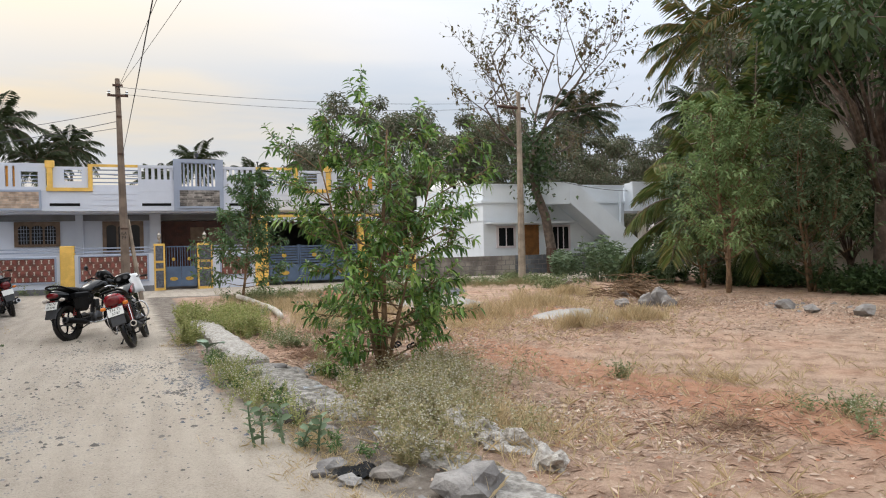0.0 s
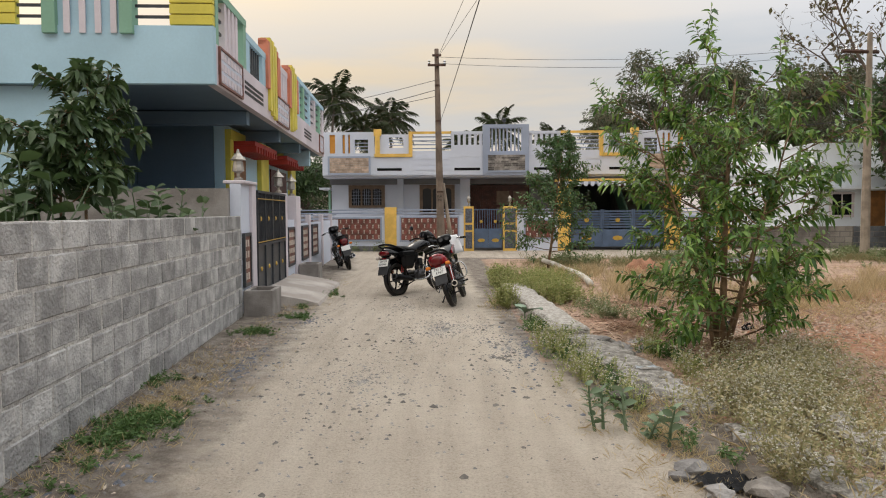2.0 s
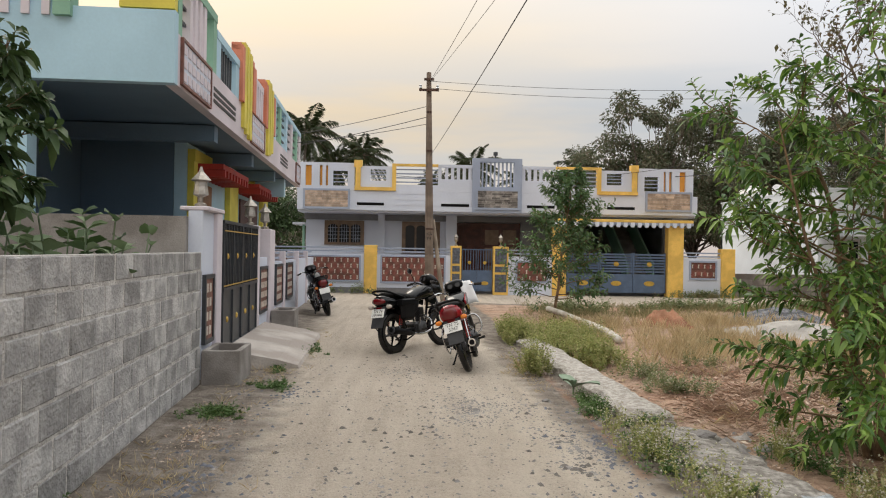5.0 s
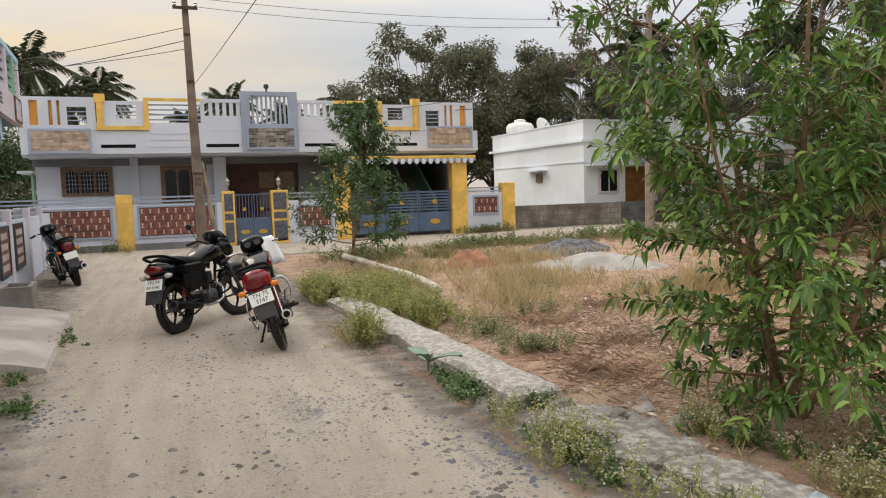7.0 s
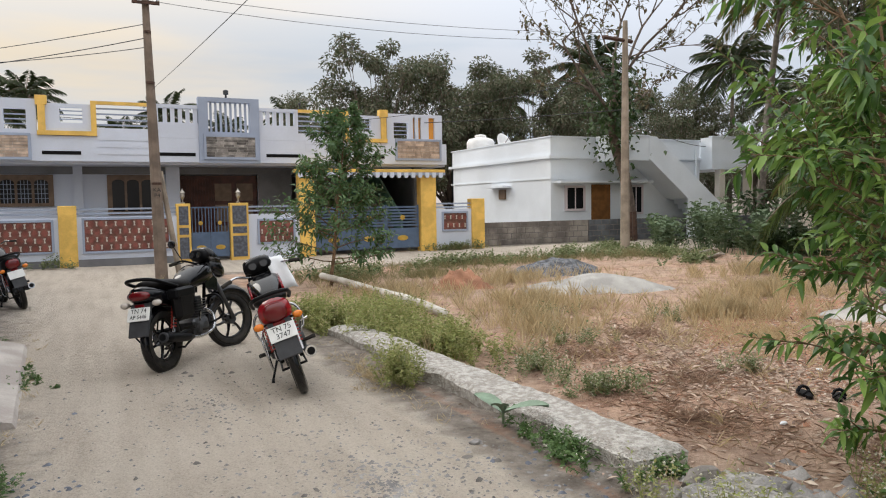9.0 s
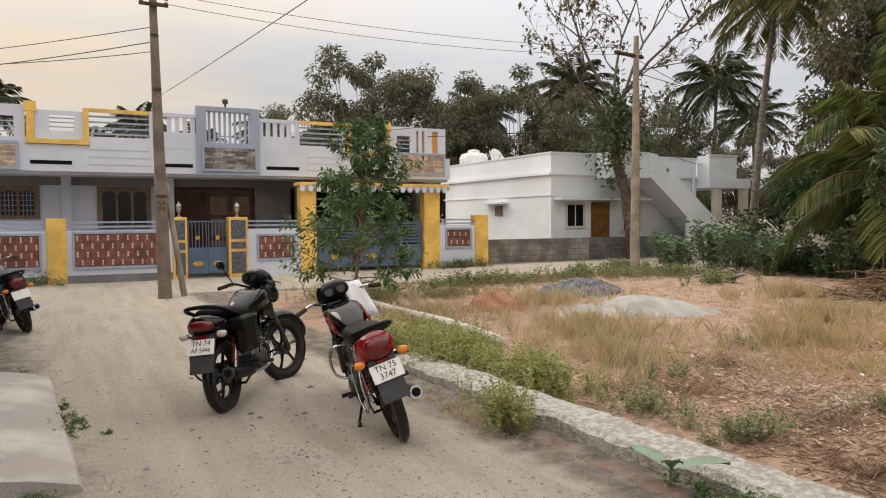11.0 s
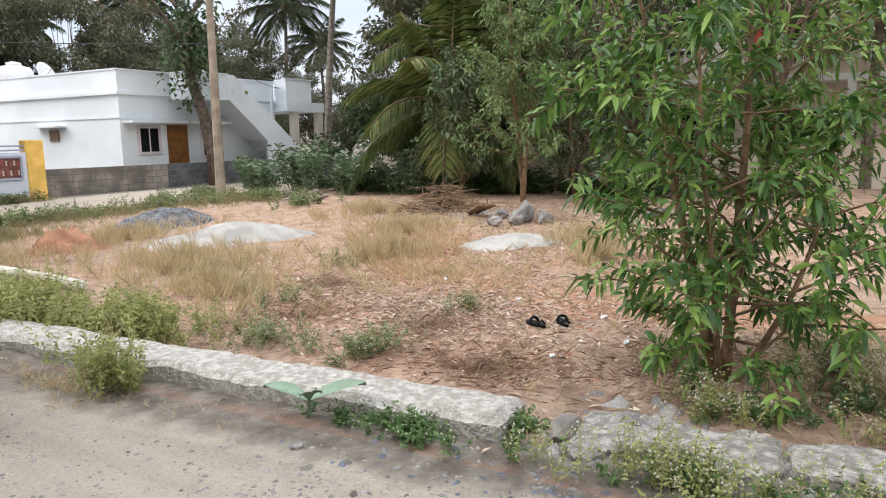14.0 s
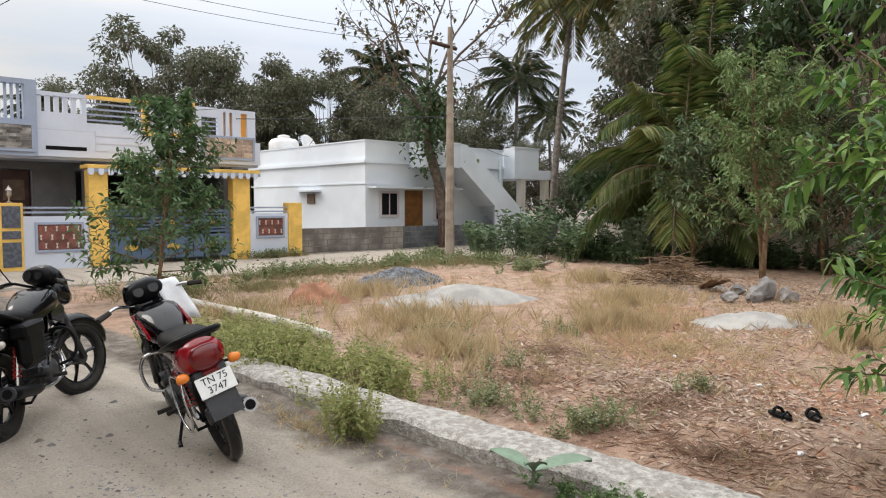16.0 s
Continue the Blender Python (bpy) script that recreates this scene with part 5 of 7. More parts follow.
def palm(name, label, at, rng, height, fronds, length, trunk_r=0.16, material=None, lean=(0.06, 0.03), leaflets=34, width=0.06, stiff=0.0, bend=0.13):
    t = thing(name, label, "palm tree", pose(*at))
    pts = [Vector((lean[0] * height * (i / 8) ** 1.6, lean[1] * height * (i / 8) ** 1.6, -0.2 + (height + 0.2) * i / 8)) for i in range(9)]
    part("trunk", Mesh().tube(pts, [trunk_r * (1.25 - 0.6 * i / 8) for i in range(9)], 9), PALM_BARK, t, smooth=True)
    top = pts[-1]
    ribs = Mesh()
    P, D, L = [], [], []
    for k in range(fronds):
        az = k * 2.4 + rng.uniform(-0.2, 0.2)
        el = (1.3 - 1.75 * (k / fronds) ** 0.85) + stiff
        d = Vector((math.cos(az) * math.cos(el), math.sin(az) * math.cos(el), math.sin(el)))
        p, ln = top.copy(), length * rng.uniform(0.8, 1.08)
        rp = [p.copy()]
        for i in range(8):
            p = p + d * (ln / 8)
            d = (d + Vector((0, 0, -bend - 0.014 * i))).normalized()
            rp.append(p.copy())
        ribs.tube(rp, [0.035 * (1 - 0.85 * i / 8) * length / 3.5 for i in range(9)], 4)
        for i in range(leaflets):
            u = (0.14 + 0.86 * i / leaflets) * 7.99
            j = int(u)
            o = rp[j].lerp(rp[j + 1], u - j)
            fd = (rp[j + 1] - rp[j]).normalized()
            s = fd.cross(Vector((0, 0, 1)))
            s = s.normalized() if s.length > 0.05 else Vector((1, 0, 0))
            for sg in (-1, 1):
                P.append(o)
                D.append(s * sg * 0.8 + fd * 0.55 + Vector((0, 0, -0.28 + rng.normal(0, 0.12))))
                L.append(length * 0.24 * math.sin(0.35 + 2.5 * i / leaflets) * rng.uniform(0.8, 1.1) + 0.1)
    part("frond_rib", ribs, WOOD_FRAME, t)
    L = np.array(L)
    leaf_part("foliage", t, P=P, D=D, L=L, W=width * length / 3.5, material=material or LEAF_PALM, rng=rng, droop=0.35, fold=0.1, cheap=True)
    return t


def rg(seed):
    return np.random.default_rng(seed)


# ---- near trees ----
GUAVA_STEMS = (((0, 0, -0.1), (-0.03, 0.22, 0.78), (-0.06, 0.37, 1.49), (-0.12, 0.46, 2.05), (-0.36, 0.6, 2.75)),
               ((0.02, -0.02, -0.1), (0.01, -0.06, 1.01), (0.02, -0.09, 1.9), (0.10, -0.05, 2.9)),
               ((-0.03, 0.0, -0.1), (-0.22, 0.05, 0.8), (-0.48, 0.1, 1.6), (-0.72, 0.12, 2.6)),
               ((0.03, 0.03, -0.1), (0.22, -0.08, 0.8), (0.42, -0.2, 1.6), (0.62, -0.25, 2.5)),
               ((0.03, -0.05, -0.1), (0.05, -0.35, 0.48), (0.12, -0.5, 0.95), (0.2, -0.62, 1.6)))
leafy_tree("guava_tree", "bushy young tree with glossy pointed green leaves and tan stems", (2.97, 9.42, -0.02), rg(11), 5, 3.2, 1.08, 0.45, 15, 8, 13, 0.118, LEAF_MID, BARK, 0.042, 0.14, top_cone=0.3, droop=0.36, width=0.31, lift=0.03, leaf_back=0.8, paths=GUAVA_STEMS)
leafy_tree("sapling", "slender young tree with small grey-green leaves", (2.62, 20.9, -0.02), rg(12), 1, 3.25, 1.5, 0.5, 46, 10, 12, 0.13, LEAF_YOUNG, BARK, 0.04, 0.22, lean=0.03, top_cone=0.66, droop=0.2, width=0.42, leaf_back=0.9, lift=0.05)
leafy_tree("drumstick_tree", "young tree with drooping dark green leaves behind a block wall", (-3.6, 8.75, 0.0), rg(13), 2, 2.72, 0.60, 1.85, 13, 7, 12, 0.155, LEAF_DARK, BARK, 0.03, 0.4, lean=0.06, top_cone=0.25, droop=0.4, width=0.40, lift=0.0, leaf_back=0.8)


def broad_plant(at, seed, n_stem, h, size, material, label, name="milkweed_bush"):
    """Upright stems with opposite pairs of broad leaves."""
    rng = rg(seed)
    t = thing(name, label, "shrub", pose(*at))
    st = Mesh()
    P, D, L = [], [], []
    for s in range(n_stem):
        a = rng.uniform(0, 6.28)
        r = rng.uniform(0.0, 0.3)
        p, rr = bough(rng, (r * math.cos(a), r * math.sin(a), -0.05), (0.22 * math.cos(a), 0.22 * math.sin(a), 1), h * rng.uniform(0.65, 1.05), 0.014, 0.006, 7, 0.12, 0.1)
        st.tube(p, rr, 5)
        for i in range(2, 8):
            for sg in (0, math.pi):
                az = a + i * 1.57 + sg
                P.append(p[min(i, 7)])
                D.append((math.cos(az), math.sin(az), 0.55))
                L.append(size * (0.8 + 0.05 * i) * rng.uniform(0.75, 1.15))
    part("stem", st, LEAF_PALE, t)
    L = np.array(L)
    leaf_part("foliage", t, P=P, D=D, L=L, W=L * 0.55, material=material, rng=rng, droop=0.2)
    return t


for i, (px, py, hh) in enumerate(((-3.55, 6.4, 1.9), (-3.7, 7.3, 2.1), (-3.45, 7.9, 1.7), (-3.35, 9.6, 1.75), (-3.4, 10.3, 1.8), (-3.6, 10.8, 1.55), (-4.2, 8.2, 2.2), (-4.6, 7.4, 2.4))):
    # two in three take the dark leaf, their shade put into the colour
    broad_plant((px - 0.12, py, 0.0), 40 + i, 15, hh + 0.22, 0.19, LEAF_DARK if i % 3 else LEAF_MILK, "broad-leaved grey-green milkweed bush behind a block wall")
for i, (px, py, hh) in enumerate(((15.2, 25.4, 1.3), (16.0, 24.3, 1.5), (15.6, 23.2, 1.4), (16.6, 22.6, 1.6), (17.2, 24.6, 1.5), (17.0, 21.3, 1.5), (16.2, 26.6, 1.2), (18.3, 23.0, 1.8), (18.2, 26.0, 1.9), (14.6, 24.2, 1.0), (15.3, 21.8, 1.3), (16.2, 20.2, 1.4), (17.8, 19.6, 1.6), (19.2, 24.6, 2.0), (19.0, 27.4, 1.9), (17.2, 27.6, 1.3), (18.8, 21.4, 1.8))):
    broad_plant((px, py, 0.0), 60 + i, 20, min(hh, 1.4) * (0.72 + 0.11 * (i * 7 % 5)), 0.2, LEAF_PALE if i % 2 else LEAF_MILK, "broad-leaved grey-green milkweed bush at the plot's edge")

# ---- bare tree by the far pole ----
rngb = rg(21)
bt = thing("bare_tree", "tall half-bare tree with a bent trunk and sparse leaves", "tree", pose(17.3, 29.4, 0.0))
wood, limb = Mesh(), Mesh()
tp = [Vector(q) for q in ((0, 0, -0.2), (-0.05, 0, 1.2), (-0.25, 0.1, 2.6), (-0.75, 0.1, 3.8), (-0.95, 0, 4.8), (-0.8, 0, 5.8))]
wood.tube(tp, [0.25, 0.23, 0.21, 0.19, 0.16, 0.12], 9)
part("trunk", wood, BARK_GREY, bt, smooth=True)
part("painted_base", Mesh().tube([(0, 0, 0.05), (-0.04, 0, 1.15)], [0.256, 0.24], 10), RUST, bt, "red-brown painted trunk base")
P, D = [], []


def bare_branch(p, d, ln, r, depth):
    pts, rr = bough(rngb, p, d, ln, r, r * 0.45, 6, 0.28, 0.12)
    limb.tube(pts, rr, 5 if depth else 4)
    if depth <= 0:
        for q in pts[2:]:
            for _ in range(3):
                if rngb.uniform() < 0.16:
                    P.append(q)
                    D.append(rngb.normal(0, 1, 3))
        return
    for i in (2, 4, 5, 6):
        for _ in range(2 if depth == 1 else 1):
            dd = (pts[i] - pts[i - 1]).normalized() + Vector(rngb.normal(0, 0.62, 3)) + Vector((0, 0, 0.1))
            bare_branch(pts[i], dd, ln * rngb.uniform(0.42, 0.62), r * 0.45, depth - 1)


for d0, ln, o in (((-0.5, 0.1, 1), 4.6, 5), ((0.75, 0, 1), 4.8, 5), ((0.1, 0.5, 1), 4.8, 5), ((0.3, -0.6, 0.9), 4.0, 5), ((-1.0, -0.2, 0.7), 3.6, 4), ((1.0, 0.3, 0.5), 3.4, 4)):
    bare_branch(tp[o], d0, ln, 0.07, 3)
part("branchwork", limb, BARK_GREY, bt, smooth=True)
Lb = rngb.uniform(0.12, 0.26, len(P))
leaf_part("crown", bt, P=P, D=D, L=Lb, W=Lb * 0.6, material=LEAF_DRYISH, rng=rngb, cheap=True)
q = rngb.normal(0, 1, (900, 3)) * np.array([0.5, 0.5, 0.9]) + np.array([-0.85, 0, 5.0])
leaf_part("foliage", bt, P=q, D=rngb.normal(0, 1, (900, 3)), L=0.24, W=0.14, material=LEAF_DARK, rng=rngb, cheap=True)

# ---- palms and trees round the plot ----
PALM_A = palm("coconut_palm", "tall coconut palm with arching fronds", (40.7, 46.3, 0), rg(31), 11.5, 28, 4.0, 0.16, LEAF_PALM_BACKLIT, leaflets=44, width=0.042)
PALM_B = palm("coconut_palm", "tall coconut palm with some browned fronds", (51.4, 51.0, 0), rg(32), 10.0, 26, 3.7, 0.16, LEAF_PALM_BACKLIT, lean=(-0.05, 0.02), leaflets=44, width=0.042)


PALM_C = palm("coconut_palm", "tall coconut palm with hanging browned fronds", (27.6, 32.2, 0), rg(38), 12.3, 30, 4.2, 0.17, LEAF_PALM_OLD, (0.09, -0.03), 40, 0.05)


def az_place(cx, cy, az, dist):
    return cx + dist * math.sin(radians(az)), cy + dist * math.cos(radians(az))


for src, az, dist, s, rot in ((PALM_A, -9.7, 88, 1.35, 20), (PALM_B, -6.5, 92, 1.2, 80), (PALM_A, -4.2, 95, 1.22, 140), (PALM_B, -12.8, 80, 1.1, 200), (PALM_B, 4.6, 110, 1.42, 10), (PALM_A, 1.2, 125, 1.15, 60),
                              (PALM_B, 8.2, 120, 1.30, 120), (PALM_A, 12.5, 118, 1.30, 300), (PALM_A, -16.0, 84, 1.1, 55),
                              (PALM_A, 36.9, 70, 1.2, 90), (PALM_B, 29.0, 80, 1.25, 250), (PALM_C, 56.5, 36, 1.0, 130), (PALM_C, 59.5, 33, 0.92, 250), (PALM_B, 57.5, 31, 0.8, 40)):
    px, py = az_place(-1, 6, az, dist)
    copy_thing(src, pose(px, py, 0, 0, 0, rot) @ Matrix.Scale(s, 4))
# nearer palms at the plot's right edge
palm("coconut_palm", "young coconut palm with low arching yellow-green fronds", (17.6, 19.5, 0), rg(33), 2.5, 16, 4.0, 0.17, LEAF_PALM_LOW, (0.02, 0.0), 90, 0.034, 0.22, 0.17)
palm("coconut_palm", "young coconut palm with low arching yellow-green fronds", (19.6, 19.6, 0), rg(34), 4.3, 16, 4.1, 0.17, LEAF_PALM, (0.02, 0.05), 80, 0.036, 0.25, 0.15)
palm("coconut_palm", "coconut palm with a painted trunk beside a house", (22.5, 8.3, 0), rg(37), 4.6, 16, 3.8, 0.17, LEAF_PALM, (-0.02, -0.02), 50, 0.06, 0.1)
leafy_tree("feathery_tree", "light green feathery tree with a thin tan trunk", (14.55, 15.75, 0), rg(41), 2, 4.8, 1.75, 1.0, 30, 8, 10, 0.17, LEAF_BUSH, BARK, 0.065, 0.45, lean=0.06, top_cone=0.4, cheap=True, width=0.36, leaf_back=0.85, droop=0.4)
leafy_tree("feathery_tree", "grey-green feathery tree in the shade of larger trees", (16.9, 15.2, 0), rg(42), 3, 4.6, 1.9, 0.5, 24, 7, 9, 0.19, LEAF_MILK, BARK, 0.05, 0.5, lean=0.14, top_cone=0.5, cheap=True, width=0.36, leaf_back=0.85)
leafy_tree("feathery_tree", "grey-green feathery tree in the shade of larger trees", (15.9, 18.2, 0), rg(47), 2, 3.6, 1.6, 0.4, 20, 7, 9, 0.19, LEAF_MILK, BARK, 0.05, 0.5, lean=0.12, top_cone=0.5, cheap=True, width=0.36, leaf_back=0.85)
crown_tree("mango_tree", "large dark evergreen tree with dense leaves", (18.8, 14.6, 0), rg(43), 10.0, 20, 4.4, 0.28, 220, LEAF_DARK, BARK_GREY, 0.24, 0.34, 1.0)
crown_tree("mango_tree", "large dark evergreen tree with a forked trunk", (16.2, 10.4, 0), rg(44), 9.0, 19, 4.6, 0.26, 170, LEAF_DARK, BARK_GREY, 0.20, 0.42, 0.95)
crown_tree("undergrowth_tree", "dark shrubby tree in deep shade", (20.6, 17.0, 0), rg(45), 4.0, 18, 2.6, 0.26, 200, LEAF_DARK, BARK_GREY, 0.1, 0.18, 1.1)
crown_tree("undergrowth_tree", "dark shrubby tree in deep shade", (21.8, 22.4, 0), rg(46), 3.4, 18, 2.4, 0.26, 200, LEAF_DARK, BARK_GREY, 0.1, 0.18, 1.1)
crown_tree("undergrowth_tree", "dark shrubby tree in deep shade", (24.6, 26.6, 0), rg(48), 3.6, 16, 2.6, 0.28, 180, LEAF_DARK, BARK_GREY, 0.1, 0.18, 1.1)
crown_tree("rain_tree", "tall leafy tree rising above the plot's edge", (25.7, 24.8, 0), rg(49), 10.5, 24, 3.0, 0.26, 200, LEAF_FAR, BARK_GREY, 0.16, 0.35, 0.95)
crown_tree("rain_tree", "tall leafy tree rising above the plot's edge", (22.4, 17.2, 0), rg(50), 11.0, 22, 3.8, 0.26, 230, LEAF_FAR, BARK_GREY, 0.18, 0.35, 0.9)
crown_tree("creeper_tree", "tall narrow tree hung with dark creepers", (23.4, 24.4, 0), rg(53), 11.5, 30, 2.6, 0.24, 110, LEAF_FAR, BARK_GREY, 0.16, 0.2, 1.0, 0.4, low=0.25)
crown_tree("neem_tree", "dense dark green tree between two houses", (-8.5, 41.2, 0), rg(55), 4.8, 26, 2.3, 0.22, 230, LEAF_DARK, BARK_GREY, 0.14, 0.15, 1.2, 0.5, low=0.1)
# far tree line
FAR_A = crown_tree("far_tree", "tall rounded tree in a distant tree line", az_place(-1, 6, 19, 50) + (0,), rg(51), 14.0, 50, 4.8, 0.27, 300, LEAF_FAR, BARK_GREY, 0.22, 0.14, 0.66, 0.5, low=0.12)
FAR_B = crown_tree("far_tree", "tall open tree in a distant tree line", az_place(-1, 6, 25, 54) + (0,), rg(52), 12.8, 50, 5.2, 0.27, 300, LEAF_FAR, BARK_GREY, 0.22, 0.12, 0.70, 0.5, low=0.12)
for i, (az, dist, s) in enumerate(((14.0, 60, 0.85), (22.0, 56, 0.95), (28.0, 58, 1.0), (31.5, 55, 0.95), (34.5, 52, 0.85), (38.0, 60, 0.9), (41.5, 56, 0.75), (45.0, 60, 0.72), (47.8, 54, 0.62), (50.5, 56, 0.5), (53.0, 50, 0.6), (43.2, 66, 0.9), (40.0, 50, 0.6), (57.0, 56, 1.1), (61.0, 50, 1.0), (26.5, 70, 1.1), (36.0, 72, 1.1), (-8.2, 52, 0.45), (-11.5, 50, 0.5), (-14.5, 48, 0.5), (-5.5, 75, 0.5), (66, 48, 1.0), (72, 46, 1.0), (78, 46, 1.0), (85, 46, 1.0), (92, 46, 1.0))):
    px, py = az_place(-1, 6, az, dist)
    copy_thing(FAR_A if i % 2 else FAR_B, pose(px, py, 0, 0, 0, 67 * i) @ Matrix.Scale(s, 4))


# ---- weeds, grass and litter: each patch is one object of stuff ----
def scatter(rng, n, zones):
    """Points in round patches (x, y, rx, ry, share), densest in their middle."""
    w = np.array([z[4] for z in zones], float)
    pick = rng.choice(len(zones), n, p=w / w.sum())
    z = np.array([zz[:4] for zz in zones])[pick]
    a, r = rng.uniform(0, 2 * math.pi, n), np.abs(rng.normal(0, 0.55, n))
    return np.stack([z[:, 0] + z[:, 2] * r * np.cos(a), z[:, 1] + z[:, 3] * r * np.sin(a)], 1)


def on_ground(xy):
    return np.array([(x, y, ground_z(x, y) - 0.01) for x, y in xy])


def grass(name, label, seed, n, zones, h, material, w=0.006, lean=0.35, tuft=7, keep=None):
    rng = rg(seed)
    c = scatter(rng, n // tuft, zones)
    if keep is not None:
        c = np.array([q for q in c if keep(*q)])
    base = np.repeat(on_ground(c), tuft, 0)
    base[:, :2] += rng.normal(0, 0.025, (len(base), 2))
    hh = h * np.repeat(rng.uniform(0.5, 1.2, len(c)), tuft) * rng.uniform(0.6, 1.1, len(base))
    d = np.concatenate([rng.normal(0, lean, (len(base), 2)), np.ones((len(base), 1))], 1)
    ob = leaf_part(name, None, label, P=base, D=d, L=hh, W=w, material=material, rng=rng, droop=0.18, fold=0.0, cheap=True)
    return tagged(ob, label, "grass", kind="stuff")


def weeds(name, label, seed, n, zones, h, material, flowers=0, leaf=0.05, sprigs=9, lean=0.35, stem_mat=None, keep=None):
    """Branching weeds: thin stems, small leaves up the stem, and pale flower heads on top."""
    rng = rg(seed)
    c = scatter(rng, n, zones)
    if keep is not None:
        c = np.array([q for q in c if keep(*q)])
    g = on_ground(c)
    SP, SD, SL, LP, LD, FP = [], [], [], [], [], []
    for p in g:
        hh = h * rng.uniform(0.55, 1.15)
        for s in range(4):
            d = np.array([rng.normal(0, lean), rng.normal(0, lean), 1.0])
            d /= np.linalg.norm(d)
            ln = hh * rng.uniform(0.6, 1.0)
            SP.append(p)
            SD.append(d)
            SL.append(ln)
            for k in range(sprigs):
                f = (0.15 + 0.85 * (k + rng.uniform()) / sprigs)
                LP.append(p + d * ln * f)
                LD.append(rng.normal(0, 1, 3) * np.array([1, 1, 0.5]) + d * 0.6)
            for k in range(flowers):
                FP.append(p + d * ln * rng.uniform(0.7, 1.02) + rng.normal(0, hh * 0.10, 3) * np.array([1, 1, 0.4]))
    t = thing(name, label, "weeds", kind="stuff")
    a = leaf_part("stalk", t, P=SP, D=SD, L=SL, W=0.006, material=stem_mat or material, rng=rng, droop=0.0, fold=0, cheap=True)
    LL = leaf * rng.uniform(0.6, 1.3, len(LP))
    leaf_part("foliage", t, P=LP, D=LD, L=LL, W=LL * 0.4, material=material, rng=rng, droop=0.2, cheap=True)
    if flowers:
        FP = np.array(FP)
        m = len(FP)
        s = rng.uniform(0.006, 0.012, (m, 1))
        off = np.array([[1, 0, -0.3], [-0.5, 0.87, -0.3], [-0.5, -0.87, -0.3], [0, 0, 0.8]])
        V = (FP[:, None, :] + off[None] * s[:, :, None]).reshape(-1, 3)
        k = np.arange(m)[:, None] * 4
        F = np.concatenate([k + [0, 1, 3], k + [1, 2, 3], k + [2, 0, 3], k + [0, 2, 1]], 1).reshape(-1, 3)
        fo = new("flower_head", tri_data("flowers", V, F, FLOWER))
        fo.parent = t
    return t


def off_road(x, y):
    return x > kerb_x(y) - 0.05 or y > 24.3


def clear_of_kerb(x, y):
    return off_road(x, y) and not (kerb_x(y) + 0.02 < x < kerb_x(y) + 0.52 and 7.5 < y < 14.3)


weeds("flowering_weeds", "pale flowering weeds on dry soil beside the road", 71, 470, [(2.45, 7.0, 0.75, 1.3, 5), (3.1, 7.9, 0.8, 0.9, 2), (1.9, 5.6, 0.5, 0.6, 1), (3.4, 8.7, 0.7, 0.5, 1)], 0.44, WEED_T, 4, 0.045, 10, 0.4, WEED_T, clear_of_kerb)
weeds("feathery_weeds", "light yellow-green feathery weeds beside the concrete kerb", 72, 520, [(1.75, 15.4, 0.55, 1.5, 5), (1.0, 16.2, 0.5, 1.1, 4), (1.85, 13.9, 0.4, 0.8, 3), (0.75, 13.6, 0.35, 0.7, 3), (2.1, 17.2, 0.5, 0.8, 1)], 0.46, WEED_Y, 0, 0.05, 20, 0.3, None, lambda x, y: (x > 0.35 if y > 14.4 else x > 0.55) and clear_of_kerb(x, y))
weeds("feathery_weeds", "tall green feathery weed clump against the kerb", 79, 26, [(0.9, 12.95, 0.2, 0.25, 1)], 0.52, WEED_Y, 0, 0.04, 26, 0.28)
weeds("kerb_weeds", "dark green low weeds with white flowers beside the kerb", 73, 115, [(1.12, 10.75, 0.16, 0.55, 5), (1.5, 10.2, 0.2, 0.12, 1), (1.25, 9.3, 0.25, 0.7, 4), (1.5, 8.0, 0.25, 0.7, 3), (1.35, 7.2, 0.25, 0.6, 2), (1.6, 6.2, 0.35, 0.6, 2), (2.35, 9.0, 0.4, 0.4, 2), (3.0, 8.6, 0.6, 0.35, 3)], 0.20, WEED_D, 1, 0.042, 11, 0.75, None, None)
weeds("kerb_weeds", "pale flowering weeds along the road side of the kerb", 77, 110, [(1.2, 9.4, 0.28, 0.9, 4), (1.3, 8.2, 0.28, 0.8, 3), (1.45, 7.2, 0.25, 0.6, 2), (2.2, 9.35, 0.22, 0.25, 2), (2.3, 8.4, 0.25, 0.4, 2)], 0.34, WEED_Y, 3, 0.032, 12, 0.4)
weeds("plot_weeds", "scattered green weeds on the waste plot", 74, 190, [(2.35, 11.9, 0.4, 0.35, 3), (3.4, 13.6, 0.5, 0.5, 2), (4.0, 11.9, 0.3, 0.25, 2), (4.2, 15.6, 0.6, 0.6, 2), (2.6, 17.5, 0.8, 1.2, 3), (5.5, 14.6, 0.5, 0.4, 1), (2.3, 12.9, 0.4, 0.8, 4), (5.1, 7.6, 0.2, 0.2, 1), (5.7, 5.2, 0.5, 0.6, 2)], 0.26, WEED_G, 1, 0.04, 10, 0.4, WEED_T, clear_of_kerb)
weeds("lane_weeds", "green weeds along the lane in front of the houses", 75, 400, [(6.5, 23.4, 3.4, 0.9, 5), (10.5, 24.0, 2.6, 1.1, 5), (3.4, 22.6, 1.3, 0.9, 3), (9.4, 28.8, 1.3, 0.25, 2), (13.0, 23.0, 1.8, 1.3, 4), (-3.0, 28.7, 3.0, 0.2, 1), (13.4, 25.6, 1.2, 0.8, 3), (12.3, 21.0, 1.5, 0.8, 2)], 0.42, WEED_G, 0, 0.09, 9, 0.5)
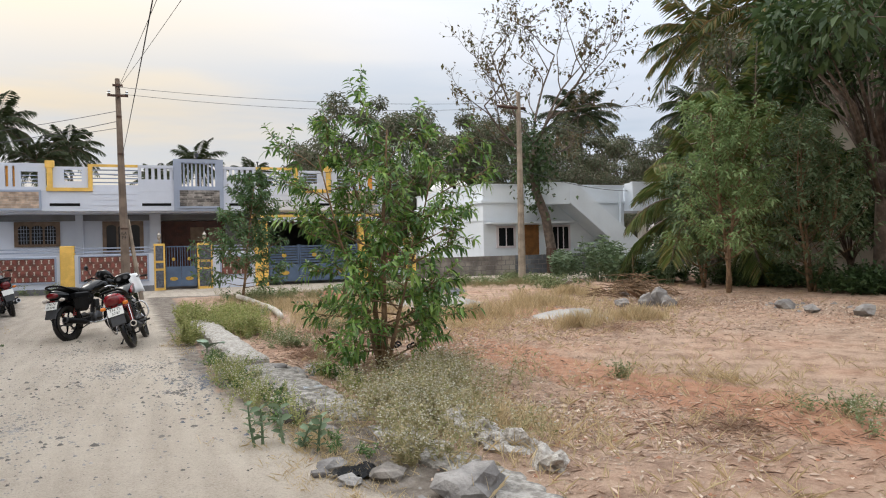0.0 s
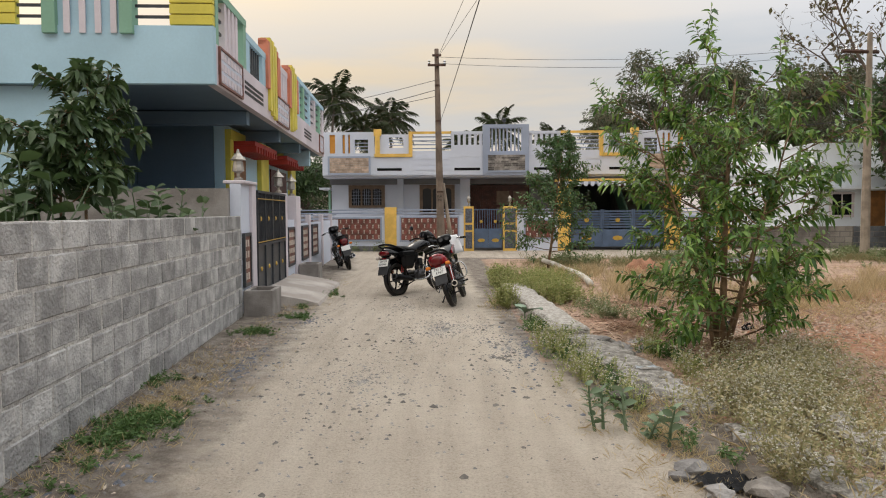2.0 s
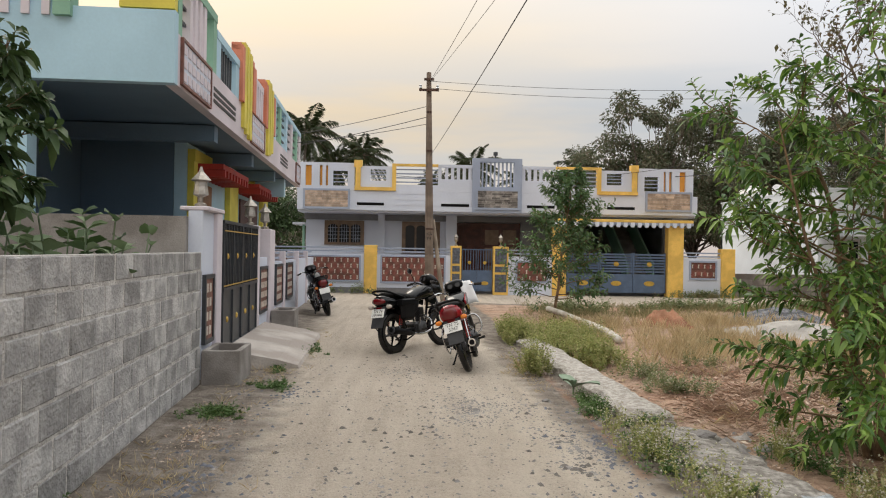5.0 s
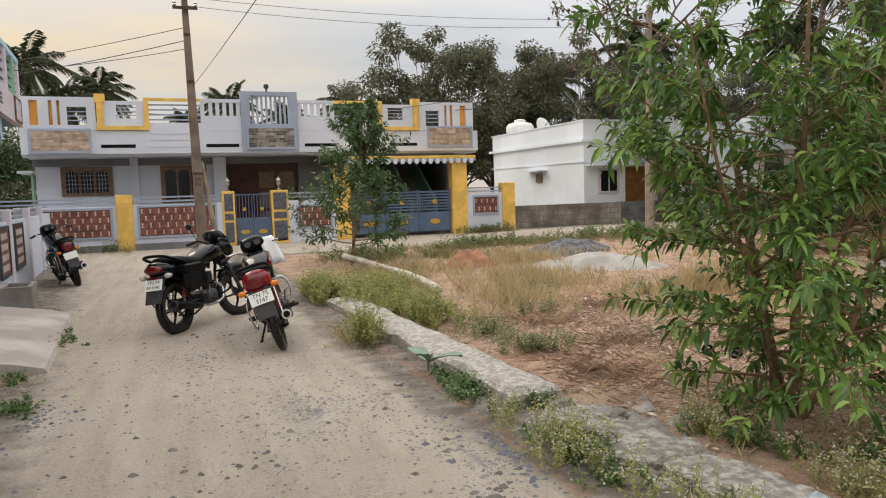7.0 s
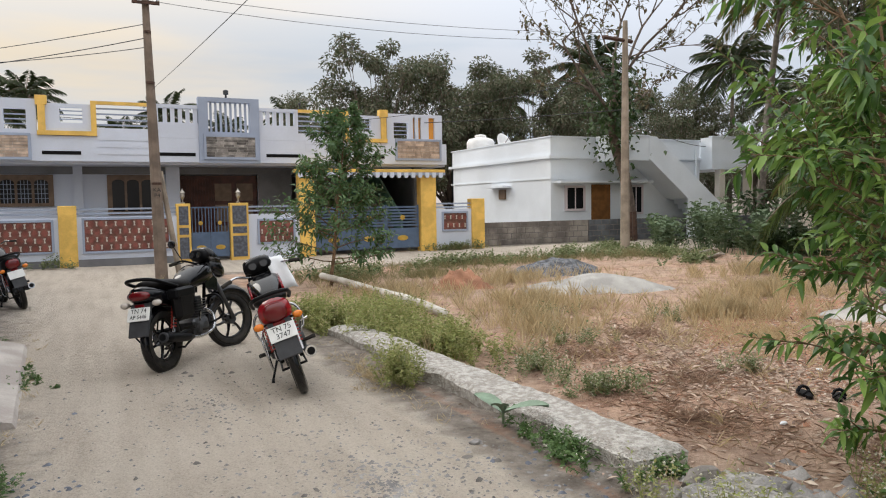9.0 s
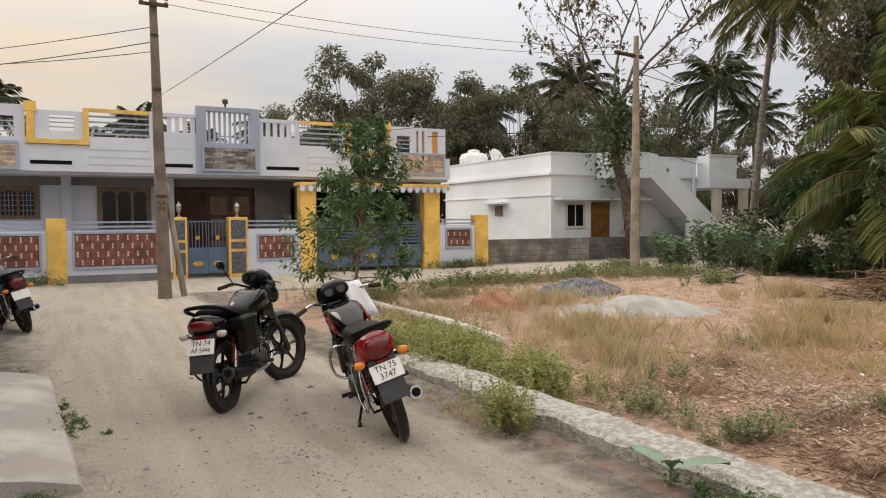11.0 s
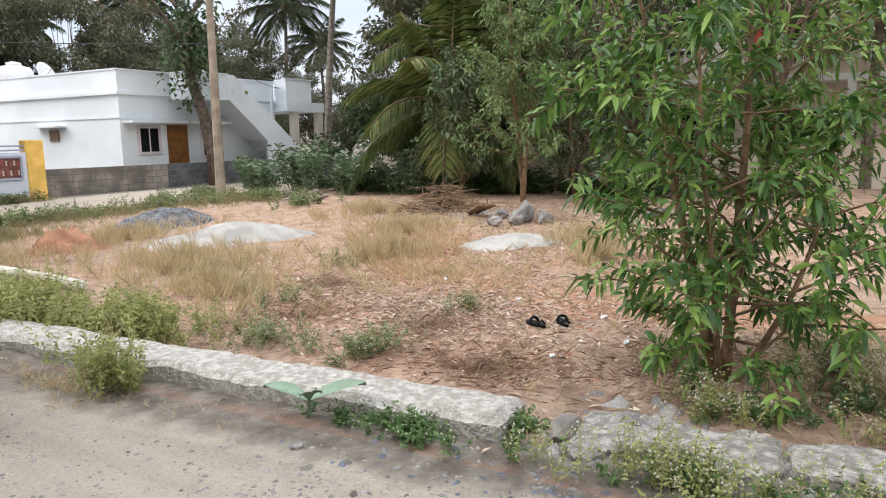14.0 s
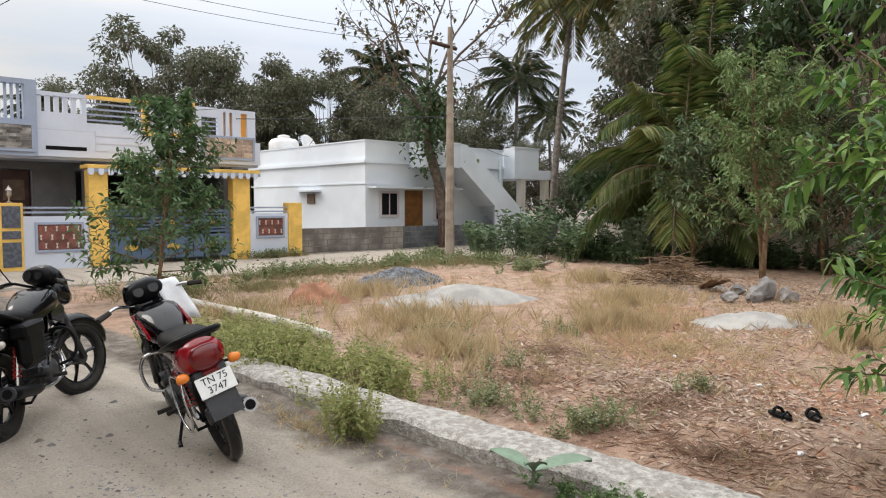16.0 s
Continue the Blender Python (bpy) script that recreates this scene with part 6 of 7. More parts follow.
weeds("undergrowth", "dark tangled undergrowth beneath trees", 78, 420, [(16.8, 22.0, 1.2, 3.0, 4), (17.4, 17.6, 1.2, 2.0, 4), (17.4, 14.0, 1.0, 1.8, 3), (18.5, 10.5, 1.4, 1.8, 2), (20.0, 20.0, 1.5, 4.0, 3)], 0.8, LEAF_DARK, 0, 0.16, 12, 0.4)
weeds("wall_weeds", "low green weeds at the foot of a block wall", 76, 430, [(-2.15, 6.6, 0.33, 0.65, 7), (-2.55, 8.0, 0.2, 0.3, 1), (-2.35, 10.6, 0.22, 0.25, 2), (-2.1, 5.0, 0.35, 0.5, 3), (-2.1, 11.9, 0.25, 0.25, 1), (-2.25, 14.6, 0.3, 0.8, 2), (-2.5, 16.4, 0.2, 0.5, 1), (-2.3, 13.0, 0.2, 0.35, 1)], 0.10, WEED_D, 0, 0.036, 9, 1.0)
grass("dry_grass", "dry straw-coloured grass on the waste plot", 81, 17000, [(4.6, 16.4, 1.5, 1.5, 5), (3.4, 14.6, 1.1, 1.2, 3), (6.4, 14.3, 1.5, 0.7, 4), (8.5, 15.4, 1.6, 0.7, 5), (6.0, 19.5, 2.4, 1.2, 4), (9.0, 12.3, 1.2, 0.6, 3), (3.2, 18.8, 1.2, 1.2, 3), (11.0, 18.0, 2.0, 1.0, 3), (7.2, 11.6, 0.8, 0.4, 2)], 0.40, STRAW, 0.008, 0.26, 14)
grass("sparse_grass", "sparse dry grass stalks over the plot", 82, 12000, [(5.5, 13.0, 4.2, 5.0, 5), (9.5, 16.0, 5.0, 5.5, 4), (3.0, 6.5, 1.6, 3.2, 4), (6.0, 7.0, 3.0, 4.0, 2), (4.0, 2.5, 2.0, 2.0, 1)], 0.22, STRAW, 0.007, 0.7, 5, clear_of_kerb)
grass("lane_grass", "green and yellow grass along the lane", 83, 14000, [(7.5, 23.6, 4.6, 1.1, 5), (12.4, 23.6, 2.4, 1.8, 4), (3.0, 22.0, 1.2, 1.6, 2), (9.5, 28.8, 1.3, 0.2, 1), (5.2, 21.8, 2.0, 0.9, 2)], 0.30, WEED_T, 0.007, 0.4, 8)
grass("road_grass", "thin dry grass at the road's edges", 84, 7000, [(-2.2, 7.0, 0.55, 3.4, 4), (-2.35, 13.5, 0.4, 3.2, 2), (1.5, 6.5, 0.5, 3.0, 4), (0.8, 13.4, 0.25, 1.4, 1)], 0.12, STRAW, 0.004, 0.8, 5)

grass("dry_stalks", "mat of flattened dry brown stalks on the plot", 85, 26000, [(3.1, 13.2, 0.9, 0.8, 3), (3.4, 11.9, 1.1, 0.8, 4), (2.5, 11.0, 0.6, 0.9, 4), (3.2, 9.8, 1.0, 0.6, 4), (4.4, 13.9, 1.0, 0.8, 3), (3.0, 8.3, 0.8, 0.7, 3), (4.6, 5.4, 1.8, 1.6, 4), (7.5, 11.0, 3.0, 2.5, 4), (11.5, 14.0, 2.0, 2.5, 3)], 0.17, STALK, 0.0035, 3.0, 4, clear_of_kerb)
# dead leaves and straw lying flat over the plot
rng = rg(91)
xy = scatter(rng, 75000, [(4.2, 12.0, 2.8, 3.6, 6), (8.0, 13.0, 4.5, 4.5, 5), (12.5, 15.0, 3.0, 4.0, 9), (13.0, 10.0, 3.0, 3.0, 4), (3.6, 6.5, 2.2, 3.6, 3)])
xy = np.array([q for q in xy if clear_of_kerb(*q)])
lp = on_ground(xy)
lp[:, 2] += 0.015
dd = np.concatenate([rng.normal(0, 1, (len(lp), 2)), rng.normal(0, 0.18, (len(lp), 1))], 1)
LL = rng.uniform(0.02, 0.09, len(lp))
tagged(leaf_part("leaf_litter", None, P=lp, D=dd, L=LL, W=LL * rng.uniform(0.08, 0.4, len(lp)), material=LITTER, rng=rng, droop=0.0, fold=0.25, cheap=True), "brown dead leaves and stalks strewn over soil", "leaf litter", kind="stuff")


rng = rg(92)
xy = scatter(rng, 5200, [(-2.15, 7.0, 0.45, 2.0, 4), (-2.3, 9.8, 0.4, 1.4, 2), (-2.2, 4.6, 0.5, 1.2, 2), (-2.3, 13.8, 0.3, 1.6, 1)])
lp = on_ground(xy)
lp[:, 2] += 0.008
dd = np.concatenate([rng.normal(0, 1, (len(lp), 2)), rng.normal(0, 0.15, (len(lp), 1))], 1)
LL = rng.uniform(0.012, 0.045, len(lp))
tagged(leaf_part("verge_litter", None, P=lp, D=dd, L=LL, W=LL * rng.uniform(0.2, 0.6, len(lp)), material=LITTER, rng=rng, droop=0.0, fold=0.25, cheap=True), "dead leaves and straw along the road's verges", "leaf litter", kind="stuff")


# loose stones on the road
def stones(name, label, seed, n, zones, lo, hi, material, keep=None):
    rng = rg(seed)
    c = scatter(rng, n, zones)
    if keep:
        c = np.array([q for q in c if keep(*q)])
    base = np.array([(1, 0, 0), (0.3, 0.95, 0.1), (-0.8, 0.6, 0), (-0.9, -0.5, 0.1), (0.2, -1, 0), (0.15, 0.1, 0.75), (-0.3, 0.2, 0.65)])
    fs = [(0, 1, 5), (1, 2, 6), (1, 6, 5), (2, 3, 6), (3, 4, 6), (4, 5, 6), (4, 0, 5)]
    V, F = [], []
    for i, (x, y) in enumerate(c):
        s = lo + (hi - lo) * rng.uniform() ** 7
        a = rng.uniform(0, 6.28)
        b = base * rng.uniform(0.7, 1.3, (7, 3)) * s * np.array([1, rng.uniform(0.5, 0.9), rng.uniform(0.5, 0.9)])
        r = np.array([[math.cos(a), -math.sin(a), 0], [math.sin(a), math.cos(a), 0], [0, 0, 1]])
        V.append(b @ r.T + np.array([x, y, ground_z(x, y) - 0.004]))
        F.append(np.array(fs) + 7 * i)
    ob = new(name, tri_data(name, np.concatenate(V), np.concatenate(F), material))
    return tagged(ob, label, "stones", kind="stuff")


on_road = lambda x, y: wall_x(y) + 0.1 < x < kerb_x(y) + 0.1
stones("road_stones", "small dark stone chips scattered on a dirt road", 95, 1800, [(-0.6, 10.0, 1.9, 1.6, 4), (-0.6, 7.0, 2.0, 3.0, 4), (-0.5, 14.0, 2.0, 4.0, 2), (0.6, 9.0, 0.6, 2.5, 3), (-1.0, 3.5, 2.0, 2.5, 2)], 0.005, 0.045, STONE_CHIP, on_road)
stones("road_grit", "fine pale grit on a dirt road", 96, 30000, [(0.0, 10.8, 1.0, 1.4, 3), (-0.7, 8.0, 2.0, 4.5, 4), (-0.6, 13.0, 2.0, 3.0, 2), (0.7, 9.5, 0.6, 2.5, 2)], 0.004, 0.024, ROCK, on_road)
stones("soil_clods", "crumbled clods of reddish soil on the plot", 99, 5200, [(4.0, 11.5, 2.2, 3.0, 5), (7.5, 12.5, 3.5, 3.5, 4), (3.4, 6.0, 1.8, 2.6, 3)], 0.006, 0.04, RED_EARTH)
stones("verge_chips", "dark grit and stone bits on the road's verge", 100, 5000, [(-2.0, 8.5, 0.5, 2.6, 4), (-1.9, 11.5, 0.5, 1.6, 2), (-2.0, 5.0, 0.5, 1.6, 2), (0.9, 9.5, 0.4, 2.2, 3)], 0.004, 0.035, STONE_DARK)
stones("kerb_rubble", "broken concrete bits on the ruined end of the kerb", 98, 1500, [(1.7, 8.9, 0.28, 0.9, 4), (1.55, 9.95, 0.25, 0.2, 2), (1.95, 7.4, 0.25, 0.5, 1)], 0.01, 0.075, KERB_OLD)
stones("plot_rubble", "broken stones and rubble at the plot's edge", 97, 1500, [(12.0, 15.6, 1.6, 1.4, 3), (13.0, 12.6, 1.4, 2.0, 2), (12.8, 18.0, 1.0, 1.6, 3), (1.9, 9.6, 0.4, 0.5, 2), (2.0, 4.6, 0.6, 0.7, 2), (1.6, 8.0, 0.3, 1.4, 2)], 0.015, 0.11, ROCK)


# ---- motorcycles ----
def loft(sections, n=14, power=2.4):
    """A closed body through sections (x, z, half width, half height)."""
    m = Mesh()
    vs, fs = [], []
    for x, cz, w, h in sections:
        for k in range(n):
            t = 2 * math.pi * k / n
            c, s = math.cos(t), math.sin(t)
            vs.append((x, w * math.copysign(abs(c) ** (2 / power), c), cz + h * math.copysign(abs(s) ** (2 / power), s)))
    for i in range(len(sections) - 1):
        for k in range(n):
            fs.append((i * n + k, i * n + (k + 1) % n, (i + 1) * n + (k + 1) % n, (i + 1) * n + k))
    fs.append(tuple(range(n)))
    fs.append(tuple((len(sections) - 1) * n + k for k in range(n)))
    return m.add(vs, fs)


def moved(mesh, m):
    mesh.v = [tuple(m @ Vector(p)) for p in mesh.v]
    return mesh


def ring(r, z=0.0, n=28):
    return [(r * math.cos(2 * math.pi * k / n), 0, r * math.sin(2 * math.pi * k / n) + z) for k in range(n)]


def text_mesh(name, body, size, m, parent, material):
    cu = bpy.data.curves.new(name, "FONT")
    cu.body, cu.size, cu.align_x, cu.align_y, cu.extrude = body, size, "CENTER", "CENTER", 0.0008
    tmp = bpy.data.objects.new(name, cu)
    scene.collection.objects.link(tmp)
    me = bpy.data.meshes.new_from_object(tmp.evaluated_get(bpy.context.evaluated_depsgraph_get()))
    bpy.data.objects.remove(tmp)
    me.materials.clear()
    me.materials.append(material)
    ob = new(name, me)
    ob.parent = parent
    ob.matrix_basis = m
    return ob


def wheel(bike, name, x, r, steer, tyre_r, disc=False):
    m = pose(x, 0, 0.30, 0, 0, steer)
    w = part(name, moved(Mesh().tube(ring(r - tyre_r * 0.3), tyre_r * 0.9, 8, True), m), BLACK_GLOSS, bike, smooth=True)
    part("tyre", moved(Mesh().tube(ring(r - tyre_r), tyre_r, 10, True), m), RUBBER, w, smooth=True)
    part("rim", moved(Mesh().tube(ring(r - tyre_r * 2.1), 0.016, 6, True), m), BLACK_GLOSS, w, smooth=True)
    part("hub", Mesh().lathe([(0.055, -0.06), (0.06, -0.05), (0.06, 0.05), (0.055, 0.06)], 14, m @ pose(0, 0, 0, 90, 0, 0)), ALLOY, w)
    for k in range(6):
        a = k * math.pi / 3 + 0.2
        part("spoke", moved(Mesh().tube([(0.05 * math.cos(a), 0, 0.05 * math.sin(a)), (0.13 * math.cos(a + 0.08), 0, 0.13 * math.sin(a + 0.08)), ((r - 0.09) * math.cos(a), 0, (r - 0.09) * math.sin(a))], [0.022, 0.014, 0.016], 6), m), BLACK_GLOSS, w)
    return w


def motorcycle(label, m, paint, cowl, steer, plate_lines, bag, cover, silver_stripe, lean):
    b = thing("motorcycle", label, "motorcycle", m @ pose(0, 0, 0, -lean, 0, 0), "motorcycles parked on the road")
    wheel(b, "rear_wheel", 0.0, 0.305, 0, 0.048)
    sm = pose(1.02, 0, 0, 0, 0, steer) @ pose(-1.02, 0, 0)
    fw = wheel(b, "front_wheel", 1.25, 0.305, 0, 0.042)
    fw.matrix_basis = sm
    # frame, engine and exhaust
    part("frame", Mesh().tube([(0.98, 0, 0.82), (0.85, 0, 0.40), (0.55, 0, 0.24), (0.38, 0, 0.30)], 0.02, 7).tube([(0.98, 0, 0.86), (0.6, 0, 0.72), (0.1, 0, 0.74)], 0.02, 7), BLACKM, b, smooth=True)
    for s in (-1, 1):
        part("swingarm", Mesh().tube([(0.0, 0.085 * s, 0.30), (0.42, 0.1 * s, 0.34)], 0.019, 7), BLACKM, b)
        sp = part("shock_absorber", Mesh().tube([(0.02, 0.115 * s, 0.32), (0.14, 0.115 * s, 0.70)], 0.014, 7), CHROME, b)
        co = [(0.04 + 0.09 * k / 60, 0.115 * s + 0.03 * math.cos(k * 0.9), 0.40 + 0.26 * k / 60 + 0.03 * math.sin(k * 0.9) * 0.3) for k in range(61)]
        part("spring", Mesh().tube(co, 0.007, 5), RED_P if paint is BLACK_GLOSS else CHROME, sp)
        part("foot_peg", Mesh().tube([(0.5, 0.1 * s, 0.30), (0.5, 0.27 * s, 0.31)], [0.012, 0.017], 7), RUBBER, b)
        part("rear_foot_peg", Mesh().tube([(0.24, 0.11 * s, 0.36), (0.22, 0.25 * s, 0.37)], [0.012, 0.018], 7), RUBBER, b)
    en = part("engine", Mesh().box(0.44, -0.12, 0.24, 0.74, 0.12, 0.42, 0.03), ALLOY, b)
    part("crankcase_cover", Mesh().lathe([(0.11, 0), (0.1, 0.04), (0.05, 0.06)], 14, pose(0.55, -0.12, 0.33, 90, 0, 0)), ALLOY, en)
    part("crankcase_cover", Mesh().lathe([(0.11, 0), (0.1, 0.04), (0.05, 0.06)], 14, pose(0.55, 0.12, 0.33, -90, 0, 0)), ALLOY, en)
    for k in range(7):
        part("cooling_fin", Mesh().box(0.62 - 0.0 * k, -0.085, 0.43 + 0.028 * k, 0.79, 0.085, 0.437 + 0.028 * k), ALLOY, en)
    part("cylinder", Mesh().box(0.65, -0.055, 0.42, 0.76, 0.055, 0.64, 0.01), ALLOY, en)
    ex = part("exhaust", Mesh().tube(bent([(0.76, -0.05, 0.5), (0.86, -0.1, 0.42), (0.78, -0.14, 0.28), (0.5, -0.155, 0.24), (0.22, -0.155, 0.27)]), 0.018, 8), CHROME, b, smooth=True)
    part("silencer", Mesh().tube([(0.3, -0.155, 0.26), (0.2, -0.16, 0.275), (-0.12, -0.165, 0.33), (-0.24, -0.165, 0.35)], [0.025, 0.042, 0.05, 0.048], 12), BLACKM if bag else GREY_PLASTIC, ex, smooth=True)
    part("tail_pipe", Mesh().tube([(-0.225, -0.165, 0.347), (-0.25, -0.165, 0.352)], [0.052, 0.05], 12), GREY_PLASTIC if bag else CHROME, ex)
    part("tail_pipe_hole", Mesh().tube([(-0.249, -0.165, 0.352), (-0.254, -0.165, 0.353)], 0.034, 12), BLACKM, ex)
    part("chain_cover", Mesh().box(0.02, 0.095, 0.30, 0.42, 0.125, 0.38, 0.015), BLACKM, b)
    # bodywork
    tank = part("fuel_tank", loft([(0.42, 0.79, 0.06, 0.04), (0.48, 0.80, 0.10, 0.075), (0.60, 0.83, 0.14, 0.10), (0.76, 0.865, 0.165, 0.12), (0.90, 0.875, 0.155, 0.105), (1.0, 0.865, 0.10, 0.075), (1.04, 0.86, 0.05, 0.04)], 18, 2.9), paint, b, smooth=True)
    part("fuel_cap", Mesh().lathe([(0.035, 0), (0.035, 0.012), (0.02, 0.016)], 12, pose(0.78, 0, 0.965)), CHROME, tank)
    if silver_stripe:
        for s in (-1, 1):
            part("decal", loft([(0.52, 0.83, 0.012, 0.03), (0.70, 0.88, 0.012, 0.045), (0.86, 0.915, 0.012, 0.03), (0.93, 0.92, 0.008, 0.012)], 8).add([], []), RED_GLOSS, tank, "red decal").matrix_basis = pose(0, 0.146 * s, 0)
    part("seat", loft([(-0.17, 0.86, 0.09, 0.03), (-0.06, 0.85, 0.135, 0.055), (0.15, 0.825, 0.15, 0.065), (0.3, 0.805, 0.14, 0.065), (0.45, 0.79, 0.115, 0.06), (0.56, 0.80, 0.09, 0.05)], 14), LEATHER, b, smooth=True)
    for s in (-1, 1):
        part("side_panel", Mesh().prism([(0.1, 0.62), (0.42, 0.56), (0.5, 0.72), (0.12, 0.76)], 0.09 * s - 0.012, 0.09 * s + 0.012), BLACK_GLOSS, b)
    tail = part("tail_cowl", loft([(-0.285, 0.775, 0.08, 0.055), (-0.235, 0.77, 0.132, 0.085 if bag else 0.108), (-0.08, 0.735, 0.145, 0.105 if bag else 0.128), (0.12, 0.69, 0.13, 0.10), (0.28, 0.66, 0.10, 0.08)], 16), cowl, b, smooth=True)
    lw, lh = (0.108, 0.044) if bag else (0.098, 0.078)
    part("tail_lamp", loft([(-0.315, 0.768, lw * 0.6, lh * 0.55), (-0.298, 0.77, lw, lh), (-0.22, 0.77, lw, lh)], 16, 2.6), RED_LENS, tail, "dark red tail lamp", smooth=True)
    part("reflector", Mesh().box(-0.292, -0.05, 0.655, -0.276, 0.05, 0.69, 0.006), RED_LENS, tail)
    part("grab_rail", Mesh().tube(bent([(0.14, 0.16, 0.80), (-0.08, 0.165, 0.86), (-0.24, 0.13, 0.91), (-0.28, 0.0, 0.925), (-0.24, -0.13, 0.91), (-0.08, -0.165, 0.86), (0.14, -0.16, 0.80)]), 0.018, 8), BLACKM, b, smooth=True)
    mud = part("rear_mudguard", Mesh().prism([(-0.22, 0.70), (-0.27, 0.69), (-0.385, 0.40), (-0.365, 0.39), (-0.24, 0.64), (-0.1, 0.68)], -0.098, 0.098), GREY_PLASTIC, b)
    pm = pose(-0.318, 0, 0.60, 0, 0, -90) @ pose(0, 0, 0, 67, 0, 0)
    pl = part("number_plate", moved(Mesh().box(-0.115, -0.065, 0.0, 0.115, 0.065, 0.006, 0.004), pm), PLATE, mud, "white number plate with black lettering")
    for i, line in enumerate(plate_lines):
        text_mesh("lettering", line, 0.062 if len(line) < 6 else 0.05, pm @ pose(0, 0.03 - 0.058 * i, 0.0075), pl, INK)
    for s in (-1, 1):
        ind = part("indicator", moved(loft([(-0.04, 0, 0.03, 0.02), (-0.02, 0, 0.042, 0.03), (0.03, 0, 0.03, 0.024), (0.045, 0, 0.015, 0.012)], 10), pose(-0.25, 0.165 * s, 0.69, 0, 0, 0)), AMBER if not bag else CLEAR_LENS, b, smooth=True)
        part("stalk", Mesh().tube([(-0.22, 0.07 * s, 0.685), (-0.235, 0.14 * s, 0.68)], 0.009, 6), BLACKM, ind)
    part("side_stand", Mesh().tube([(0.45, 0.12, 0.25), (0.38, 0.22, 0.09)], 0.011, 7).tube([(0.38, 0.22, 0.09), (0.33, 0.23, 0.075)], 0.016, 7), BLACKM, b)
    part("centre_stand", Mesh().tube([(0.40, 0.1, 0.24), (0.2, 0.11, 0.18), (0.2, -0.11, 0.18), (0.40, -0.1, 0.24)], 0.012, 7), BLACKM, b)
    part("kick_starter", Mesh().tube([(0.5, -0.13, 0.33), (0.46, -0.19, 0.5), (0.46, -0.26, 0.51)], 0.011, 6), CHROME, b)
    for sg in (-1, 1):
        part("leg_guard", Mesh().tube(bent([(0.86, 0.05 * sg, 0.62), (0.88, 0.17 * sg, 0.62), (0.88, 0.23 * sg, 0.52), (0.85, 0.21 * sg, 0.38), (0.8, 0.06 * sg, 0.32)]), 0.013, 8), CHROME if not bag else BLACKM, b, smooth=True)
    part("saree_guard", Mesh().tube(bent([(-0.06, 0.15, 0.62), (-0.16, 0.18, 0.54), (-0.16, 0.18, 0.38), (0.02, 0.18, 0.26), (0.2, 0.18, 0.34), (0.22, 0.16, 0.58)], 5, True), 0.009, 7, True), CHROME if not bag else BLACKM, b, smooth=True)
    part("under_seat_cover", loft([(0.02, 0.68, 0.08, 0.07), (0.2, 0.66, 0.105, 0.12), (0.42, 0.64, 0.11, 0.14), (0.56, 0.68, 0.10, 0.12), (0.62, 0.74, 0.08, 0.08)], 12), BLACKM, b, smooth=True)
    for sg in (-1, 1):
        part("tank_shroud", Mesh().prism([(0.74, 0.72), (0.98, 0.66), (1.02, 0.78), (0.9, 0.86), (0.74, 0.82)], 0.12 * sg - 0.012, 0.12 * sg + 0.012), cowl if bag else BLACK_GLOSS, b)
    # steering
    st = part("fork", Mesh().tube([(1.25, 0.085, 0.30), (1.0, 0.085, 0.95)], [0.026, 0.018], 9).tube([(1.25, -0.085, 0.30), (1.0, -0.085, 0.95)], [0.026, 0.018], 9), ALLOY, b, smooth=True)
    st.matrix_basis = sm
    part("front_mudguard", moved(Mesh().tube(ring(0.335)[1:12], [0.03, 0.055, 0.062, 0.064, 0.064, 0.064, 0.064, 0.062, 0.06, 0.055, 0.03], 8), pose(1.25, 0, 0.30)), BLACK_GLOSS, st, smooth=True)
    hb = [(0.86, 0.36, 1.0), (0.92, 0.24, 1.03), (1.0, 0.1, 0.98), (1.0, -0.1, 0.98), (0.92, -0.24, 1.03), (0.86, -0.36, 1.0)]
    part("handlebar", Mesh().tube(bent(hb), 0.012, 8), CHROME if not bag else BLACKM, st, smooth=True)
    for s in (-1, 1):
        part("grip", Mesh().tube([(0.895, 0.29 * s, 1.017), (0.855, 0.385 * s, 0.997)], 0.019, 8), RUBBER, st)
        part("lever", Mesh().tube([(0.95, 0.22 * s, 1.03), (0.98, 0.3 * s, 1.01), (0.94, 0.39 * s, 1.0)], 0.007, 6), ALLOY, st)
        if bag and s > 0:
            part("mirror_stalk", Mesh().tube([(0.92, 0.23 * s, 1.03), (0.92, 0.3 * s, 1.12), (0.9, 0.33 * s, 1.2)], 0.006, 6), BLACKM, st)
            part("mirror", moved(loft([(-0.02, 0, 0.05, 0.035), (-0.01, 0, 0.065, 0.048), (0.02, 0, 0.04, 0.03)], 12), pose(0.9, 0.35 * s, 1.23)), BLACK_GLOSS, st, smooth=True)
    part("headlamp_cowl", loft([(0.98, 0.93, 0.11, 0.08), (1.06, 0.93, 0.135, 0.115), (1.16, 0.89, 0.12, 0.11), (1.22, 0.86, 0.08, 0.075)], 14), BLACK_GLOSS, st, smooth=True)
    part("headlamp", loft([(1.2, 0.865, 0.085, 0.075), (1.235, 0.855, 0.06, 0.05)], 12), CLEAR_LENS, st, smooth=True)
    part("visor", loft([(0.985, 1.08, 0.10, 0.05), (1.02, 1.07, 0.14, 0.085), (1.08, 1.03, 0.14, 0.09), (1.17, 0.96, 0.105, 0.06), (1.21, 0.93, 0.06, 0.03)], 14, 3.2), BLACK_GLOSS, st, smooth=True)
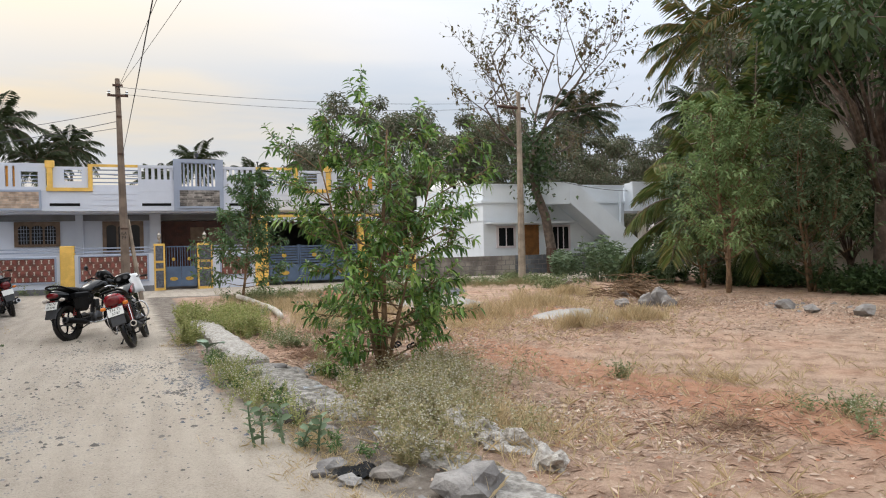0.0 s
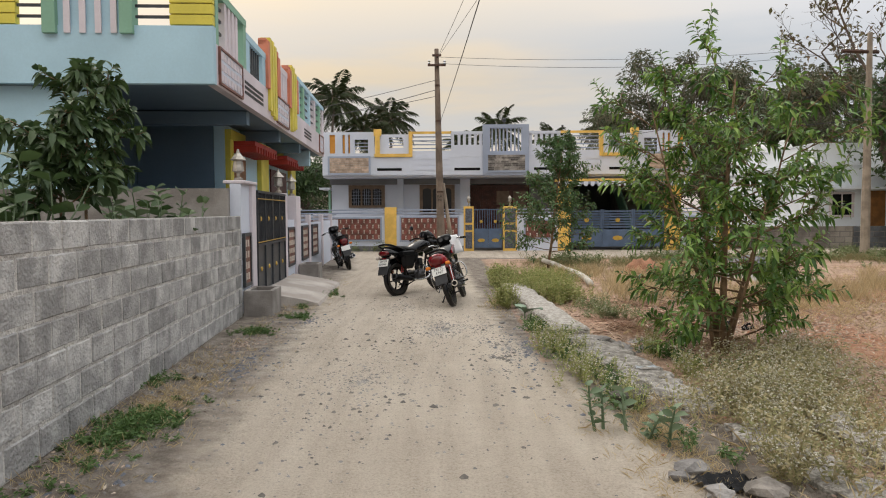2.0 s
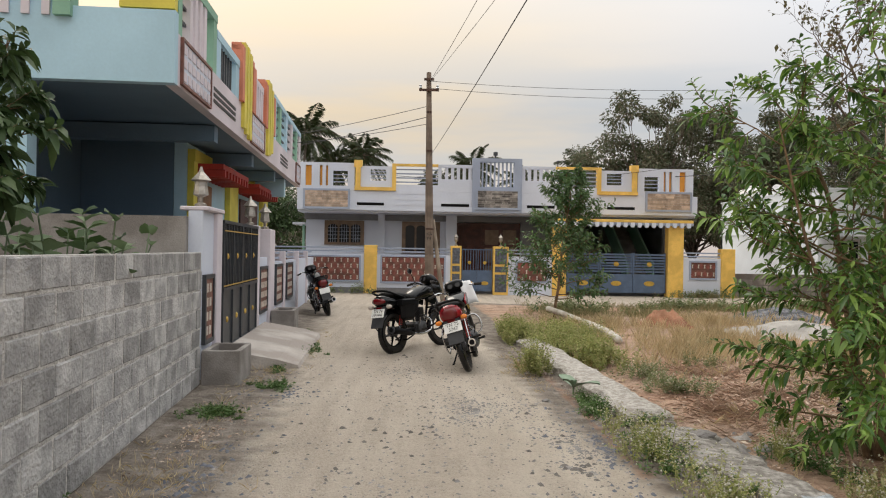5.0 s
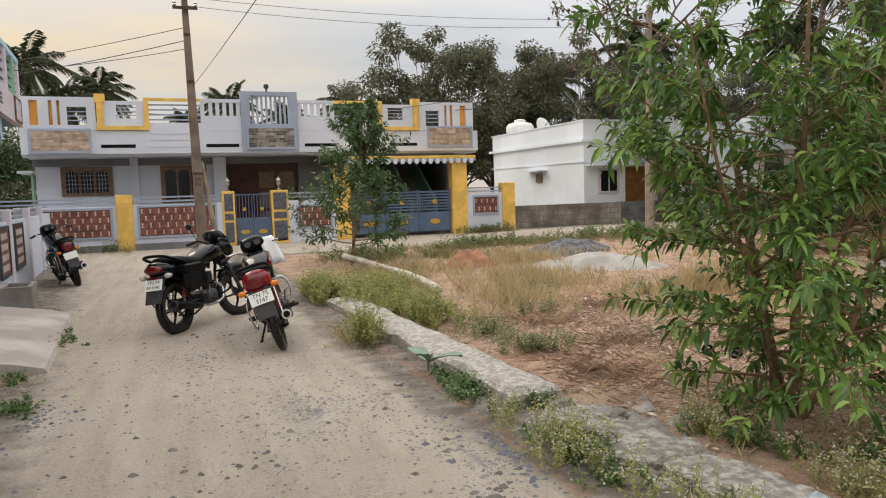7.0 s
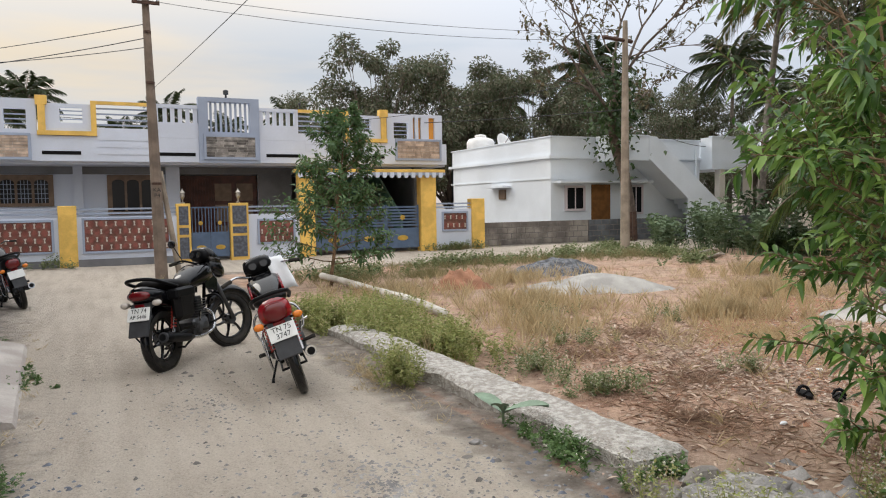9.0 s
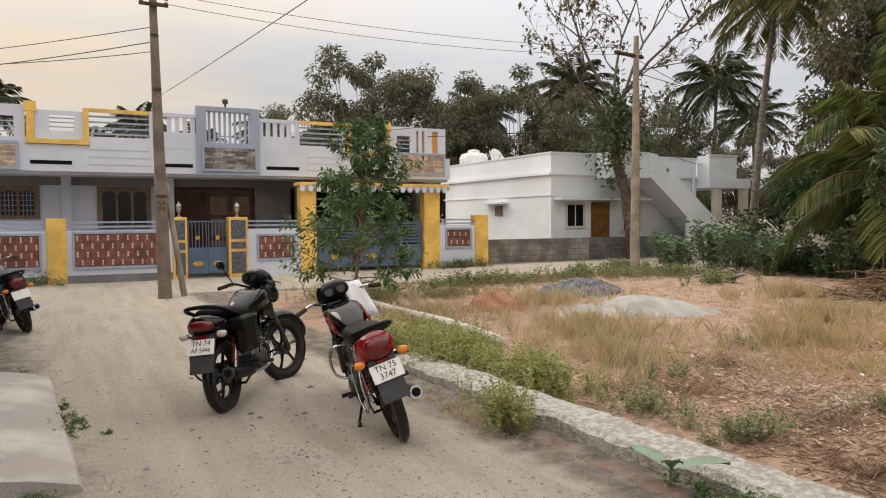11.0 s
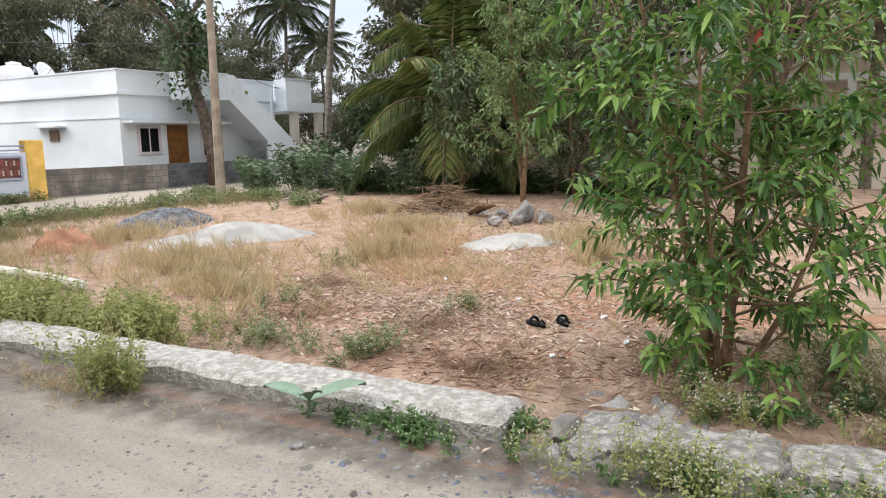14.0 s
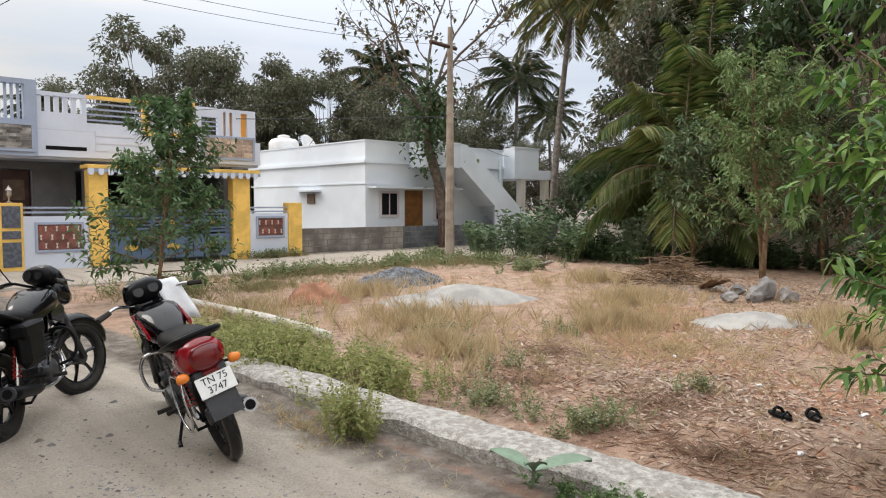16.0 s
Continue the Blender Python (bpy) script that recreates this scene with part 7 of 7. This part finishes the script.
    inst = part("instrument_panel", loft([(0.93, 1.07, 0.115, 0.055), (0.955, 1.07, 0.135, 0.075), (1.02, 1.05, 0.13, 0.07)], 14), BLACKM, st, smooth=True)
    for s in (-1, 1):
        part("dial", Mesh().lathe([(0.038, 0), (0.038, 0.008), (0.033, 0.01)], 14, pose(0.93, 0.055 * s, 1.075, 0, -72, 0)), DIAL, inst)
    if bag:
        for s in (-1, 1):
            bg2 = part("saddle_bag", Mesh().box(-0.02, 0.13 * s - 0.055 + 0.06 * s, 0.46, 0.30, 0.13 * s + 0.055 + 0.06 * s, 0.74, 0.05), LEATHER, b, "black saddle bag")
            part("flap", Mesh().box(-0.03, 0.13 * s - 0.06 + 0.06 * s, 0.68, 0.31, 0.13 * s + 0.065 + 0.06 * s, 0.785, 0.02), BLACKM, bg2)
    if cover:
        cs = part("cover_sheet", Mesh(), CLOTH_W, st, "crumpled white sheet over the handlebar")
        rngc = random.Random(4)
        vs, fs = [], []
        for i in range(9):
            for k in range(8):
                u, v = i / 8, k / 7
                x = 1.06 - 0.24 * u + 0.02 * math.sin(5 * v)
                y = -0.06 - 0.17 * v - 0.05 * u
                z = 1.115 - 0.07 * abs(v - 0.3) - 0.55 * max(0, u - 0.35) ** 1.25 + 0.016 * math.sin(9 * u + 6 * v) + rngc.uniform(-0.006, 0.006)
                vs.append((x, y, z))
        for i in range(8):
            for k in range(7):
                fs.append((i * 8 + k, i * 8 + k + 1, (i + 1) * 8 + k + 1, (i + 1) * 8 + k))
        cm = Mesh().add(vs, fs)
        cs.data = cm.data("cover_sheet", CLOTH_W, True)
        so = cs.modifiers.new("thick", "SOLIDIFY")
        so.thickness = 0.004
    return b


motorcycle("black motorcycle with saddle bags parked on its stand", pose(-0.91, 14.57, 0.0, 0, 0, 55), BLACK_GLOSS, BLACK_GLOSS, -24, ("TN 74", "AP 5446"), True, False, False, 7)
motorcycle("red and black motorcycle with a white sheet on its handlebar", pose(0.10, 13.17, 0.0, 0, 0, 81), BLACK_GLOSS, RED_GLOSS, 4, ("TN 75", "3747"), False, True, True, 18)
motorcycle("black motorcycle parked by a compound wall", pose(-2.66, 20.5, 0.0, 0, 0, 108), BLACK_GLOSS, BLACKM, 8, (), False, False, False, 14)

# ---- poles and wires ----
p1 = thing("utility_pole", "tapered concrete electricity pole with iron brackets", "utility pole", pose(-0.3, 24.2, 0))
part("shaft", Mesh().tube([(0, 0, -0.3), (-0.06, 0.02, 3.2), (-0.12, 0.04, 6.55)], [0.145, 0.11, 0.07], 8), POLE, p1)
part("stub", Mesh().tube([(0.42, 0.12, -0.2), (0.06, 0.1, 2.4)], [0.07, 0.055], 7), POLE_PALE, p1, "leaning pale prop post")
for z, w in ((6.0, 0.28), (6.3, 0.14)):
    part("cross_arm", Mesh().box(-0.11 - w, -0.12, z, -0.11 + w, -0.06, z + 0.06), RUST, p1)
for s in (-1, 1):
    part("insulator", Mesh().lathe([(0.03, 6.06), (0.045, 6.09), (0.03, 6.12), (0.045, 6.15), (0.02, 6.18)], 8, pose(-0.11 + 0.24 * s, -0.09, 0)), CHROME, p1)
for z in (2.1, 4.3, 5.4):
    part("strap", Mesh().lathe([(0.15 - 0.013 * z, z), (0.15 - 0.013 * z, z + 0.05)], 8, pose(-0.018 * z, 0, 0)), RUST, p1)
for i, (z, body) in enumerate(((1.98, "KA"), (1.86, "P4"))):
    text_mesh("lettering", body, 0.12, pose(-0.04, -0.155, z, 90, 0, 0), p1, INK)
p2 = thing("utility_pole", "pale concrete electricity pole with an iron cross-arm", "utility pole", pose(13.31, 24.93, 0.05))
part("shaft", Mesh().tube([(0, 0, -0.3), (0, 0, 5.2), (0, 0, 7.05)], [0.155, 0.10, 0.075], 8), POLE_PALE, p2)
part("cross_arm", Mesh().tube([(-0.95, -0.15, 6.45), (0.3, 0.05, 6.45)], 0.06, 6), RUST, p2)
for f in (-0.8, -0.45, 0.2):
    part("insulator", Mesh().lathe([(0.03, 6.48), (0.05, 6.52), (0.03, 6.56), (0.04, 6.6), (0.015, 6.64)], 8, pose(f, f * 0.16, 0)), CHROME, p2)


def wire(a, b, sag, r=0.006, n=20):
    pts = [Vector(a).lerp(Vector(b), i / n) - Vector((0, 0, sag * 4 * (i / n) * (1 - i / n))) for i in range(n + 1)]
    return tagged(part("cable", Mesh().tube(pts, r, 4), WIRE), "thin overhead electric cable", "cable", "overhead cables")


for x1, zz in ((6.1, 6.9), (4.2, 6.8)):
    wire((-0.4, 24.15, 6.25), (x1, -18, zz), 0.5)
wire((-0.36, 24.15, 4.17), (1.7, -18, 3.6), 0.35)
wire((-0.4, 24.2, 6.3), (12.5, 24.6, 6.6), 0.22)
wire((-0.35, 24.2, 6.1), (13.3, 24.9, 6.55), 0.3)
wire((-0.4, 24.2, 5.6), (-22, 44, 6.6), 0.7, 0.009)
wire((-0.4, 24.2, 5.3), (-16, 33, 4.9), 0.6, 0.010)
wire((-0.4, 24.2, 5.1), (-9, 27, 4.7), 0.25, 0.008)
wire((13.3, 24.9, 6.4), (40, 36, 6.4), 0.6, 0.012)
wire((13.3, 24.9, 6.0), (45, 30, 6.2), 0.7, 0.012)
wire((13.3, 24.9, 5.6), (5.2, 30.5, 4.3), 0.25, 0.008)
wire((13.3, 24.9, 4.4), (-4, 42, 5.6), 0.5, 0.012)
wire((13.3, 24.9, 4.2), (22.8, 30.9, 3.9), 0.2, 0.012)


# ---- kerb, heaps, rocks and odds and ends ----
def rough_slab(name, label, cat, m, length, width, height, seed, material, chip=0.03, n=46, k=9):
    off = Vector((seed * 3.1, seed * 1.7, 0))
    vs, fs = [], []
    for i in range(n + 1):
        for j in range(k + 1):
            u, v = i / n, j / k
            x, y = (u - 0.5) * length, (v - 0.5) * width
            e = min(v, 1 - v, u * length / width, (1 - u) * length / width)
            y += 0.05 * noise.noise(Vector((x * 1.7, v * 0.5, 0)) + off) + chip * noise.noise(Vector((x * 6, v, 2)) + off)
            z = height * (1 - (0.35 if e < 0.01 else (0.06 if e < 0.13 else 0))) + 0.022 * noise.noise(Vector((x * 2.2, y * 2.2, 5)) + off) + 0.012 * noise.noise(Vector((x * 9, y * 9, 1)) + off)
            vs.append((x, y, z))
    for i in range(n):
        for j in range(k):
            a = i * (k + 1) + j
            fs.append((a, a + 1, a + k + 2, a + k + 1))
    edge = [i * (k + 1) for i in range(n + 1)] + [n * (k + 1) + j for j in range(1, k + 1)] + [i * (k + 1) + k for i in range(n - 1, -1, -1)] + [j for j in range(k - 1, 0, -1)]
    b0 = len(vs)
    for e in edge:
        x, y, z = vs[e]
        vs.append((x * 0.995, y * 0.94, -0.15))
    for i in range(len(edge)):
        j = (i + 1) % len(edge)
        fs.append((edge[i], edge[j], b0 + j, b0 + i))
    ob = part(name, Mesh().add(vs, fs), material)
    ob.matrix_basis = m
    return tagged(ob, label, cat)


rough_slab("concrete_kerb", "long weathered concrete kerb slab with chipped edges", "kerb", pose(1.38, 12.95, 0.0, 0, 0, 93.0), 5.3, 0.41, 0.125, 1, KERB, 0.045, 90)
for kx, ky, kr, kl, kw, kh, sd in ((1.68, 9.45, 96, 1.0, 0.50, 0.07, 2), (1.78, 8.45, 99, 0.95, 0.44, 0.075, 4), (1.94, 7.45, 97, 0.9, 0.40, 0.06, 5), (2.25, 5.5, 99, 2.2, 0.36, 0.05, 3)):
    rough_slab("concrete_kerb", "broken lower concrete kerb slab half buried in soil", "kerb", pose(kx, ky, -0.01, 2, -1, kr), kl, kw, kh, sd, KERB_OLD, 0.13, 40, 14)


def heap(name, label, cat, x, y, rx, ry, h, rot, seed, material, fine=0.02):
    vs, fs = [], []
    R, S = 14, 30
    off = Vector((seed * 5.3, seed * 2.2, 0))
    for i in range(R + 1):
        r = i / R
        for k in range(S):
            t = 2 * math.pi * k / S
            q = 1 + 0.22 * noise.noise(Vector((math.cos(t) * 1.2, math.sin(t) * 1.2, 0)) + off)
            px, py = rx * r * q * math.cos(t), ry * r * q * math.sin(t)
            z = h * (math.cos(min(1, r) * math.pi) * 0.5 + 0.5) * (1 + 0.35 * noise.noise(Vector((px * 1.6, py * 1.6, 3)) + off)) + fine * noise.noise(Vector((px * 8, py * 8, 1)) + off) - 0.12 * r ** 4
            vs.append((px, py, z))
    for i in range(R):
        for k in range(S):
            fs.append((i * S + k, i * S + (k + 1) % S, (i + 1) * S + (k + 1) % S, (i + 1) * S + k))
    ob = part(name, Mesh().add(vs, fs), material, smooth=True)
    ob.matrix_basis = pose(x, y, -0.01, 0, 0, rot)
    return tagged(ob, label, cat)


heap("gravel_mound", "low heap of blue-grey gravel", "heap", 8.0, 20.9, 1.95, 1.1, 0.27, 20, 1, GRAVEL, 0.06)
heap("sand_mound", "low pale heap of quarry dust", "heap", 6.8, 17.7, 1.8, 0.95, 0.27, -25, 2, SAND)
heap("sand_mound", "low pale heap of quarry dust", "heap", 8.1, 13.2, 1.1, 0.6, 0.16, -40, 3, SAND)
heap("earth_mound", "small heap of red earth", "heap", 4.75, 19.3, 0.75, 0.6, 0.33, 0, 4, RED_EARTH, 0.16)


def rock(x, y, r, seed, material, label, z=0.0):
    ob = part("rock", Mesh().blob((0, 0, r[2] * 0.6), r, seed, 0.35, 2), material)
    ob.matrix_basis = pose(x, y, z)
    return tagged(ob, label, "rock", "rocks at the plot's edge")


for i, (x, y, r) in enumerate(((10.6, 14.2, (0.30, 0.24, 0.24)), (10.9, 13.8, (0.24, 0.2, 0.2)), (10.2, 14.5, (0.22, 0.2, 0.14)), (11.4, 14.9, (0.2, 0.22, 0.13)), (11.0, 14.2, (0.26, 0.2, 0.36)), (12.4, 12.0, (0.3, 0.25, 0.2)), (12.6, 10.4, (0.3, 0.2, 0.18)), (13.2, 10.2, (0.24, 0.2, 0.15)), (12.2, 11.2, (0.2, 0.2, 0.12)), (12.0, 16.8, (0.22, 0.16, 0.1)))):
    rock(x, y, tuple(q * 0.68 for q in r), i + 1, ROCK, "rough grey broken rock lying on soil")
rock(13.3, 9.4, (0.34, 0.24, 0.17), 31, ROCK_Y, "pale ochre lump of rock on soil")
for i, (x, y, s) in enumerate(((1.55, 10.0, 0.10), (1.35, 9.85, 0.08), (1.75, 9.75, 0.09), (1.45, 7.2, 0.12), (1.46, 5.78, 0.07), (1.36, 5.66, 0.05), (1.74, 5.42, 0.09), (1.5, 5.4, 0.06), (1.7, 4.3, 0.14), (1.5, 4.8, 0.10), (2.1, 4.9, 0.16), (1.9, 3.9, 0.12), (-2.2, 8.1, 0.05), (0.75, 11.2, 0.035))):
    rock(x, y, (s * 1.3, s, s * 0.7), 50 + i, ROCK if i % 3 else STONE_CHIP, "small broken stone beside the kerb")
for i, (x, y, rot, ln) in enumerate(((11.25, 15.45, 40, 1.1), (11.45, 15.35, 48, 1.0), (11.6, 15.6, 36, 1.0), (12.6, 20.6, 70, 0.8), (13.3, 22.3, 55, 0.7), (12.9, 21.6, 120, 0.9), (14.0, 21.8, 30, 0.9))):
    ob = part("plank", box(-ln / 2, -0.07, 0, ln / 2, 0.07, 0.04, 0.008), BARK if i < 3 else KERB)
    ob.matrix_basis = pose(x, y, 0.12, 10, 14, rot)
    tagged(ob, "weathered plank lying in brushwood", "plank", "planks and slabs at the plot's edge")
rngp = rg(101)
bw = Mesh()
for i in range(280):
    a, r = rngp.uniform(0, 6.28), rngp.uniform(0, 1.0)
    p = Vector((r * math.cos(a) * 1.3, r * math.sin(a), 0.02 + 0.6 * (1 - r) * rngp.uniform()))
    d = Vector((rngp.normal(), rngp.normal(), rngp.normal() * 0.25)).normalized() * rngp.uniform(0.3, 0.8)
    bw.tube([p, p + d * 0.5 + Vector((0, 0, 0.03)), p + d], [0.012, 0.009, 0.004], 4)
bwo = part("brushwood", bw, BARK)
bwo.matrix_basis = pose(12.2, 16.75, 0)
tagged(bwo, "heap of dry brown brushwood and palm stalks", "brushwood", kind="stuff")
pipe = part("plastic_pipe", Mesh().tube([(2.55, 21.3, 0.16), (2.7, 20.4, 0.13), (2.85, 19.2, 0.08), (2.92, 17.8, 0.08), (2.9, 16.9, 0.07), (2.84, 16.1, 0.05)], 0.065, 12), PVC, smooth=True)
tagged(pipe, "long dusty white plastic pipe lying on the ground", "pipe")
for i, (x, y, rot) in enumerate(((3.70, 11.05, 60), (3.86, 10.86, 35))):
    s = thing("slipper", "worn black sandal lying on dry soil", "slipper", pose(x, y, ground_z(x, y) + 0.01, 0, 0, rot), "pair of sandals")
    out = [(0.13 * math.cos(t) * (1 if math.cos(t) > 0 else 1.0), 0.045 * math.sin(t) * (1.1 if math.cos(t) > 0 else 0.85)) for t in [k * math.pi / 8 for k in range(16)]]
    vs = [(a, c, z) for z in (0, 0.022) for a, c in out]
    fs = [tuple(range(16)), tuple(range(16, 32))] + [(k, (k + 1) % 16, 16 + (k + 1) % 16, 16 + k) for k in range(16)]
    part("sole", Mesh().add(vs, fs), LEATHER, s)
    part("strap", Mesh().tube([(0.02, -0.05, 0.02), (0.03, -0.03, 0.055), (0.04, 0.0, 0.065), (0.03, 0.03, 0.055), (0.02, 0.05, 0.02)], 0.014, 6), BLACKM, s)
    part("strap", Mesh().tube([(-0.07, -0.045, 0.02), (-0.08, 0.0, 0.06), (-0.07, 0.045, 0.02)], 0.01, 6), BLACKM, s)
# teak-like seedling with two broad leaves by the kerb
sd = thing("seedling", "seedling with broad pale green leaves beside the kerb", "seedling", pose(1.06, 11.38, 0.05))
part("stem", Mesh().tube([(0, 0, 0), (0, 0, 0.08)], 0.01, 6), LEAF_PALE, sd)
vs, fs = [], []
for az, ln in ((110, 0.27), (-50, 0.33), (200, 0.13), (260, 0.12)):
    a = radians(az)
    k0 = len(vs)
    for i in range(7):
        u = i / 6
        wdt = 0.11 * ln / 0.4 * math.sin(math.pi * min(1, u * 0.92 + 0.06)) ** 0.8
        for s in (-1, 0, 1):
            vs.append((math.cos(a) * u * ln - math.sin(a) * s * wdt, math.sin(a) * u * ln + math.cos(a) * s * wdt, 0.07 + 0.20 * u - 0.12 * u * u + 0.02 * abs(s)))
    for i in range(6):
        for j in range(2):
            q = k0 + i * 3 + j
            fs.append((q, q + 1, q + 4, q + 3))
part("foliage", Mesh().add(vs, fs), mat("broad_seedling_leaf", (0.21, 0.29, 0.20), 0.6, 0.1, 12, 0.2, 60), sd, smooth=True)
tagged(part("paper_scrap", Mesh().add([(0, 0, 0.02), (0.09, 0.01, 0.035), (0.2, 0.03, 0.02), (0.19, 0.10, 0.03), (0.1, 0.09, 0.015), (0.01, 0.08, 0.03)], [(0, 1, 4, 5), (1, 2, 3, 4)]), FOIL), "crumpled pale paper scrap on soil", "scrap").matrix_basis = pose(1.75, 8.15, 0.06)
for i, (x, y) in enumerate(((4.2, 10.6), (4.6, 11.6), (3.5, 10.2), (5.2, 12.8), (2.9, 10.6))):
    ob = part("litter_scrap", Mesh().blob((0, 0, 0.015), (0.04, 0.025, 0.015), 70 + i, 0.4, 1), CLOTH_W)
    ob.matrix_basis = pose(x, y, ground_z(x, y))
    tagged(ob, "small crumpled white scrap on dry soil", "scrap", "paper scraps")

# ---- pale house behind the trees ----
HD = thing("house", "two-storey cream house half hidden by trees", "house")
part_each("wall", Mesh().box(25.0, 5.0, 0.0, 25.3, 24.0, 7.2).box(25.3, 23.7, 0, 34, 24.0, 7.2).box(25.3, 5.0, 0, 34, 5.3, 7.2), CREAM_WALL, HD)
part("roof", box(24.6, 4.8, 7.2, 34, 24.2, 7.4), CREAM_WALL, HD)
part("balcony_slab", box(23.6, 5.0, 3.2, 24.99, 16.0, 3.4), WHITE_B, HD)
part("balcony_parapet", box(23.6, 5.0, 3.4, 23.72, 16.0, 3.75), CREAM_WALL, HD)
for i in range(40):
    part("baluster", box(23.64, 5.1 + i * 0.27, 3.75, 23.68, 5.14 + i * 0.27, 4.4), WHITE_B, HD)
part("handrail", box(23.6, 5.0, 4.4, 23.72, 16.0, 4.46), WHITE_B, HD)
for y in (5.2, 8.8, 12.4, 15.8):
    part("column", box(23.6, y - 0.12, 0, 23.84, y + 0.12, 3.2), WHITE_B, HD)
    part("column", box(23.6, y - 0.12, 4.46, 23.84, y + 0.12, 7.2), WHITE_B, HD)
for y in (6.2, 9.6, 13.4, 18.5, 21.5):
    for z in (1.0, 4.3):
        wi = part("window", box(24.94, y, z, 24.998, y + 1.3, z + 1.4), WOOD_FRAME, HD, "dark framed window")
        part("pane", box(24.93, y + 0.08, z + 0.08, 24.942, y + 0.61, z + 1.32), GLASS_DARK, wi)
        part("pane", box(24.93, y + 0.69, z + 0.08, 24.942, y + 1.22, z + 1.32), GLASS_DARK, wi)
part("red_pilaster", box(24.9, 11.5, 3.4, 24.996, 11.8, 7.2), RED_P, HD)
part("yellow_sign", box(24.9, 8.2, 5.9, 24.98, 8.8, 6.2), YELLOW, HD)
tagged(part("boundary_wall", box(22.4, 4.0, -0.1, 22.55, 26.0, 1.25), CREAM_WALL), "low cream boundary wall behind trees", "wall")

# ---- rubble in the weeds at the start of the walk ----
for i, (x, y, r) in enumerate(((2.66, 6.4, (0.14, 0.10, 0.10)), (2.72, 6.05, (0.13, 0.17, 0.09)), (2.74, 5.6, (0.11, 0.17, 0.09)), (2.77, 5.15, (0.14, 0.10, 0.09)), (2.58, 5.8, (0.08, 0.07, 0.06)))):
    ob = part("concrete_lump", Mesh().blob((0, 0, r[2] * 0.4), r, 80 + i, 0.55, 3), KERB)
    ob.matrix_basis = pose(x, y, 0, 0, 0, 25 * i)
    tagged(ob, "pale broken concrete lump among dry weeds", "rubble", "broken concrete beside the road")
# crumpled black surface stands in for charred dark lumps
tp = Mesh()
N = 15
tp.add([((i / N - 0.5) * 0.30, (k / N - 0.5) * 0.24, 0.035 + 0.045 * noise.noise(Vector((i * 0.42, k * 0.42, 4))) + 0.015 * noise.noise(Vector((i * 0.9, k * 0.9, 9)))) for i in range(N + 1) for k in range(N + 1)],
       [(i * (N + 1) + k, (i + 1) * (N + 1) + k, (i + 1) * (N + 1) + k + 1, i * (N + 1) + k + 1) for i in range(N) for k in range(N)])
dark_lumps = part("black_lumps", tp, BLACKM, smooth=True)
dark_lumps.matrix_basis = pose(1.58, 5.55, 0, 0, 0, 20)
tagged(dark_lumps, "crumpled black surface standing in for dark lumps among stones", "plastic sheet")
broad_plant((1.28, 6.45, 0.0), 90, 5, 0.36, 0.10, LEAF_PALE, "small grey-green milkweed plant at the road's edge")
